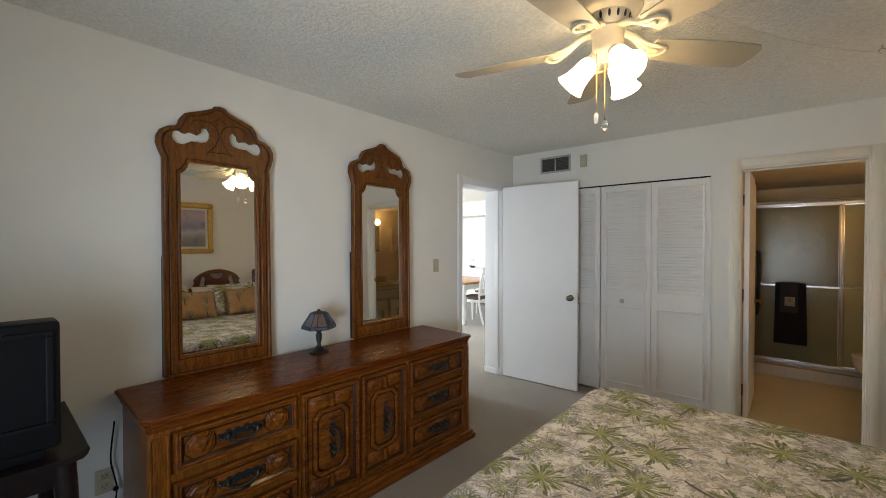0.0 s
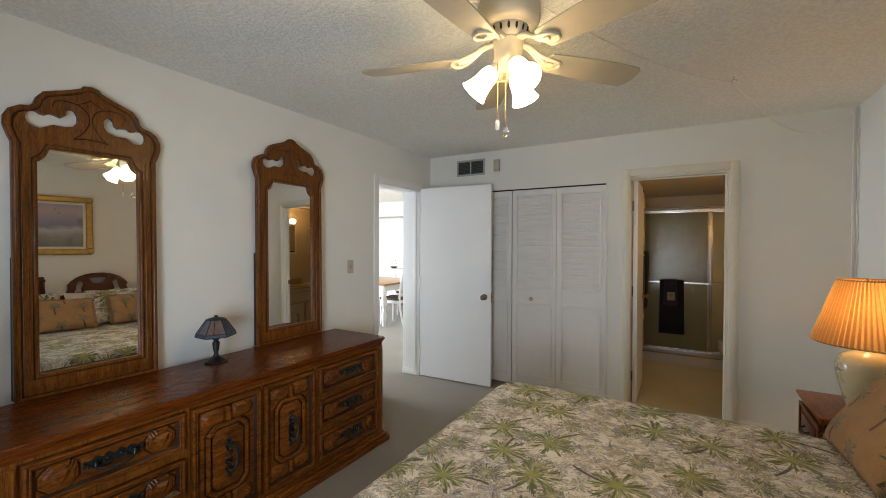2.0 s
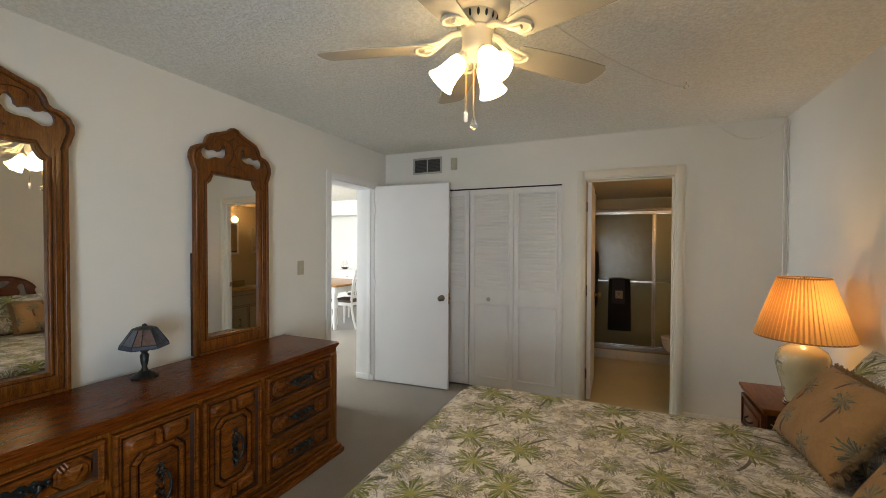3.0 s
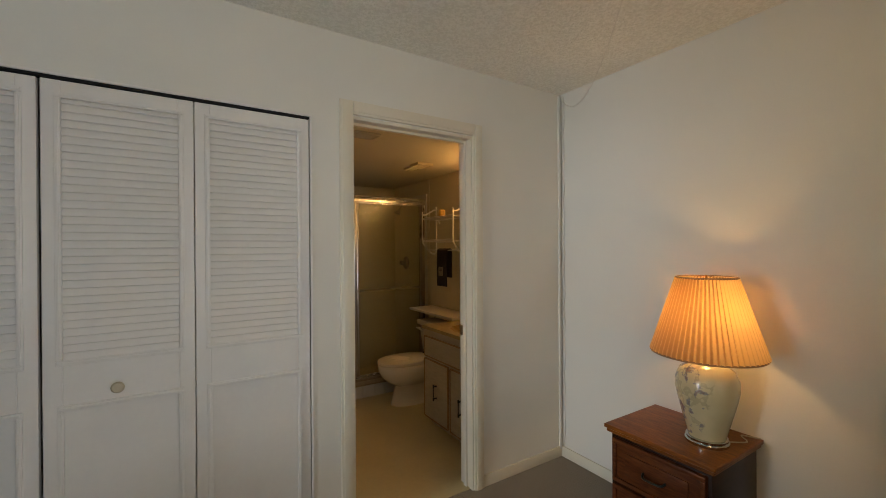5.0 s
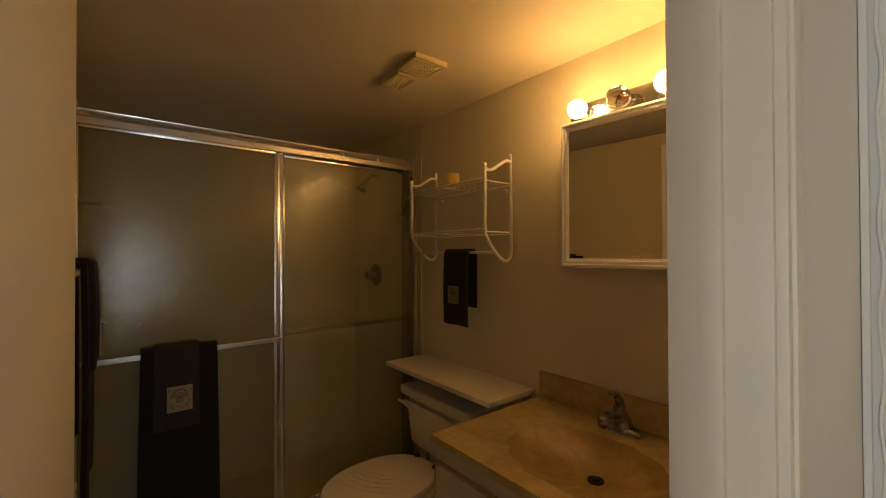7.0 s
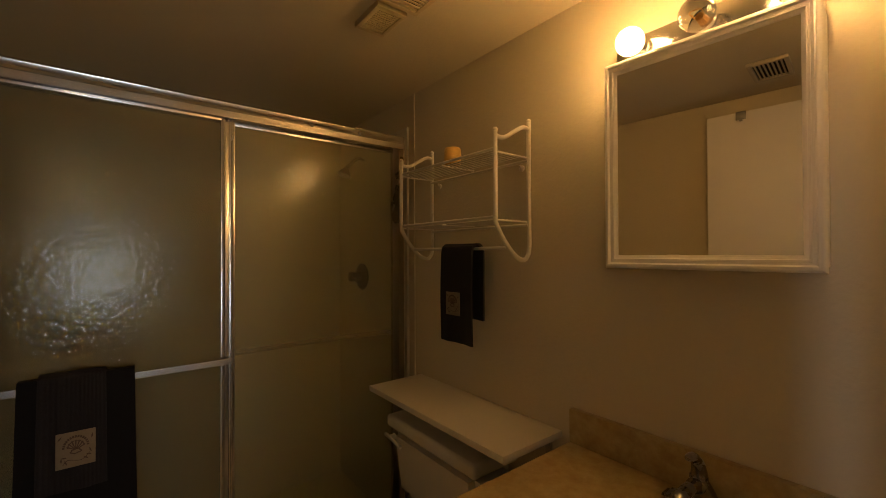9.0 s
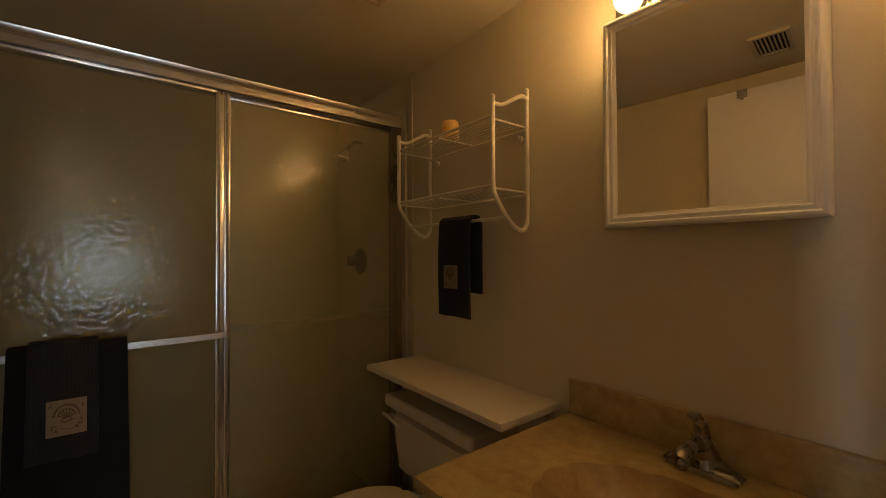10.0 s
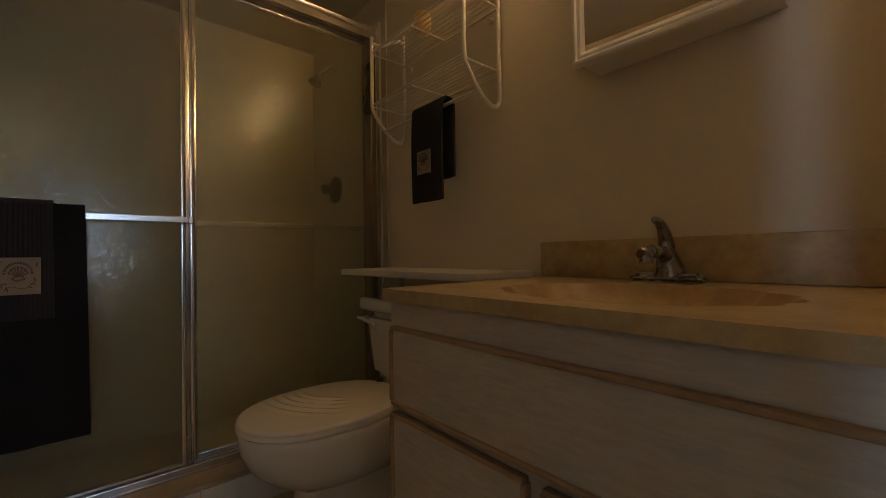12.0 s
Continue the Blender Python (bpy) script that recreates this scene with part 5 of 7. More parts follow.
def shade_cloth():
    m, nt, b = nodes_of("pleated lampshade cloth")
    out = nt.nodes["Material Output"]
    d, t = nt.nodes.new("ShaderNodeBsdfDiffuse"), nt.nodes.new("ShaderNodeBsdfTranslucent")
    v = noise_tex(nt, coords(nt), 60, 3)
    sep = nt.nodes.new("ShaderNodeSeparateXYZ")
    nt.links.new(coords(nt), sep.inputs[0])
    v = math_node(nt, "ADD", math_node(nt, "MULTIPLY", v, 0.25), math_node(nt, "ADD", 0.38, math_node(nt, "MULTIPLY", math_node(nt, "SINE", math_node(nt, "MULTIPLY", math_node(nt, "ARCTAN2", sep.outputs[1], sep.outputs[0]), 58.0)), 0.28)))
    nt.links.new(ramp(nt, v, [(0.3, (0.50, 0.38, 0.23)), (0.7, (0.62, 0.48, 0.30))]), d.inputs["Color"])
    nt.links.new(ramp(nt, v, [(0.3, (0.42, 0.22, 0.06)), (0.7, (0.92, 0.66, 0.27))]), t.inputs["Color"])
    mix = nt.nodes.new("ShaderNodeMixShader")
    mix.inputs[0].default_value = 0.6
    nt.links.new(d.outputs[0], mix.inputs[1])
    nt.links.new(t.outputs[0], mix.inputs[2])
    nt.links.new(mix.outputs[0], out.inputs["Surface"])
    return m


LX, LY, LZ = 3.322, 3.072, 0.556
bl = thing("bedside_lamp", pose(LX, LY, LZ), "painted ceramic jar lamp with a lit pleated shade", "lamp")
bm = bm_of()
lathe(bm, [(0.082, 0.0), (0.084, 0.012), (0.078, 0.014), (0.080, 0.026), (0.072, 0.030), (0.0005, 0.031)], 32)
part("base", bm, M_CHROME, bl, "bright metal foot", 40)
bm = bm_of()
lathe(bm, [(0.072, 0.030), (0.076, 0.05), (0.092, 0.11), (0.110, 0.18), (0.121, 0.235), (0.120, 0.275), (0.104, 0.315), (0.070, 0.338), (0.052, 0.345), (0.048, 0.352), (0.0005, 0.353)], 40)
part("jar", bm, painted_jar(), bl, "cream glazed jar painted with blue flowers", 60)
bm = bm_of()
lathe(bm, [(0.022, 0.352), (0.014, 0.362), (0.012, 0.42), (0.018, 0.43), (0.018, 0.47), (0.0005, 0.471)], 16)
for s in (-1, 1):
    tube(bm, curve_points([(s * 0.018, 0, 0.43), (s * 0.055, 0, 0.50), (s * 0.05, 0, 0.63), (0, 0, 0.70)], 5), 0.0022, 6)
tube(bm, [(0, 0, 0.69), (0, 0, 0.725)], 0.005, 8)
part("harp", bm, M_BRASS, bl, smooth=50)
bm = bm_of()
PL = 58
rings = []
for q in range(9):
    z = 0.388 + 0.325 * q / 8
    r = 0.214 - 0.100 * q / 8
    rings.append([bm.verts.new(((r + (0.0075 if k % 2 else -0.0075) * (0.5 + r * 2.4)) * math.cos(math.tau * k / (2 * PL)), (r + (0.0075 if k % 2 else -0.0075) * (0.5 + r * 2.4)) * math.sin(math.tau * k / (2 * PL)), z)) for k in range(2 * PL)])
for a, b in zip(rings, rings[1:]):
    for k in range(2 * PL):
        bm.faces.new((a[k], a[(k + 1) % (2 * PL)], b[(k + 1) % (2 * PL)], b[k]))
sh = part("shade", bm, shade_cloth(), bl, "pleated cream cloth shade glowing orange")
M_BRAID = surf("tan braid", (0.33, 0.22, 0.12), 0.9, 0, 0.2, 60)
for r, z in ((0.2155, 0.386), (0.1155, 0.714)):
    bm = bm_of()
    tube(bm, [(r * math.cos(math.tau * k / 48), r * math.sin(math.tau * k / 48), z) for k in range(49)], 0.004, 6)
    part("rim", bm, M_BRAID, sh)
bm = bm_of()
bmesh.ops.create_icosphere(bm, subdivisions=3, radius=0.022, matrix=Matrix.Translation((0, 0, 0.53)))
part("bulb", bm, M_LITBULB, bl, smooth=60)
bm = bm_of()
tube(bm, curve_points([(0.06, -0.06, 0.006), (0.13, -0.1, 0.004), (0.18, -0.06, 0.004), (0.215, -0.12, 0.003)], 6), 0.003, 6)
part("lamp_cord", bm, M_PLATE, bl, smooth=60)

# ---------------------------------------------------------------- painting over the bed


def landscape():
    m, nt, b = nodes_of("winter landscape in oils")
    v = coords(nt)
    sep = nt.nodes.new("ShaderNodeSeparateXYZ")
    nt.links.new(v, sep.inputs[0])
    h = math_node(nt, "ADD", sep.outputs[2], math_node(nt, "MULTIPLY", math_node(nt, "SUBTRACT", noise_tex(nt, v, 6, 4), 0.5), 0.14))
    c = ramp(nt, math_node(nt, "ADD", math_node(nt, "MULTIPLY", h, 1.7), 0.5), [(0.1, (0.15, 0.15, 0.13)), (0.3, (0.24, 0.22, 0.22)), (0.42, (0.42, 0.41, 0.42)), (0.5, (0.19, 0.18, 0.25)), (0.62, (0.28, 0.25, 0.34)), (0.78, (0.42, 0.32, 0.33)), (0.95, (0.31, 0.27, 0.35))])
    red = smooth_step(nt, noise_tex(nt, v, 22, 3), 0.62, 0.7)
    c = mixc(nt, math_node(nt, "MULTIPLY", red, math_node(nt, "LESS_THAN", sep.outputs[2], -0.08)), c, (0.42, 0.17, 0.14))
    dark = smooth_step(nt, noise_tex(nt, v, 9, 3), 0.6, 0.68)
    c = mixc(nt, math_node(nt, "MULTIPLY", dark, 0.5), c, (0.07, 0.07, 0.09))
    nt.links.new(c, b.inputs["Base Color"])
    b.inputs["Roughness"].default_value = 0.45
    return m


pic = thing("framed_painting", pose(XE - 0.002, 1.53, 1.75, 0, 0, -90), "winter landscape painting in a carved gilt frame", "painting")
bm = bm_of()
box(bm, -0.345, 0.345, -0.022, -0.012, -0.265, 0.265)
part("canvas", bm, landscape(), pic, "muted violet and grey landscape")
bm = bm_of()
for x0, x1, z0, z1 in ((-0.405, 0.405, 0.262, 0.325), (-0.405, 0.405, -0.325, -0.262), (-0.405, -0.342, -0.262, 0.262), (0.342, 0.405, -0.262, 0.262)):
    soft_box(bm, x0, x1, -0.045, -0.002, z0, z1, 0.014, 3)
for sx in (-1, 1):
    for sz in (-1, 1):
        bmesh.ops.create_icosphere(bm, subdivisions=2, radius=0.036, matrix=pose(sx * 0.373, -0.036, sz * 0.293) @ Matrix.Diagonal((1, 0.45, 1, 1)))
part("frame", bm, surf("antique gilt", (0.56, 0.36, 0.09), 0.36, 0.85, 0.5, 25, 90, 0.4, 0.004), pic, "carved gilt frame", 40)
bm = bm_of()
for x0, x1, z0, z1 in ((-0.342, 0.342, 0.235, 0.262), (-0.342, 0.342, -0.262, -0.235), (-0.342, -0.315, -0.235, 0.235), (0.315, 0.342, -0.235, 0.235)):
    soft_box(bm, x0, x1, -0.03, -0.02, z0, z1, 0.004)
part("liner", bm, M_LINEN, pic, "cream linen liner")

# ---------------------------------------------------------------- bathroom materials
M_PORC = surf("almond porcelain", (0.76, 0.71, 0.61), 0.14, 0, 0.05, 3, 60, 0.0, coat=0.5)
M_WHITEWIRE = surf("white coated wire", (0.72, 0.68, 0.58), 0.35, 0, 0.06, 20)
M_TILE = surf("white glazed tile", (0.66, 0.64, 0.60), 0.2, 0, 0.06, 12)
M_SHOWERTILE = surf("beige shower tile", (0.68, 0.65, 0.53), 0.3, 0, 0.12, 6)
M_VANITY = wood("washed white oak", (0.58, 0.53, 0.43), (0.44, 0.395, 0.31), (9, 1, 7), 0.5, 0.05, 5)
M_VEDGE = wood("honey oak edge", (0.42, 0.30, 0.17), (0.30, 0.20, 0.10), (9, 1, 7), 0.5, 0.05, 6)


def marble(name, k):
    """Cloudy cast marble; k scales its colour, lower for the basin's shade."""
    m, nt, b = nodes_of(name)
    v = coords(nt, (2.0, 1.0, 2.0))
    w = nt.nodes.new("ShaderNodeTexNoise")
    w.inputs["Scale"].default_value, w.inputs["Detail"].default_value, w.inputs["Distortion"].default_value = 3.2, 5, 1.6
    nt.links.new(v, w.inputs["Vector"])
    c = ramp(nt, w.outputs["Fac"], [(0.3, (0.42 * k[0], 0.27 * k[1], 0.12 * k[2])), (0.48, (0.56 * k[0], 0.40 * k[1], 0.20 * k[2])), (0.6, (0.62 * k[0], 0.47 * k[1], 0.26 * k[2])), (0.72, (0.47 * k[0], 0.31 * k[1], 0.14 * k[2]))])
    c = mixc(nt, 0.35, c, ramp(nt, noise_tex(nt, coords(nt), 34, 5, 0.7), [(0.32, (0.27 * k[0], 0.15 * k[1], 0.05 * k[2])), (0.68, (0.66 * k[0], 0.52 * k[1], 0.32 * k[2]))]))
    nt.links.new(c, b.inputs["Base Color"])
    b.inputs["Roughness"].default_value, b.inputs["Coat Weight"].default_value = 0.36, 0.08
    return m


M_MARBLE = marble("cultured marble", (0.80, 0.86, 0.72))
# Counter marble again, with the bowl's shade and warm bounce put into its tint.
M_BASIN = marble("cultured marble with basin shade", (0.62, 0.60, 0.44))


def hammered(name, grain, milk_share, see_color, see_rough, gloss_rough):
    """Pebbled shower glass, slightly olive: part milky, part see-through, with a rippled gloss."""
    m, nt, b = nodes_of(name)
    nt.nodes.remove(b)
    v = coords(nt)
    vo = nt.nodes.new("ShaderNodeTexVoronoi")
    vo.feature = "SMOOTH_F1"
    vo.inputs["Scale"].default_value = grain
    nt.links.new(v, vo.inputs["Vector"])
    h = mixc(nt, 0.5, vo.outputs["Distance"], noise_tex(nt, v, grain * 0.94, 2, 0.5))
    bp = node(nt, "ShaderNodeBump", Strength=1.0, Distance=0.119 / grain)
    nt.links.new(h, bp.inputs["Height"])
    milk = node(nt, "ShaderNodeBsdfDiffuse", Color=(0.42, 0.40, 0.30, 1))
    see = node(nt, "ShaderNodeBsdfRefraction", Color=(*see_color, 1), Roughness=see_rough, IOR=1.06)
    gloss = node(nt, "ShaderNodeBsdfGlossy", Color=(1, 1, 1, 1), Roughness=gloss_rough)
    fres = node(nt, "ShaderNodeFresnel", IOR=1.34)
    for n in (gloss, fres):
        nt.links.new(bp.outputs["Normal"], n.inputs["Normal"])
    body, full = nt.nodes.new("ShaderNodeMixShader"), nt.nodes.new("ShaderNodeMixShader")
    body.inputs[0].default_value = 1 - milk_share
    nt.links.new(milk.outputs[0], body.inputs[1])
    nt.links.new(see.outputs[0], body.inputs[2])
    nt.links.new(fres.outputs[0], full.inputs[0])
    nt.links.new(body.outputs[0], full.inputs[1])
    nt.links.new(gloss.outputs[0], full.inputs[2])
    nt.links.new(full.outputs[0], nt.nodes["Material Output"].inputs["Surface"])
    return m


# One glass in two tints: left darkened, right brightened, to even their light.
M_HAMMER = hammered("hammered glass, pebbled outside, darkened tint", 66, 0.15, (0.68, 0.65, 0.49), 0.25, 0.06)
M_HAMMERBRIGHT = hammered("hammered glass, pebbled inside, brightened tint", 52, 0.20, (0.90, 0.87, 0.68), 0.20, 0.06)


def terry(name, color):
    m, nt, b = nodes_of(name)
    v = coords(nt)
    n1, n2 = noise_tex(nt, v, 320, 3, 0.7), noise_tex(nt, v, 8, 3)
    c = mixc(nt, 0.5, ramp(nt, n1, [(0.3, tuple(q * 0.5 for q in color)), (0.7, tuple(q * 1.5 for q in color))]), ramp(nt, n2, [(0.3, tuple(q * 0.8 for q in color)), (0.7, tuple(q * 1.2 for q in color))]))
    nt.links.new(c, b.inputs["Base Color"])
    b.inputs["Roughness"].default_value, b.inputs["Sheen Weight"].default_value = 1.0, 0.0
    bump(nt, b, n1, 0.7, 0.004)
    return m


M_TOWELBLACK, M_TOWELGREY = terry("black terry", (0.004, 0.004, 0.0055)), terry("charcoal terry", (0.019, 0.017, 0.019))
M_PATCH = surf("cream embroidered patch", (0.27, 0.22, 0.15), 0.9, 0, 0.15, 40, 200, 0.4, 0.002)
M_THREAD = surf("brown embroidery", (0.13, 0.085, 0.06), 0.9, 0, 0.3, 60, 200, 0.4, 0.002)

# ---------------------------------------------------------------- shower
curb = setting("shower_curb", [(BXW, BXE, 5.80, 6.02, 0.004, 0.118)], M_SHOWERTILE, "low shower curb")
curb_top = bm_of()
soft_box(curb_top, BXW + 0.001, BXE - 0.001, 5.79, 6.025, 0.118, 0.134, 0.004)
part("sill", curb_top, surf("tan marble sill", (0.38, 0.30, 0.19), 0.35, 0, 0.25, 8), curb, "tan stone sill", 40)
tb = bm_of()
soft_box(tb, -0.0525, 0.0525, 0, 0.008, 0, 0.105, 0.002, 1)
tile0 = part("tile", tb, M_TILE, curb)
tile0.location = (BXW + 0.056, 5.7925, 0.010)
for k in range(1, 14):
    t = new("tile", tile0.data)
    t.parent = curb
    t.location = (BXW + 0.056 + k * 0.1088, 5.7925, 0.010)
setting("shower_wall", [(BXW, BXW + 0.012, 5.93, BYN, 0, 1.98), (BXE - 0.012, BXE, 5.93, BYN, 0, 1.98), (BXW + 0.012, BXE - 0.012, BYN - 0.012, BYN, 0, 1.98)], M_SHOWERTILE, "beige tiled shower walls")
bm = bm_of()
soft_box(bm, BXE - 0.007, BXE - 0.0005, 5.876, 5.890, 0.0, BCEIL, 0.002)
tagged(part("trim_shower", bm, M_BATHWALL, None, "thin trim strip beside the shower"), kind="structure")

SXE = 3.518
setting("wall_shower_return", [(SXE + 0.001, BXE, 5.955, 6.0, 0.134, 1.868)], M_BATHWALL)
shower = thing("shower_enclosure", pose(0, 0, 0), "aluminium framed sliding shower doors with hammered glass", "shower door")
bm = bm_of()
sec = [(5.878, 1.852), (5.888, 1.852), (5.890, 1.868), (5.962, 1.868), (5.964, 1.852), (5.974, 1.852), (5.974, 1.878), (5.968, 1.884), (5.968, 1.908), (5.964, 1.912), (5.892, 1.914), (5.884, 1.912), (5.880, 1.905), (5.882, 1.896), (5.886, 1.890), (5.884, 1.880), (5.878, 1.876)]
prism(bm, sec, SXE - BXW - 0.002)
for v in bm.verts:
    v.co = Vector((BXW + 0.002 + v.co.y, v.co.x, v.co.z))
part("header", bm, M_ALU, shower, "bright ribbed header rail", 30)
bm = bm_of()
soft_box(bm, BXW + 0.002, SXE, 5.882, 5.972, 0.1345, 0.146, 0.003)
soft_box(bm, BXW + 0.002, SXE, 5.880, 5.887, 0.144, 0.166, 0.002)
soft_box(bm, BXW + 0.002, SXE, 5.923, 5.929, 0.144, 0.160, 0.002)
part("track", bm, M_ALU, shower)
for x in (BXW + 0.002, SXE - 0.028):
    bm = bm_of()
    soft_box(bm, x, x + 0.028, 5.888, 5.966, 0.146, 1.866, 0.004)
    # The right jamb takes a darker, browner metal colour than the left.
    part("wall_jamb", bm, M_ALU if x < 3 else surf("darker jamb metal", (0.34, 0.29, 0.23), 0.28, 1.0, 0.2), shower, smooth=40)


def slider(x0, x1, y, bar_y, bar_label, wide):
    bm = bm_of()
    for a in (x0, x1 - 0.021):
        if wide and a > x0:
            soft_box(bm, a - 0.026, a + 0.001, y - 0.008, y + 0.008, 0.150, 1.868, 0.004, 2)
            tube(bm, [(a - 0.016, y - 0.006, 0.152), (a - 0.016, y - 0.006, 1.866)], 0.0055, 8)
        soft_box(bm, a, a + 0.021, y - 0.010, y + 0.010, 0.150, 1.868, 0.005, 2)
        tube(bm, [(a + 0.0105, y - 0.009, 0.152), (a + 0.0105, y - 0.009, 1.866)], 0.005, 8)
    soft_box(bm, x0 + 0.02, x1 - 0.02, y - 0.008, y + 0.008, 0.150, 0.176, 0.003)
    soft_box(bm, x0 + 0.02, x1 - 0.02, y - 0.008, y + 0.008, 1.842, 1.868, 0.003)
    fr = part("door_frame", bm, M_ALU, shower, smooth=40)
    bm = bm_of()
    box(bm, x0 + 0.018, x1 - 0.018, y - 0.0025, y + 0.0025, 0.172, 1.846)
    g = part("glass", bm, M_HAMMER if wide else M_HAMMERBRIGHT, fr, "hammered obscure glass")
    g.visible_shadow = False
    bm = bm_of()
    soft_box(bm, x0 + 0.03, x1 - 0.03, bar_y - 0.005, bar_y + 0.005, 0.980, 1.002, 0.003)
    for a in (x0 + 0.024, x1 - 0.024):
        soft_box(bm, a - 0.008, a + 0.008, min(bar_y, y), max(bar_y, y), 0.980, 1.002, 0.002)
    part("towel_bar", bm, M_ALU, fr, bar_label)


slider(2.06, 2.802, 5.905, 5.862, "flat towel bar on the outside", True)
slider(2.772, SXE - 0.006, 5.945, 5.992, "flat grab bar on the inside", False)
tube_bm = bm_of()
lathe(tube_bm, [(0.075, 0), (0.075, 0.006), (0.06, 0.014), (0.025, 0.016), (0.022, 0.05), (0.028, 0.055), (0.028, 0.075), (0.0005, 0.077)], 28, pose(BXE - 0.012, 6.40, 1.235, 0, -90, 0))
valve = thing("shower_valve", pose(0, 0, 0), "round dark shower valve behind the glass", "valve")
part("knob", tube_bm, surf("dark chrome", (0.10, 0.10, 0.10), 0.3, 0.8), valve, smooth=40)
sh = thing("shower_fixture", pose(BXE - 0.012, 6.38, 1.90), "shower head on a bent arm behind the glass", "shower head")
bm = bm_of()
tube(bm, curve_points([(0, 0, 0), (-0.04, 0, 0.004), (-0.08, 0, -0.03), (-0.10, 0, -0.05)], 5), 0.009, 8)
part("arm", bm, M_CHROME, sh, smooth=50)
bm = bm_of()
lathe(bm, [(0.012, 0), (0.016, -0.02), (0.038, -0.05), (0.038, -0.058), (0.0005, -0.06)], 20, pose(-0.098, 0, -0.048, 0, 25, 0))
part("head", bm, surf("dark spray head", (0.12, 0.12, 0.12), 0.35, 0.7), sh, smooth=40)
sd = thing("soap_dish", pose(BXW + 0.012, 6.35, 1.62), "almond ceramic soap shelf on the shower wall", "soap dish")
bm = bm_of()
soft_box(bm, 0, 0.09, -0.08, 0.08, -0.015, 0.015, 0.008, 2)
soft_box(bm, 0, 0.012, -0.09, 0.09, -0.03, 0.05, 0.005, 2)
part("dish", bm, M_PORC, sd, smooth=40)

# ---------------------------------------------------------------- towels


def drape(bm, u0, u1, du, front, back, ztop, zf, zb, thick, seed, ribs=0):
    """A towel hung over a bar: u runs along the bar; front and back are distances across it. Made in local x (along), y (across), z."""
    rng = random.Random(seed)
    ph = rng.random() * 6
    prof = [(front, zf), (front - 0.004, zf + (ztop - zf) * 0.5), (front, ztop - 0.03), (front * 0.75 + back * 0.25, ztop - 0.006), ((front + back) / 2, ztop), (front * 0.25 + back * 0.75, ztop - 0.006), (back, ztop - 0.03), (back, zb + (ztop - zb) * 0.5), (back, zb)]
    path = [Vector((0, a, b)) for a, b in prof]
    path = curve_points(path, 5)
    n = ribs * 4 if ribs else 14
    grids = []
    for off in (0, 1):
        g = []
        for i in range(n + 1):
            q = i / n
            line = []
            for k, p in enumerate(path):
                f = max(0.0, (ztop - p.z) / max(ztop - zf, 0.01))
                side = -1 if k < len(path) / 2 else 1
                x = u0 + (u1 - u0) * q + du * f * (q - 0.5) * 2 + 0.004 * math.sin(q * 5 + ph)
                w = 0.004 * f * math.sin(q * 8 + ph) + 0.0015 * math.sin(q * 19 + ph * 2) * f + (0.0012 * math.sin(q * ribs * math.tau) if ribs else 0)
                t = thick if off else 0.0
                line.append(bm.verts.new((x, p.y + side * t + w, p.z + (t * 0.9 if abs(k - len(path) / 2) < 12 else 0))))
            g.append(line)
        grids.append(g)
    a, b = grids
    m = len(path)
    for g in grids:
        for i in range(n):
            for k in range(m - 1):
                bm.faces.new((g[i][k], g[i + 1][k], g[i + 1][k + 1], g[i][k + 1]))
    for i in range(n):
        for k in (0, m - 1):
            bm.faces.new((a[i][k], a[i + 1][k], b[i + 1][k], b[i][k]))
    for k in range(m - 1):
        for i in (0, n):
            bm.faces.new((a[i][k], a[i][k + 1], b[i][k + 1], b[i][k]))


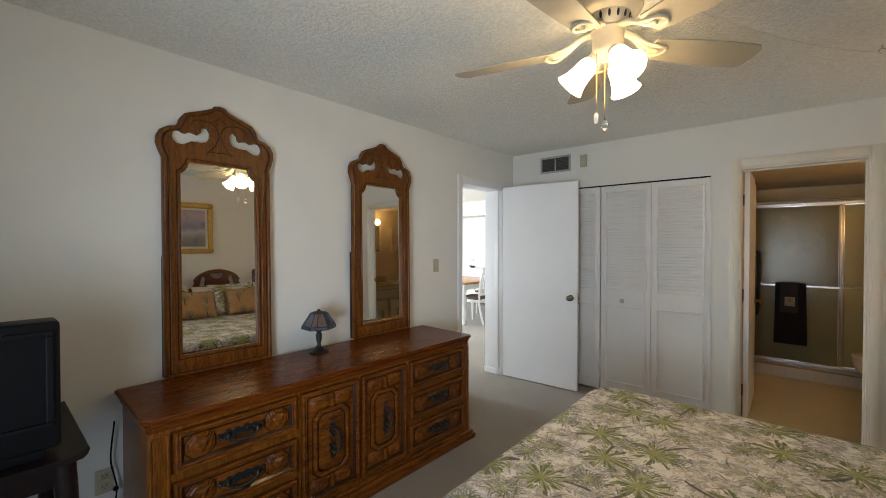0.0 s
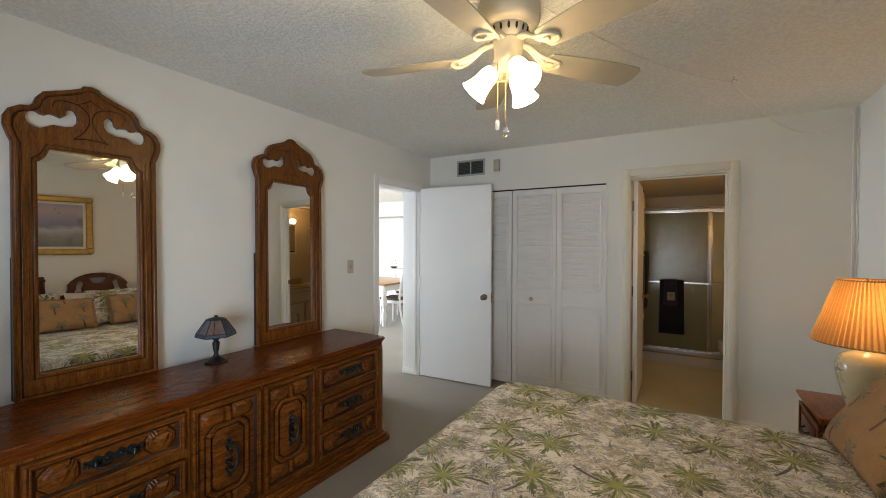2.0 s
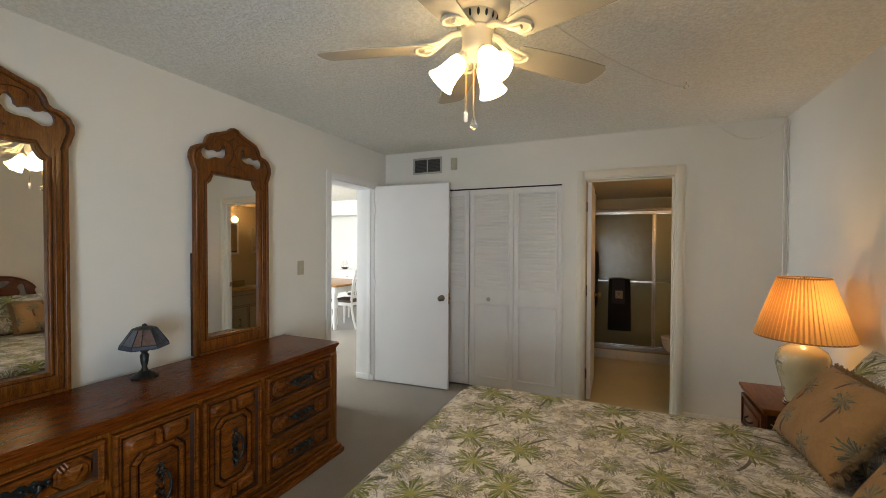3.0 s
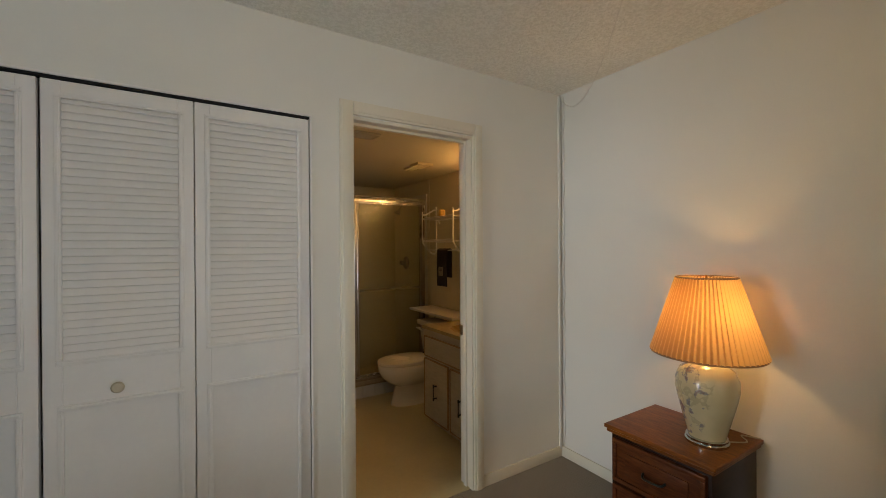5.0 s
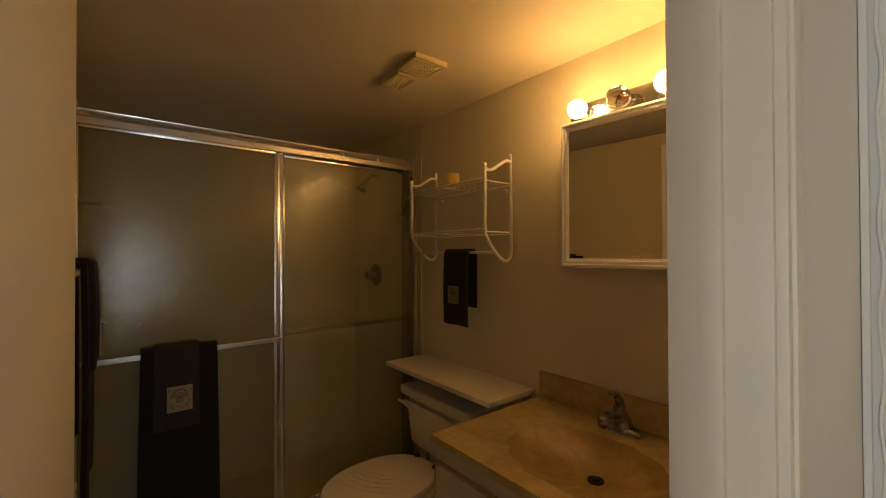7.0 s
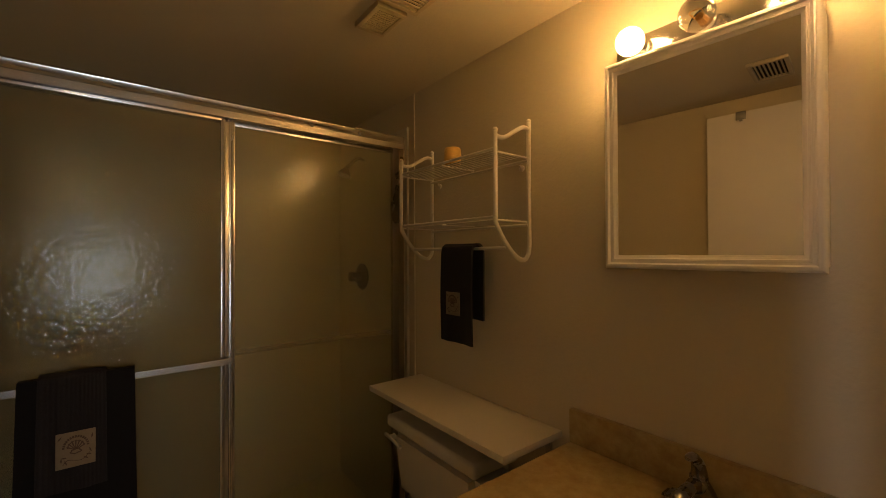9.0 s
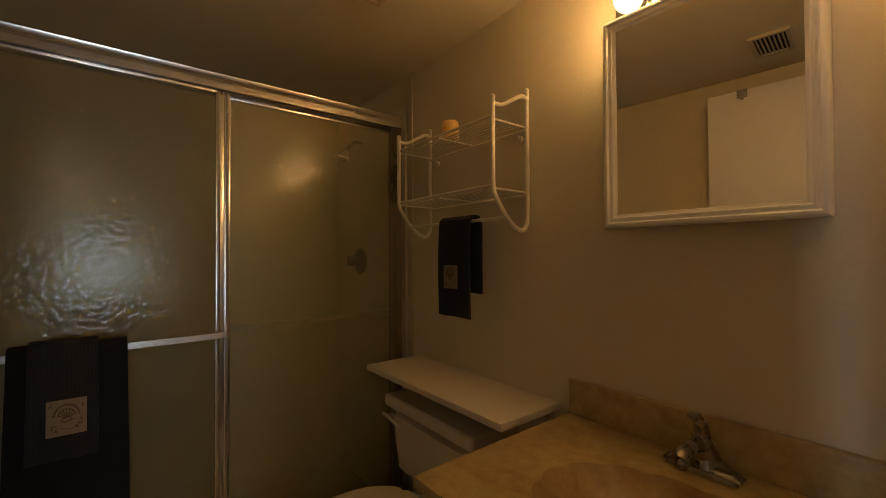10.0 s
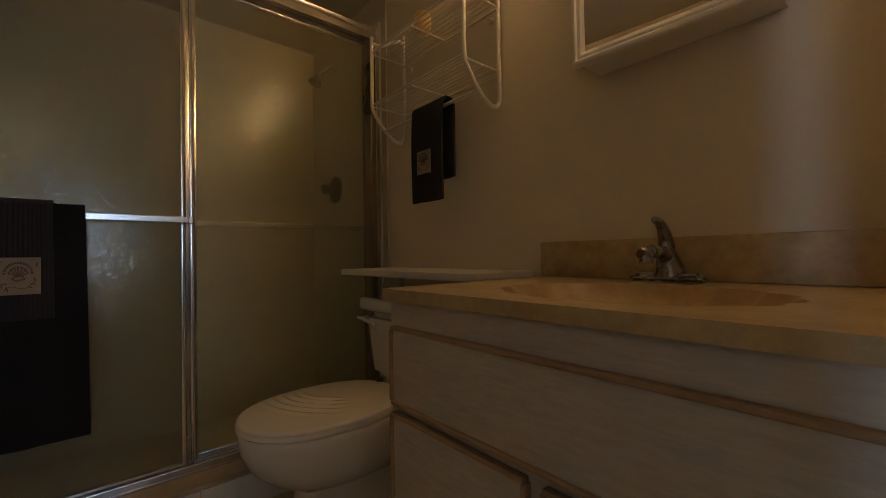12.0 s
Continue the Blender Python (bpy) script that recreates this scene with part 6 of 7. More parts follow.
def patch(parent, x, y, z, w, h):
    """A cream patch with a brown medallion of plain shapes, facing -y."""
    bm = bm_of()
    soft_box(bm, x - w / 2, x + w / 2, y - 0.003, y, z - h / 2, z + h / 2, 0.001)
    p = part("patch", bm, M_PATCH, parent, "cream patch with a brown medallion")
    bm = bm_of()
    rng = random.Random(int(abs(x) * 1000))
    yy = y - 0.0035

    def blob(cx, cz, rx, rz, wob, rad, turns=1.0):
        ph = rng.random() * 6
        tube(bm, [(x + w * (cx + rx * (1 + wob * math.sin(5 * q + ph)) * math.cos(q)), yy, z + h * (cz + rz * (1 + wob * math.sin(4 * q + ph)) * math.sin(q))) for q in (math.tau * turns * k / 26 for k in range(27))], rad, 5)

    # a beaded fan with rays, and leaf sprigs in the corners
    fan = [(math.cos(q), math.sin(q)) for q in (math.pi * (0.02 + 0.96 * k / 14) for k in range(15))]
    for u, v in fan:
        tube(bm, [(x + w * 0.28 * u, yy, z + h * (0.06 + 0.27 * v)), (x + w * 0.34 * u, yy, z + h * (0.06 + 0.33 * v))], [0.0026, 0.0022], 5)
    for u, v in fan[1::2]:
        tube(bm, [(x + w * 0.03 * u, yy, z + h * (-0.02 + 0.03 * v)), (x + w * 0.24 * u, yy, z + h * (0.04 + 0.22 * v))], [0.0010, 0.0019], 5)
    tube(bm, [(x + w * 0.21 * u, yy, z + h * (0.04 + 0.20 * v)) for u, v in fan], 0.0012, 5)
    blob(0.0, -0.06, 0.13, 0.06, 0.2, 0.0016)
    for sx, sz in ((-0.36, -0.26), (-0.25, -0.34), (-0.30, -0.20), (0.33, -0.22), (0.37, -0.10), (0.26, -0.30), (-0.40, 0.36), (0.41, 0.30)):
        q = rng.random() * 3.1
        tube(bm, [(x + w * (sx - 0.07 * math.cos(q)), yy, z + h * (sz - 0.07 * math.sin(q))), (x + w * sx, yy, z + h * sz), (x + w * (sx + 0.07 * math.cos(q)), yy, z + h * (sz + 0.07 * math.sin(q)))], [0.0005, 0.0021, 0.0005], 5)
    tube(bm, curve_points([(x - w * 0.32, yy, z - h * 0.40), (x - w * 0.2, yy, z - h * 0.28), (x + w * 0.14, yy, z - h * 0.34), (x + w * 0.36, yy, z - h * 0.16)], 4), 0.0008, 5)
    part("embroidery", bm, M_THREAD, p)


tw = thing("bath_towel", pose(0, 5.862, 0), "black bath towel folded over the shower door bar", "towel")
bm = bm_of()
drape(bm, 2.258, 2.515, 0.012, -0.016, 0.014, 1.012, 0.36, 0.55, 0.010, 1)
part("cloth", bm, M_TOWELBLACK, tw, smooth=70)
tw = thing("hand_towel", pose(0, 5.862, 0), "charcoal hand towel with a cream patch over the black towel", "towel")
bm = bm_of()
drape(bm, 2.304, 2.450, 0.004, -0.030, 0.030, 1.026, 0.704, 0.80, 0.006, 2, 15)
part("cloth", bm, M_TOWELGREY, tw, smooth=70)
patch(tw, 2.382, -0.043, 0.822, 0.084, 0.098)

# west wall towel bar
tb = thing("towel_bar", pose(BXW, 5.42, 1.33), "cream towel bar on the bathroom wall", "towel bar")
bm = bm_of()
tube(bm, [(0.075, -0.33, 0), (0.075, 0.33, 0)], 0.010, 10)
part("rod", bm, M_WHITEWIRE, tb, smooth=50)
for s in (-1, 1):
    bm = bm_of()
    soft_box(bm, 0.0005, 0.022, s * 0.33 - 0.03, s * 0.33 + 0.03, -0.03, 0.03, 0.006, 2)
    soft_box(bm, 0.02, 0.088, s * 0.33 - 0.014, s * 0.33 + 0.014, -0.016, 0.016, 0.006, 2)
    part("bracket", bm, M_PORC, tb, smooth=40)
for a, b, f, z, mat, lab in ((5.44, 5.71, 0.0, 0.70, M_TOWELBLACK, "black bath towel folded over the wall bar"), (5.50, 5.66, 0.014, 1.05, M_TOWELGREY, "charcoal hand towel over the black towel on the wall bar")):
    tw = thing("wall_towel", pose(BXW + 0.075, 0, 0, 0, 0, 90), lab, "towel", "towels on the wall bar")
    bm = bm_of()
    drape(bm, a, b, 0.012, -0.011 - f, 0.010 + f * 0.8, 1.346 + f, z, z + 0.12, 0.013, 5)
    part("cloth", bm, mat, tw, smooth=70)
    if f:
        patch(tw, 5.58, -0.049, 1.13, 0.075, 0.105)

# ---------------------------------------------------------------- toilet
TY = 5.50
wc = thing("toilet", pose(3.0, TY, 0.004), "almond two-piece toilet with a shell-embossed lid", "toilet")


def oval_rings(bm, rings, n=40, closed_top=True):
    """Stacked egg-shaped rings: (centre x, half length front, half length back, half width, z)."""
    made = []
    for cx, fr, bk, wd, z in rings:
        ring = []
        for k in range(n):
            a = math.tau * k / n
            c, s = math.cos(a), math.sin(a)
            ring.append(bm.verts.new((cx + (-fr if c < 0 else bk) * abs(c) ** 0.9, wd * math.copysign(abs(s) ** 0.92, s), z)))
        made.append(ring)
    for a, b in zip(made, made[1:]):
        for k in range(n):
            bm.faces.new((a[k], a[(k + 1) % n], b[(k + 1) % n], b[k]))
    bm.faces.new(made[0][::-1])
    if closed_top:
        bm.faces.new(made[-1])
    return made


bm = bm_of()
oval_rings(bm, [(0.17, 0.225, 0.25, 0.112, 0.0), (0.17, 0.220, 0.25, 0.108, 0.018), (0.17, 0.180, 0.25, 0.084, 0.165), (0.155, 0.185, 0.26, 0.098, 0.180), (0.13, 0.222, 0.28, 0.142, 0.215), (0.11, 0.250, 0.28, 0.172, 0.262), (0.10, 0.264, 0.28, 0.185, 0.315), (0.10, 0.267, 0.28, 0.188, 0.350), (0.10, 0.266, 0.28, 0.187, 0.365), (0.10, 0.260, 0.28, 0.183, 0.370)])
part("bowl", bm, M_PORC, wc, smooth=60)
bm = bm_of()
oval_rings(bm, [(0.10, 0.268, 0.24, 0.186, 0.371), (0.10, 0.274, 0.245, 0.190, 0.377), (0.10, 0.272, 0.245, 0.189, 0.387), (0.10, 0.262, 0.24, 0.182, 0.390)])
part("seat", bm, M_PORC, wc, smooth=40)
bm = bm_of()
n, rr = 80, 44
cx, fr, bk, wd = 0.10, 0.270, 0.24, 0.187
prev = None
low = [bm.verts.new((cx + (-fr if math.cos(math.tau * k / n) < 0 else bk) * abs(math.cos(math.tau * k / n)) ** 0.9, wd * math.copysign(abs(math.sin(math.tau * k / n)) ** 0.92, math.sin(math.tau * k / n)), 0.391)) for k in range(n)]
prev = low
for q in range(rr + 1):
    f = 1 - q / rr
    ring = []
    for k in range(n):
        a = math.tau * k / n
        c, s = math.cos(a), math.sin(a)
        x = cx + (-fr if c < 0 else bk) * abs(c) ** 0.9 * f
        y = wd * math.copysign(abs(s) ** 0.92, s) * f
        d, th = math.hypot(x - 0.20, y - 0.10), math.atan2(y - 0.10, 0.20 - x)
        ridge = ((d - 0.13) / 0.030) % 1
        saw = ridge / 0.75 if ridge < 0.75 else (1 - ridge) / 0.25
        fade = min(1, max(0, (d - 0.13) / 0.03)) * min(1, max(0, (0.285 - d) / 0.03)) * min(1, max(0, (0.75 - abs(th + 0.45)) / 0.35))
        shell = 0.0085 * (saw - 0.4) * fade * min(1, (1 - f) * 7)
        ring.append(bm.verts.new((x, y, 0.399 + 0.012 * (1 - f * f) + shell - (0.004 if q == 0 else 0))))
    for k in range(n):
        bm.faces.new((prev[k], prev[(k + 1) % n], ring[(k + 1) % n], ring[k]))
    prev = ring
bm.faces.new(low[::-1])
bmesh.ops.remove_doubles(bm, verts=bm.verts[:], dist=0.0005)
part("lid", bm, M_PORC, wc, "closed lid with embossed shell lines", 60)
bm = bm_of()
t = bmesh.new()
box(t, 0.37, 0.565, -0.255, 0.262, 0.37, 0.64)
for v in t.verts:
    if v.co.z < 0.5:
        v.co.y *= 0.9
        v.co.x += 0.02 if v.co.x < 0.45 else 0
bmesh.ops.bevel(t, geom=t.edges[:], offset=0.03, segments=4, affect="EDGES")
merge(bm, t)
part("tank", bm, M_PORC, wc, smooth=50)
bm = bm_of()
soft_box(bm, 0.355, 0.570, -0.268, 0.275, 0.638, 0.690, 0.016, 3)
part("tank_lid", bm, M_PORC, wc, smooth=50)
bm = bm_of()
tube(bm, [(0.372, 0.235, 0.605), (0.352, 0.235, 0.605)], 0.012, 10)
tube(bm, curve_points([(0.352, 0.275, 0.606), (0.350, 0.235, 0.605), (0.349, 0.18, 0.598), (0.349, 0.15, 0.594)], 4), 0.007, 8)
part("lever", bm, M_WHITEWIRE, wc, "small white flush lever", 50)
M_HINGE = surf("dark hinge", (0.04, 0.03, 0.025), 0.4)
for s in (-0.07, 0.07):
    bm = bm_of()
    lathe(bm, [(0.014, 0.387), (0.014, 0.405), (0.008, 0.413), (0.0005, 0.414)], 12, pose(0.325, s, 0))
    part("hinge", bm, M_HINGE, wc)
bm = bm_of()
tube(bm, curve_points([(0.50, 0.20, 0.40), (0.50, 0.22, 0.28), (0.53, 0.24, 0.18), (0.565, 0.24, 0.16)], 5), 0.007, 8)
part("supply_pipe", bm, M_CHROME, wc, smooth=50)

shelf = thing("wall_shelf", pose(3.44, 5.445, 0.786), "white laminate shelf board over the toilet tank", "shelf")
bm = bm_of()
soft_box(bm, -0.135, 0.1335, -0.388, 0.385, 0.0, 0.022, 0.003)
part("board", bm, surf("white laminate", (0.68, 0.64, 0.55), 0.4, 0, 0.05, 4), shelf, smooth=40)
for y in (-0.34, 0.33):
    bm = bm_of()
    soft_box(bm, 0.02, 0.1335, y - 0.01, y + 0.01, -0.012, 0.0, 0.002)
    soft_box(bm, 0.122, 0.1335, y - 0.01, y + 0.01, -0.11, -0.012, 0.002)
    part("bracket", bm, M_PLATE, shelf)

# ---------------------------------------------------------------- vanity
VY0, VY1, VX0, VZ = YN2 + 0.012, 5.006, 3.010, 0.766
van = thing("vanity_cabinet", pose(3.3, 4.6, 0.004), "washed oak vanity cabinet with two doors", "vanity")
vo = Vector((3.3, 4.6, 0.004))
ax, bx, ay, by = VX0 - vo.x, BXE - 0.002 - vo.x, VY0 - vo.y, VY1 - vo.y
for pname, dims in (("face_frame", (ax, ax + 0.018, ay, by, 0.075, VZ - 0.004)),
                    ("side_panel", (ax + 0.017, bx, ay, ay + 0.016, 0.075, VZ - 0.004)),
                    ("side_panel", (ax + 0.017, bx, by - 0.016, by, 0.075, VZ - 0.004)),
                    ("back_panel", (bx - 0.008, bx, ay + 0.016, by - 0.016, 0.075, VZ - 0.004)),
                    ("bottom_panel", (ax + 0.017, bx - 0.008, ay + 0.016, by - 0.016, 0.076, 0.093)),
                    ("plinth", (VX0 + 0.06 - vo.x, BXE - 0.004 - vo.x, VY0 + 0.002 - vo.y, VY1 - 0.002 - vo.y, 0.0, 0.075))):
    bm = bm_of()
    soft_box(bm, *dims, 0.002)
    part(pname, bm, M_VANITY, van, smooth=40)


def front(name, y0, y1, z0, z1, pull):
    bm = bm_of()
    soft_box(bm, VX0 - 0.011 - vo.x, VX0 - 0.0005 - vo.x, y0 - vo.y, y1 - vo.y, z0, z1, 0.003, 2)
    fr = part(name, bm, M_VANITY, van, "pale washed oak front", 40)
    bm = bm_of()
    for b in ((y0 - 0.004, y1 + 0.004, z1 - 0.001, z1 + 0.008), (y0 - 0.004, y1 + 0.004, z0 - 0.008, z0 + 0.001), (y0 - 0.008, y0 + 0.001, z0, z1), (y1 - 0.001, y1 + 0.008, z0, z1)):
        soft_box(bm, VX0 - 0.016 - vo.x, VX0 - 0.0005 - vo.x, b[0] - vo.y, b[1] - vo.y, b[2], b[3], 0.003)
    part("edge", bm, M_VEDGE, fr, "honey oak edge strip")
    if pull:
        bm = bm_of()
        yy, zz = pull[0] - vo.y, pull[1]
        xr = VX0 - 0.044 - vo.x
        tube(bm, [(xr, yy, zz - 0.062), (xr, yy, zz - 0.058), (xr, yy, zz - 0.042), (xr, yy, zz - 0.030), (xr, yy, zz + 0.030), (xr, yy, zz + 0.042), (xr, yy, zz + 0.058), (xr, yy, zz + 0.062)], [0.003, 0.0055, 0.0055, 0.004, 0.004, 0.0055, 0.0055, 0.003], 8)
        for s in (-1, 1):
            tube(bm, [(VX0 - 0.019 - vo.x, yy, zz + s * 0.045), (VX0 - 0.024 - vo.x, yy, zz + s * 0.045), (xr, yy, zz + s * 0.045)], [0.009, 0.005, 0.005], 8)
        part("pull", bm, M_BRONZE, fr, "dark straight bar pull", 60)


front("drawer_front", 4.24, 4.985, 0.560, 0.705, None)
front("door", 4.655, 4.985, 0.085, 0.530, (4.80, 0.315))
front("door", 4.25, 4.615, 0.085, 0.530, (4.47, 0.305))

top = thing("washbasin_counter", pose(3.24, 4.615, VZ + 0.002), "beige cultured marble counter with a shell basin", "counter")
bm = bm_of()
NB = 112


def rim(k, f=1.0):
    a = math.tau * k / NB
    sc = 1 + 0.045 * (abs(math.sin(a * 7)) - 0.5) * max(0.0, f * 2 - 1)
    return 0.178 * math.cos(a) * f * sc, 0.236 * math.sin(a) * f * sc


TX0, TX1, TY0, TY1, TH = 2.996 - 3.24, BXE - 0.001 - 3.24, YN2 + 0.004 - 4.615, 5.018 - 4.615, 0.024
outline = [(TX0, TY0), (TX1, TY0), (TX1, TY1), (TX0, TY1)]
prism(bm, outline, TH, [[rim(k) for k in range(NB)]])
for v in bm.verts:
    v.co = Vector((v.co.x, v.co.z, v.co.y))
part("slab", bm, M_MARBLE, top, smooth=30)
bm = bm_of()
prev = None
for q in range(13):
    f = 1 - q / 13
    depth = TH - 0.074 * (1 - f ** 2.6) - (0.003 if q else 0)
    ring = []
    for k in range(NB):
        x, y = rim(k, f if q else 1.0)
        a = math.tau * k / NB
        flute = -0.0035 * abs(math.sin(a * 7)) * max(0.0, -math.cos(a)) * (4 * f * (1 - f)) if q else 0
        ring.append(bm.verts.new((x + 0.045 * (1 - f), y, depth + flute)))
    if prev:
        for k in range(NB):
            bm.faces.new((prev[k], prev[(k + 1) % NB], ring[(k + 1) % NB], ring[k]))
    prev = ring
bm.faces.new(prev)
part("basin", bm, M_BASIN, top, "fluted shell basin", 60)
bm = bm_of()
soft_box(bm, TX1 - 0.022, TX1, TY0, TY1, TH + 0.0005, 0.126, 0.004, 2)
part("backsplash", bm, M_MARBLE, top, smooth=40)
bm = bm_of()
lathe(bm, [(0.024, 0.0), (0.024, 0.004), (0.018, 0.006), (0.012, 0.002), (0.010, 0.010), (0.0005, 0.011)], 20, pose(0.05, -0.008, -0.0535))
part("drain", bm, M_BRONZE, top, "dark drain", 40)

fa = thing("faucet", pose(3.495, 4.642, VZ + 0.027), "chrome single-lever faucet on the vanity top", "faucet")
bm = bm_of()
t = bmesh.new()
box(t, -0.027, 0.027, -0.078, 0.078, 0, 0.02)
for v in t.verts:
    if v.co.z > 0.01:
        v.co.x *= 0.75
        v.co.y *= 0.9
bmesh.ops.bevel(t, geom=t.edges[:], offset=0.008, segments=3, affect="EDGES")
merge(bm, t)
part("base_plate", bm, M_DULLCHROME, fa, smooth=50)
bm = bm_of()
tube(bm, curve_points([(0.012, -0.004, 0.012), (0.010, -0.002, 0.034), (0.002, 0, 0.058), (-0.004, 0, 0.078)], 5), [0.034 - 0.0155 * min(i / 12, 1) for i in range(16)], 16)
tube(bm, curve_points([(0.0, 0, 0.055), (-0.03, 0.0, 0.064), (-0.075, 0.0, 0.069), (-0.104, 0.0, 0.066), (-0.114, 0.0, 0.060)], 5), [0.017] * 6 + [0.0135] * 8 + [0.0150] * 7, 14)
lathe(bm, [(0.0125, 0.0), (0.0135, 0.004), (0.0135, 0.016), (0.010, 0.022), (0.0005, 0.023)], 18, pose(-0.104, 0, 0.040))
part("spout", bm, M_DULLCHROME, fa, smooth=50)
bm = bm_of()
tube(bm, curve_points([(0.0, 0, 0.072), (-0.002, 0, 0.092), (-0.012, 0, 0.112), (-0.034, 0, 0.130), (-0.062, 0, 0.136)], 5), [0.0175, 0.0175, 0.017, 0.0165, 0.016, 0.0155, 0.015, 0.0145, 0.014, 0.0135, 0.013, 0.012, 0.0115, 0.011, 0.0105, 0.010, 0.0095, 0.009, 0.0085, 0.008, 0.006], 12)
part("lever", bm, M_DULLCHROME, fa, smooth=50)

ph = thing("paper_holder", pose(3.10, VY1, 0.62), "dark paper holder on the side of the vanity", "paper holder")
bm = bm_of()
soft_box(bm, -0.04, 0.10, 0.0005, 0.012, -0.025, 0.025, 0.003)
soft_box(bm, -0.045, -0.035, 0.01, 0.06, -0.022, 0.022, 0.003)
part("bracket", bm, surf("dark grey metal", (0.06, 0.06, 0.06), 0.4, 0.6), ph)

# ---------------------------------------------------------------- medicine cabinet and vanity light
CY0, CY1, CZ0, CZ1, CX = 4.425, 4.84, 1.328, 1.845, 3.465
mc = thing("medicine_cabinet", pose(CX, (CY0 + CY1) / 2, CZ0), "white medicine cabinet with a mirrored door", "cabinet")
hw, hh = (CY1 - CY0) / 2, CZ1 - CZ0
bm = bm_of()
soft_box(bm, 0.016, BXE - 0.001 - CX, -hw + 0.01, hw - 0.01, 0.008, hh - 0.008, 0.003)
part("body", bm, M_DOOR, mc, smooth=40)
bm = bm_of()
mitred(bm, -hw, hw, 0, hh, [(0.0, 0.0185), (0.0, 0.006), (0.002, 0.001), (0.006, -0.003), (0.011, -0.004), (0.014, -0.001), (0.0145, 0.001), (0.019, 0.001), (0.020, -0.001), (0.024, -0.001), (0.026, 0.002), (0.031, 0.003), (0.034, 0.008), (0.034, 0.0185)])
door = part("door_frame", bm, M_DOOR, mc, "moulded white frame", 50)
door.rotation_euler.z = 0.054
bm = bm_of()
box(bm, 0.006, 0.010, -hw + 0.030, hw - 0.030, 0.030, hh - 0.030)
part("mirror_glass", bm, M_MIRROR, door, "mirror glass")

vl = thing("vanity_light", pose(BXE, 4.632, 1.893), "chrome bar light with three globe bulbs, the middle one dark", "wall light")
bm = bm_of()
soft_box(bm, -0.045, -0.0005, -0.245, 0.215, -0.035, 0.035, 0.008, 2)
part("bar", bm, M_CHROME, vl, "mirror chrome bar", 40)
M_GLOBE = shade_glow("lit globe bulb", (1.0, 0.62, 0.22), 22.0)
for y, lit in ((0.15, True), (0.0, False), (-0.152, True)):
    bm = bm_of()
    lathe(bm, [(0.024, 0), (0.026, 0.012), (0.018, 0.018), (0.016, 0.03), (0.0005, 0.031)], 20, pose(-0.045, y, 0, 0, -90, 0))
    part("socket", bm, M_CHROME, vl, smooth=40)
    bm = bm_of()
    bmesh.ops.create_icosphere(bm, subdivisions=3, radius=0.034 if lit else 0.037, matrix=Matrix.Translation((-0.098, y, 0)))
    if lit:
        part("bulb", bm, M_GLOBE, vl, "lit globe bulb", 60)
    else:
        gl = part("bulb", bm, M_CLEAR, vl, "clear unlit globe bulb", 60)
        gl.visible_shadow = False
        bm = bm_of()
        tube(bm, [(-0.07, y, 0), (-0.088, y, 0)], 0.006, 8)
        tube(bm, curve_points([(-0.088, y - 0.006, 0), (-0.105, y - 0.008, 0.002), (-0.105, y + 0.008, 0.002), (-0.088, y + 0.006, 0)], 4), 0.0012, 5)
        part("filament", bm, M_BRASS, gl)

# ---------------------------------------------------------------- wall rack with its candle and towel
rack = thing("wall_rack", pose(0, 0, 0), "white tubular wall rack with two wire shelves", "rack")
RY0, RY1, RB, RF = 5.175, 5.722, 3.560, 3.400
for y in (RY0, RY1):
    bm = bm_of()
    side = [(RF, y, 1.755), (RF, y, 1.62), (RF, y, 1.48), (RF + 0.012, y, 1.445), (RF + 0.05, y, 1.395), (RF + 0.09, y, 1.358), (RF + 0.125, y, 1.344), (RB - 0.012, y, 1.352), (RB, y, 1.385), (RB, y, 1.5), (RB, y, 1.7), (RB, y, 1.812)]
    tube(bm, curve_points(side, 5), 0.0075, 10)
    tube(bm, curve_points([(RF, y, 1.735), (RF + 0.04, y, 1.737), (RF + 0.09, y, 1.765), (RB - 0.03, y, 1.786), (RB, y, 1.784)], 5), 0.007, 10)
    bmesh.ops.create_icosphere(bm, subdivisions=2, radius=0.0085, matrix=Matrix.Translation((RF, y, 1.755)))
    bmesh.ops.create_icosphere(bm, subdivisions=2, radius=0.0085, matrix=Matrix.Translation((RB, y, 1.812)))
    part("side_tube", bm, M_WHITEWIRE, rack, smooth=60)
WIRE = None
for z in (1.690, 1.473):
    bm = bm_of()
    tube(bm, [(RF + 0.004, RY0, z + 0.008), (RF + 0.004, RY1, z + 0.008)], 0.0052, 8)
    tube(bm, [(RB - 0.004, RY0, z - 0.012), (RB - 0.004, RY1, z - 0.012)], 0.0052, 8)
    for y in (RY0 + 0.004, (RY0 + RY1) / 2, RY1 - 0.004):
        tube(bm, [(RF, y, z - 0.002), (RB, y, z - 0.002)], 0.0032, 6)
    ws = part("shelf", bm, M_WHITEWIRE, rack, smooth=60)
    for k in range(1, 8):
        if WIRE is None:
            bm = bm_of()
            tube(bm, [(0, RY0 + 0.002, 0), (0, RY1 - 0.002, 0)], 0.0026, 6)
            w = part("wire", bm, M_WHITEWIRE, ws, smooth=60)
            WIRE = w.data
        else:
            w = new("wire", WIRE)
            w.parent = ws
        w.location = (RF + (RB - RF) * k / 8, 0, z)
bm = bm_of()
tube(bm, [(RF + 0.062, RY0, 1.383), (RF + 0.062, RY1, 1.383)], 0.006, 8)
part("towel_rod", bm, M_WHITEWIRE, rack, smooth=60)
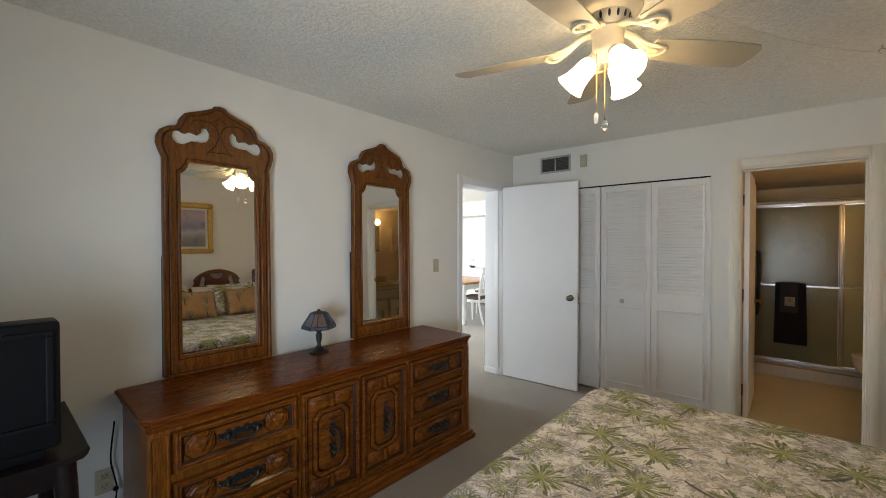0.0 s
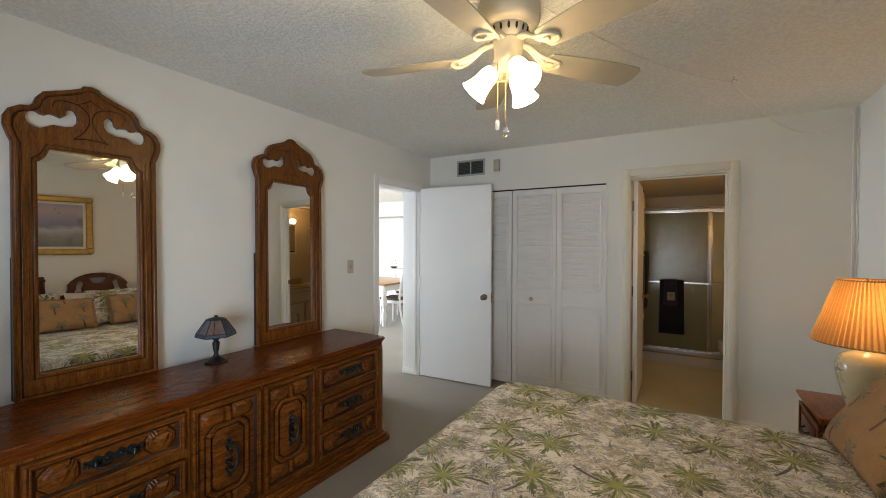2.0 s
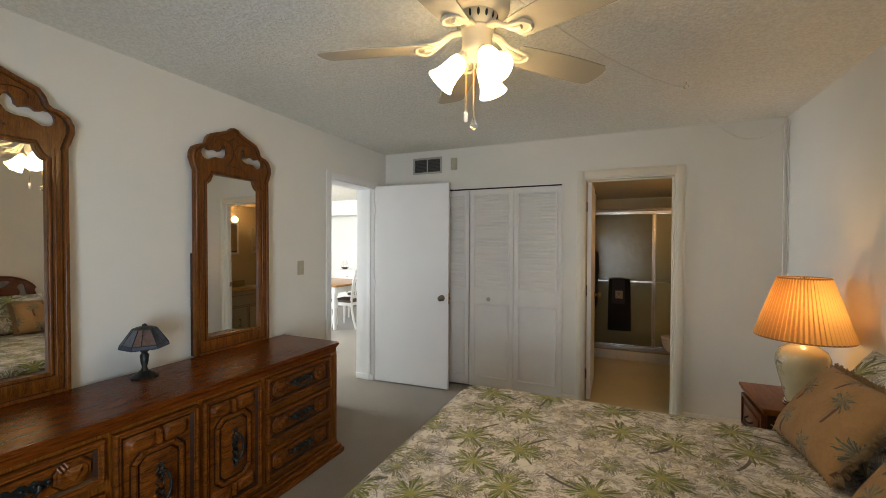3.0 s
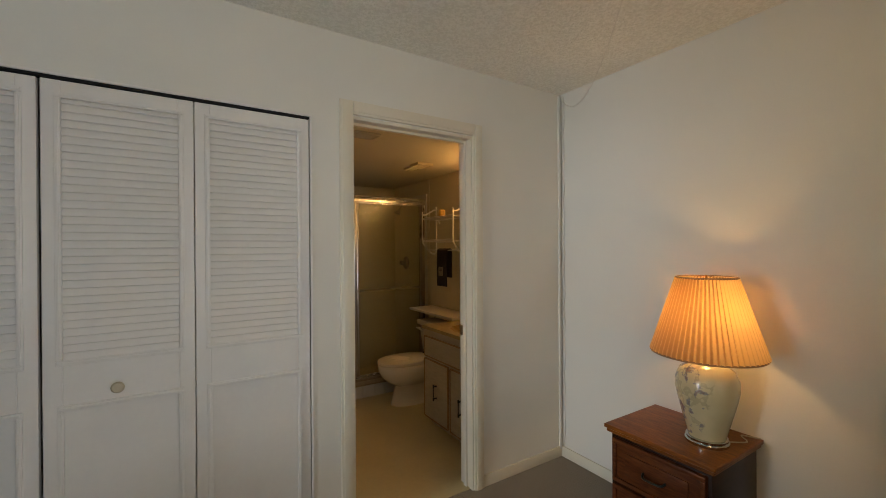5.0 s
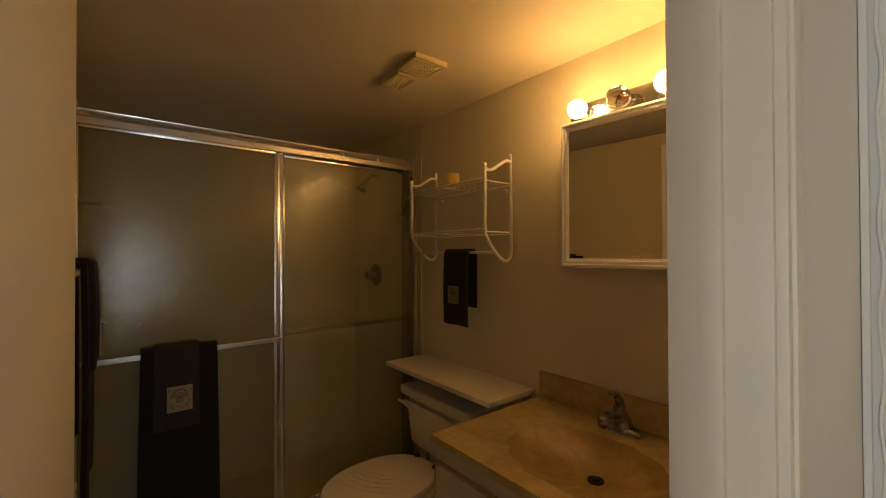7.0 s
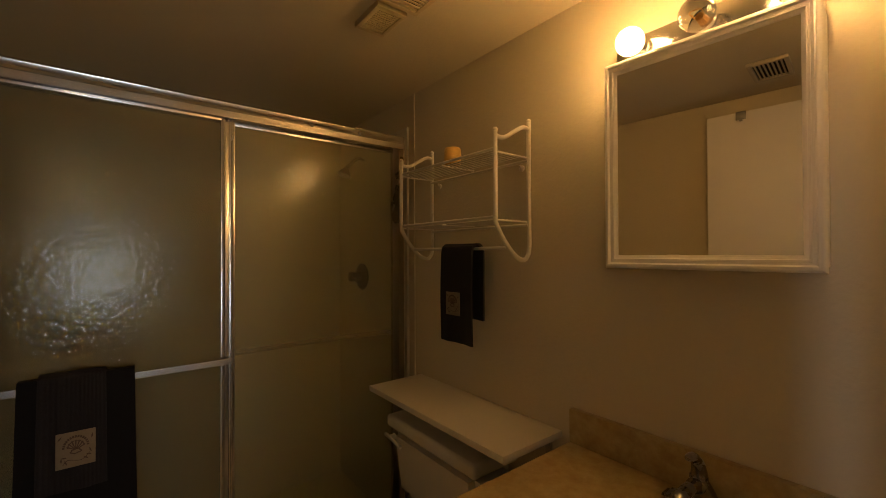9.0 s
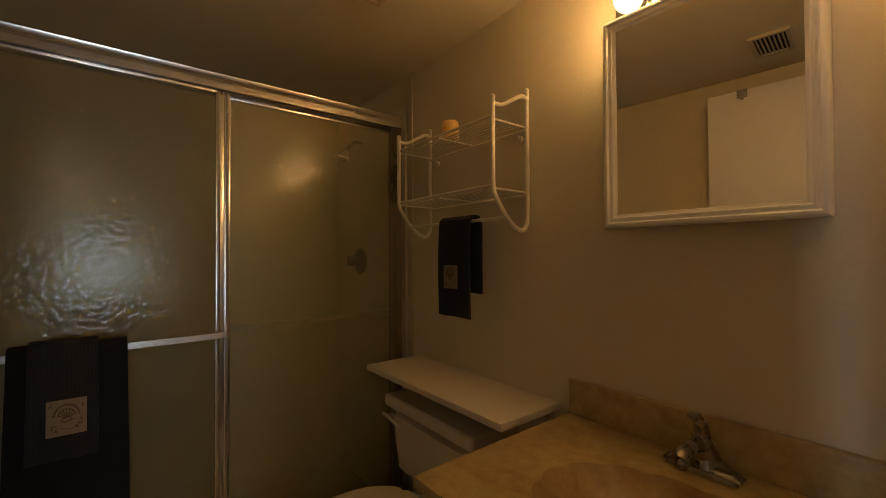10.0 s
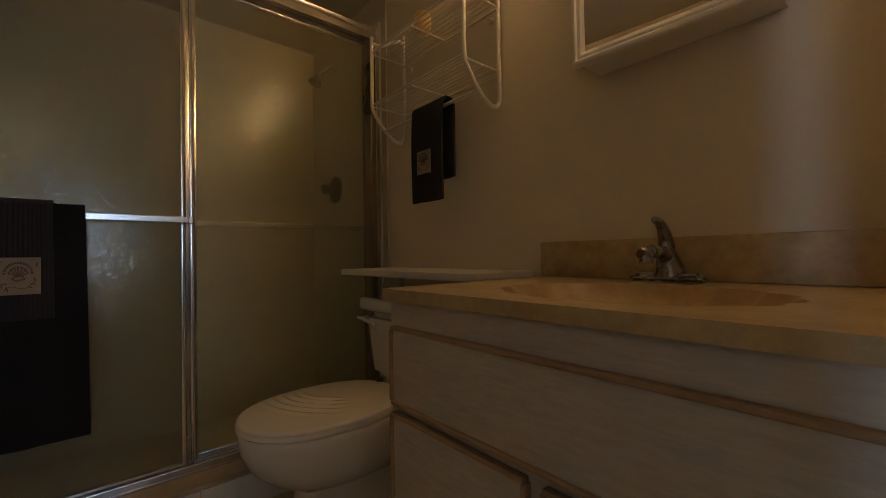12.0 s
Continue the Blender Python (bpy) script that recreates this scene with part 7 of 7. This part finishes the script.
for y, z in ((RY0 + 0.04, 1.66), (RY1 - 0.04, 1.66)):
    bm = bm_of()
    lathe(bm, [(0.011, 0), (0.011, 0.006), (0.006, 0.010), (0.0005, 0.011)], 14, pose(BXE - 0.0005, y, z, 0, -90, 0))
    tube(bm, [(BXE - 0.008, y, z), (RB, y, z + 0.01)], 0.004, 6)
    part("fixing", bm, M_WHITEWIRE, rack, smooth=50)
can = thing("candle", pose(3.475, 5.475, 1.695), "short round yellow candle on the wire shelf", "candle")
bm = bm_of()
lathe(bm, [(0.024, 0.0), (0.031, 0.006), (0.033, 0.035), (0.032, 0.066), (0.028, 0.074), (0.012, 0.072), (0.0005, 0.071)], 24)
part("wax", bm, surf("yellow wax", (0.72, 0.46, 0.10), 0.45, 0, 0.15, 30), can, smooth=50)
bm = bm_of()
tube(bm, [(0, 0, 0.07), (0.002, 0, 0.08)], 0.0015, 5)
part("wick", bm, M_HOLE, can)
tw = thing("hand_towel", pose(RF + 0.062, 0, 0, 0, 0, -90), "charcoal hand towel with a cream patch hung from the rack", "towel")
bm = bm_of()
drape(bm, -5.476, -5.312, 0.004, -0.036, 0.010, 1.394, 1.048, 1.13, 0.008, 9)
part("cloth", bm, M_TOWELGREY, tw, smooth=70)
patch(tw, -5.400, -0.0495, 1.187, 0.075, 0.082)

# ---------------------------------------------------------------- ceiling grilles
def grille(name, label, x0, x1, y0, y1, drop, slats, mat, cover=0.55):
    g = thing(name, pose((x0 + x1) / 2, (y0 + y1) / 2, BCEIL), label, "vent")
    w, d = (x1 - x0) / 2, (y1 - y0) / 2
    bm = bm_of()
    for b in ((-w, w, -d, -d + 0.016), (-w, w, d - 0.016, d), (-w, -w + 0.016, -d + 0.016, d - 0.016), (w - 0.016, w, -d + 0.016, d - 0.016)):
        soft_box(bm, *b, -drop, -0.0005, 0.003)
    part("frame", bm, mat, g, smooth=40)
    bm = bm_of()
    box(bm, -w + 0.012, w - 0.012, -d + 0.012, d - 0.012, -0.003, -0.001)
    part("backing", bm, M_HOLE, g)
    for k in range(slats):
        bm = bm_of()
        y = -d + 0.018 + (2 * d - 0.036) * (k + 0.5) / slats
        soft_box(bm, -w + 0.014, w - 0.014, y - (d - 0.018) / slats * cover, y + (d - 0.018) / slats * cover, -drop + 0.002, -drop + 0.006, 0.001, 1)
        part("slat", bm, mat, g)


M_AGED = surf("yellowed plastic", (0.60, 0.50, 0.30), 0.45, 0, 0.12, 12)
grille("exhaust_vent", "cream plastic exhaust fan grille on the ceiling", 3.055, 3.205, 5.18, 5.325, 0.022, 8, M_AGED)
grille("heater_vent", "small cream ceiling box beside the exhaust grille", 3.08, 3.185, 5.345, 5.50, 0.020, 11, M_AGED)
grille("ceiling_register", "metal air register on the bathroom ceiling", 2.237, 2.458, 4.566, 4.700, 0.014, 7, M_PLATE, 0.45)
bm = bm_of()
hk = thing("door_hook", pose(2.143, 4.768, 1.965), "small grey hook over the bathroom door", "hook")
soft_box(bm, 0.0005, 0.006, -0.020, 0.020, 0.028, 0.067, 0.002)
soft_box(bm, 0.0005, 0.014, -0.006, 0.006, 0.020, 0.034, 0.002)
part("hook_plate", bm, surf("grey metal hook", (0.25, 0.25, 0.25), 0.4, 0.7), hk, smooth=50)

# ---------------------------------------------------------------- dining room through the doorway
M_WHITEPAINT = surf("white painted furniture", (0.72, 0.70, 0.66), 0.4, 0, 0.05, 5)
M_HONEY = wood("honey oak tabletop", (0.42, 0.22, 0.08), (0.26, 0.12, 0.04), (1, 9, 9), 0.3, 0.3, 4)
M_SEAT = surf("brown woven seat", (0.12, 0.075, 0.045), 0.8, 0, 0.2, 20, 120, 0.4, 0.003)
table = thing("dining_table", pose(-2.74, 6.225, 0), "dining table with an oak top and white turned legs", "table")
bm = bm_of()
soft_box(bm, -0.85, 0.85, -0.60, 0.60, 0.725, 0.760, 0.008, 2)
part("tabletop", bm, M_HONEY, table, "honey oak top", 40)
bm = bm_of()
for b in ((-0.78, 0.78, -0.53, -0.505), (-0.78, 0.78, 0.505, 0.53), (-0.78, -0.755, -0.505, 0.505), (0.755, 0.78, -0.505, 0.505)):
    soft_box(bm, *b, 0.62, 0.726, 0.003)
part("apron", bm, M_WHITEPAINT, table)
for sx in (-1, 1):
    for sy in (-1, 1):
        bm = bm_of()
        lathe(bm, [(0.028, 0), (0.035, 0.03), (0.028, 0.06), (0.042, 0.10), (0.046, 0.2), (0.03, 0.30), (0.028, 0.34), (0.05, 0.38), (0.056, 0.45), (0.035, 0.54), (0.046, 0.57), (0.046, 0.70), (0.0005, 0.701)], 20, pose(sx * 0.74, sy * 0.49, 0))
        part("leg", bm, M_WHITEPAINT, table, "white turned leg", 40)


def chair(m):
    """A white slat-back dining chair facing local -x."""
    c = thing("dining_chair", m, "white painted slat-back dining chair with a brown seat", "chair", "dining chairs")
    bm = bm_of()
    soft_box(bm, -0.22, 0.21, -0.22, 0.22, 0.445, 0.485, 0.016, 3)
    part("seat", bm, M_SEAT, c, "brown woven seat", 40)
    bm = bm_of()
    soft_box(bm, -0.21, 0.20, -0.21, 0.21, 0.39, 0.446, 0.006)
    part("seat_rail", bm, M_WHITEPAINT, c)
    for s in (-1, 1):
        bm = bm_of()
        tube(bm, [(-0.19, s * 0.19, 0.44), (-0.195, s * 0.195, 0.0)], [0.024, 0.015], 10)
        part("leg", bm, M_WHITEPAINT, c, smooth=50)
        bm = bm_of()
        tube(bm, curve_points([(0.29, s * 0.20, 0.0), (0.23, s * 0.20, 0.22), (0.20, s * 0.20, 0.45), (0.23, s * 0.205, 0.75), (0.30, s * 0.21, 1.02)], 5), 0.019, 10)
        part("back_leg", bm, M_WHITEPAINT, c, smooth=50)
    bm = bm_of()
    crest = [(0.27 + 0.0, -0.235, 0.985), (0.285, -0.12, 1.025), (0.29, 0.0, 1.035), (0.285, 0.12, 1.025), (0.27, 0.235, 0.985)]
    tube(bm, curve_points(crest, 5), 0.028, 10)
    part("crest_rail", bm, M_WHITEPAINT, c, smooth=60)
    for x, z, rad in ((0.265, 0.90, 0.014), (0.205, 0.53, 0.016)):
        bm = bm_of()
        tube(bm, [(x, -0.2, z), (x, 0.2, z)], rad, 8)
        part("back_rail", bm, M_WHITEPAINT, c, smooth=60)
    for k in range(6):
        y = -0.14 + 0.056 * k
        bm = bm_of()
        tube(bm, curve_points([(0.205, y, 0.53), (0.225, y * 1.05, 0.72), (0.268, y * 1.1, 0.93), (0.28, y * 1.1, 1.01)], 4), 0.0115, 8)
        part("spindle", bm, M_WHITEPAINT, c, smooth=60)
    return c


c0 = chair(pose(-2.0, 6.085, 0, 0, 0, 4))
copy_thing(c0, pose(-2.30, 6.98, 0, 0, 0, 88))
sb = thing("sideboard", pose(-2.25, 8.05, 0), "white sideboard with drawers against the dining room wall", "sideboard")
bm = bm_of()
soft_box(bm, -1.3, 1.44, -0.22, 0.245, 0.06, 0.82, 0.005)
part("body", bm, M_WHITEPAINT, sb)
bm = bm_of()
soft_box(bm, -1.33, 1.47, -0.25, 0.245, 0.821, 0.855, 0.006)
part("top", bm, M_WHITEPAINT, sb)
for k in range(6):
    for z0, z1 in ((0.62, 0.79), (0.12, 0.59)):
        bm = bm_of()
        soft_box(bm, -1.27 + k * 0.455, -0.84 + k * 0.455, -0.238, -0.221, z0, z1, 0.005)
        d = part("drawer" if z0 > 0.5 else "door", bm, M_WHITEPAINT, sb)
        bm = bm_of()
        bmesh.ops.create_icosphere(bm, subdivisions=2, radius=0.016, matrix=Matrix.Translation((-1.055 + k * 0.455, -0.25, (z0 + z1) / 2)))
        part("knob", bm, M_BRASS, d, smooth=60)
ship = thing("model_ship", pose(-3.50, 7.98, 0.856) @ Matrix.Scale(0.72, 4), "small wooden model sailing ship on the sideboard", "model ship")
bm = bm_of()
oval_rings(bm, [(0, 0.05, 0.05, 0.02, 0.0), (0, 0.10, 0.10, 0.035, 0.02), (0, 0.14, 0.13, 0.04, 0.06), (0, 0.15, 0.14, 0.038, 0.07)], 20)
part("hull", bm, M_DARKWOOD, ship, smooth=50)
bm = bm_of()
for x, h in ((-0.05, 0.26), (0.05, 0.30)):
    tube(bm, [(x, 0, 0.06), (x, 0, h)], 0.004, 6)
    for z in (0.14, 0.21):
        tube(bm, [(x - 0.05, 0, z), (x + 0.05, 0, z + 0.02)], 0.003, 6)
tube(bm, [(-0.05, 0, 0.26), (-0.17, 0, 0.07)], 0.0016, 5)
tube(bm, [(0.05, 0, 0.30), (0.15, 0, 0.07)], 0.0016, 5)
part("rigging", bm, M_DARKWOOD, ship)
for x, h in ((-0.05, 0.14), (0.05, 0.15)):
    bm = bm_of()
    soft_box(bm, x - 0.04, x + 0.038, -0.004, -0.002, h, h + 0.09, 0.001)
    part("sail", bm, M_LINEN, ship, "cream cloth sail")
cl = thing("ceiling_light", pose(-2.9, 5.9, CEIL), "round white ceiling light in the dining room", "ceiling light")
bm = bm_of()
lathe(bm, [(0.17, 0), (0.17, -0.03), (0.15, -0.07), (0.08, -0.10), (0.0005, -0.105)], 28)
part("diffuser", bm, shade_glow("lit white diffuser", (1.0, 0.95, 0.88), 130.0), cl, smooth=60)
setting("soffit_dining", [(DX, -WT, DY - 0.55, DY, 2.1, CEIL)], M_WALL, "boxed soffit along the dining room wall")

wd = tagged(new("window_2"), "large bright dining room window", "window", kind="structure")
wd.matrix_world = pose(DX - 0.05, 3.2, 0)
bm = bm_of()
for y in (-1.5, -0.025, 1.45):
    soft_box(bm, -0.02, 0.02, y, y + 0.05, 0.2, 2.3, 0.004)
for z in (0.2, 2.25):
    soft_box(bm, -0.02, 0.02, -1.45, 1.45, z, z + 0.05, 0.004)
part("window_frame", bm, M_ALU, wd)
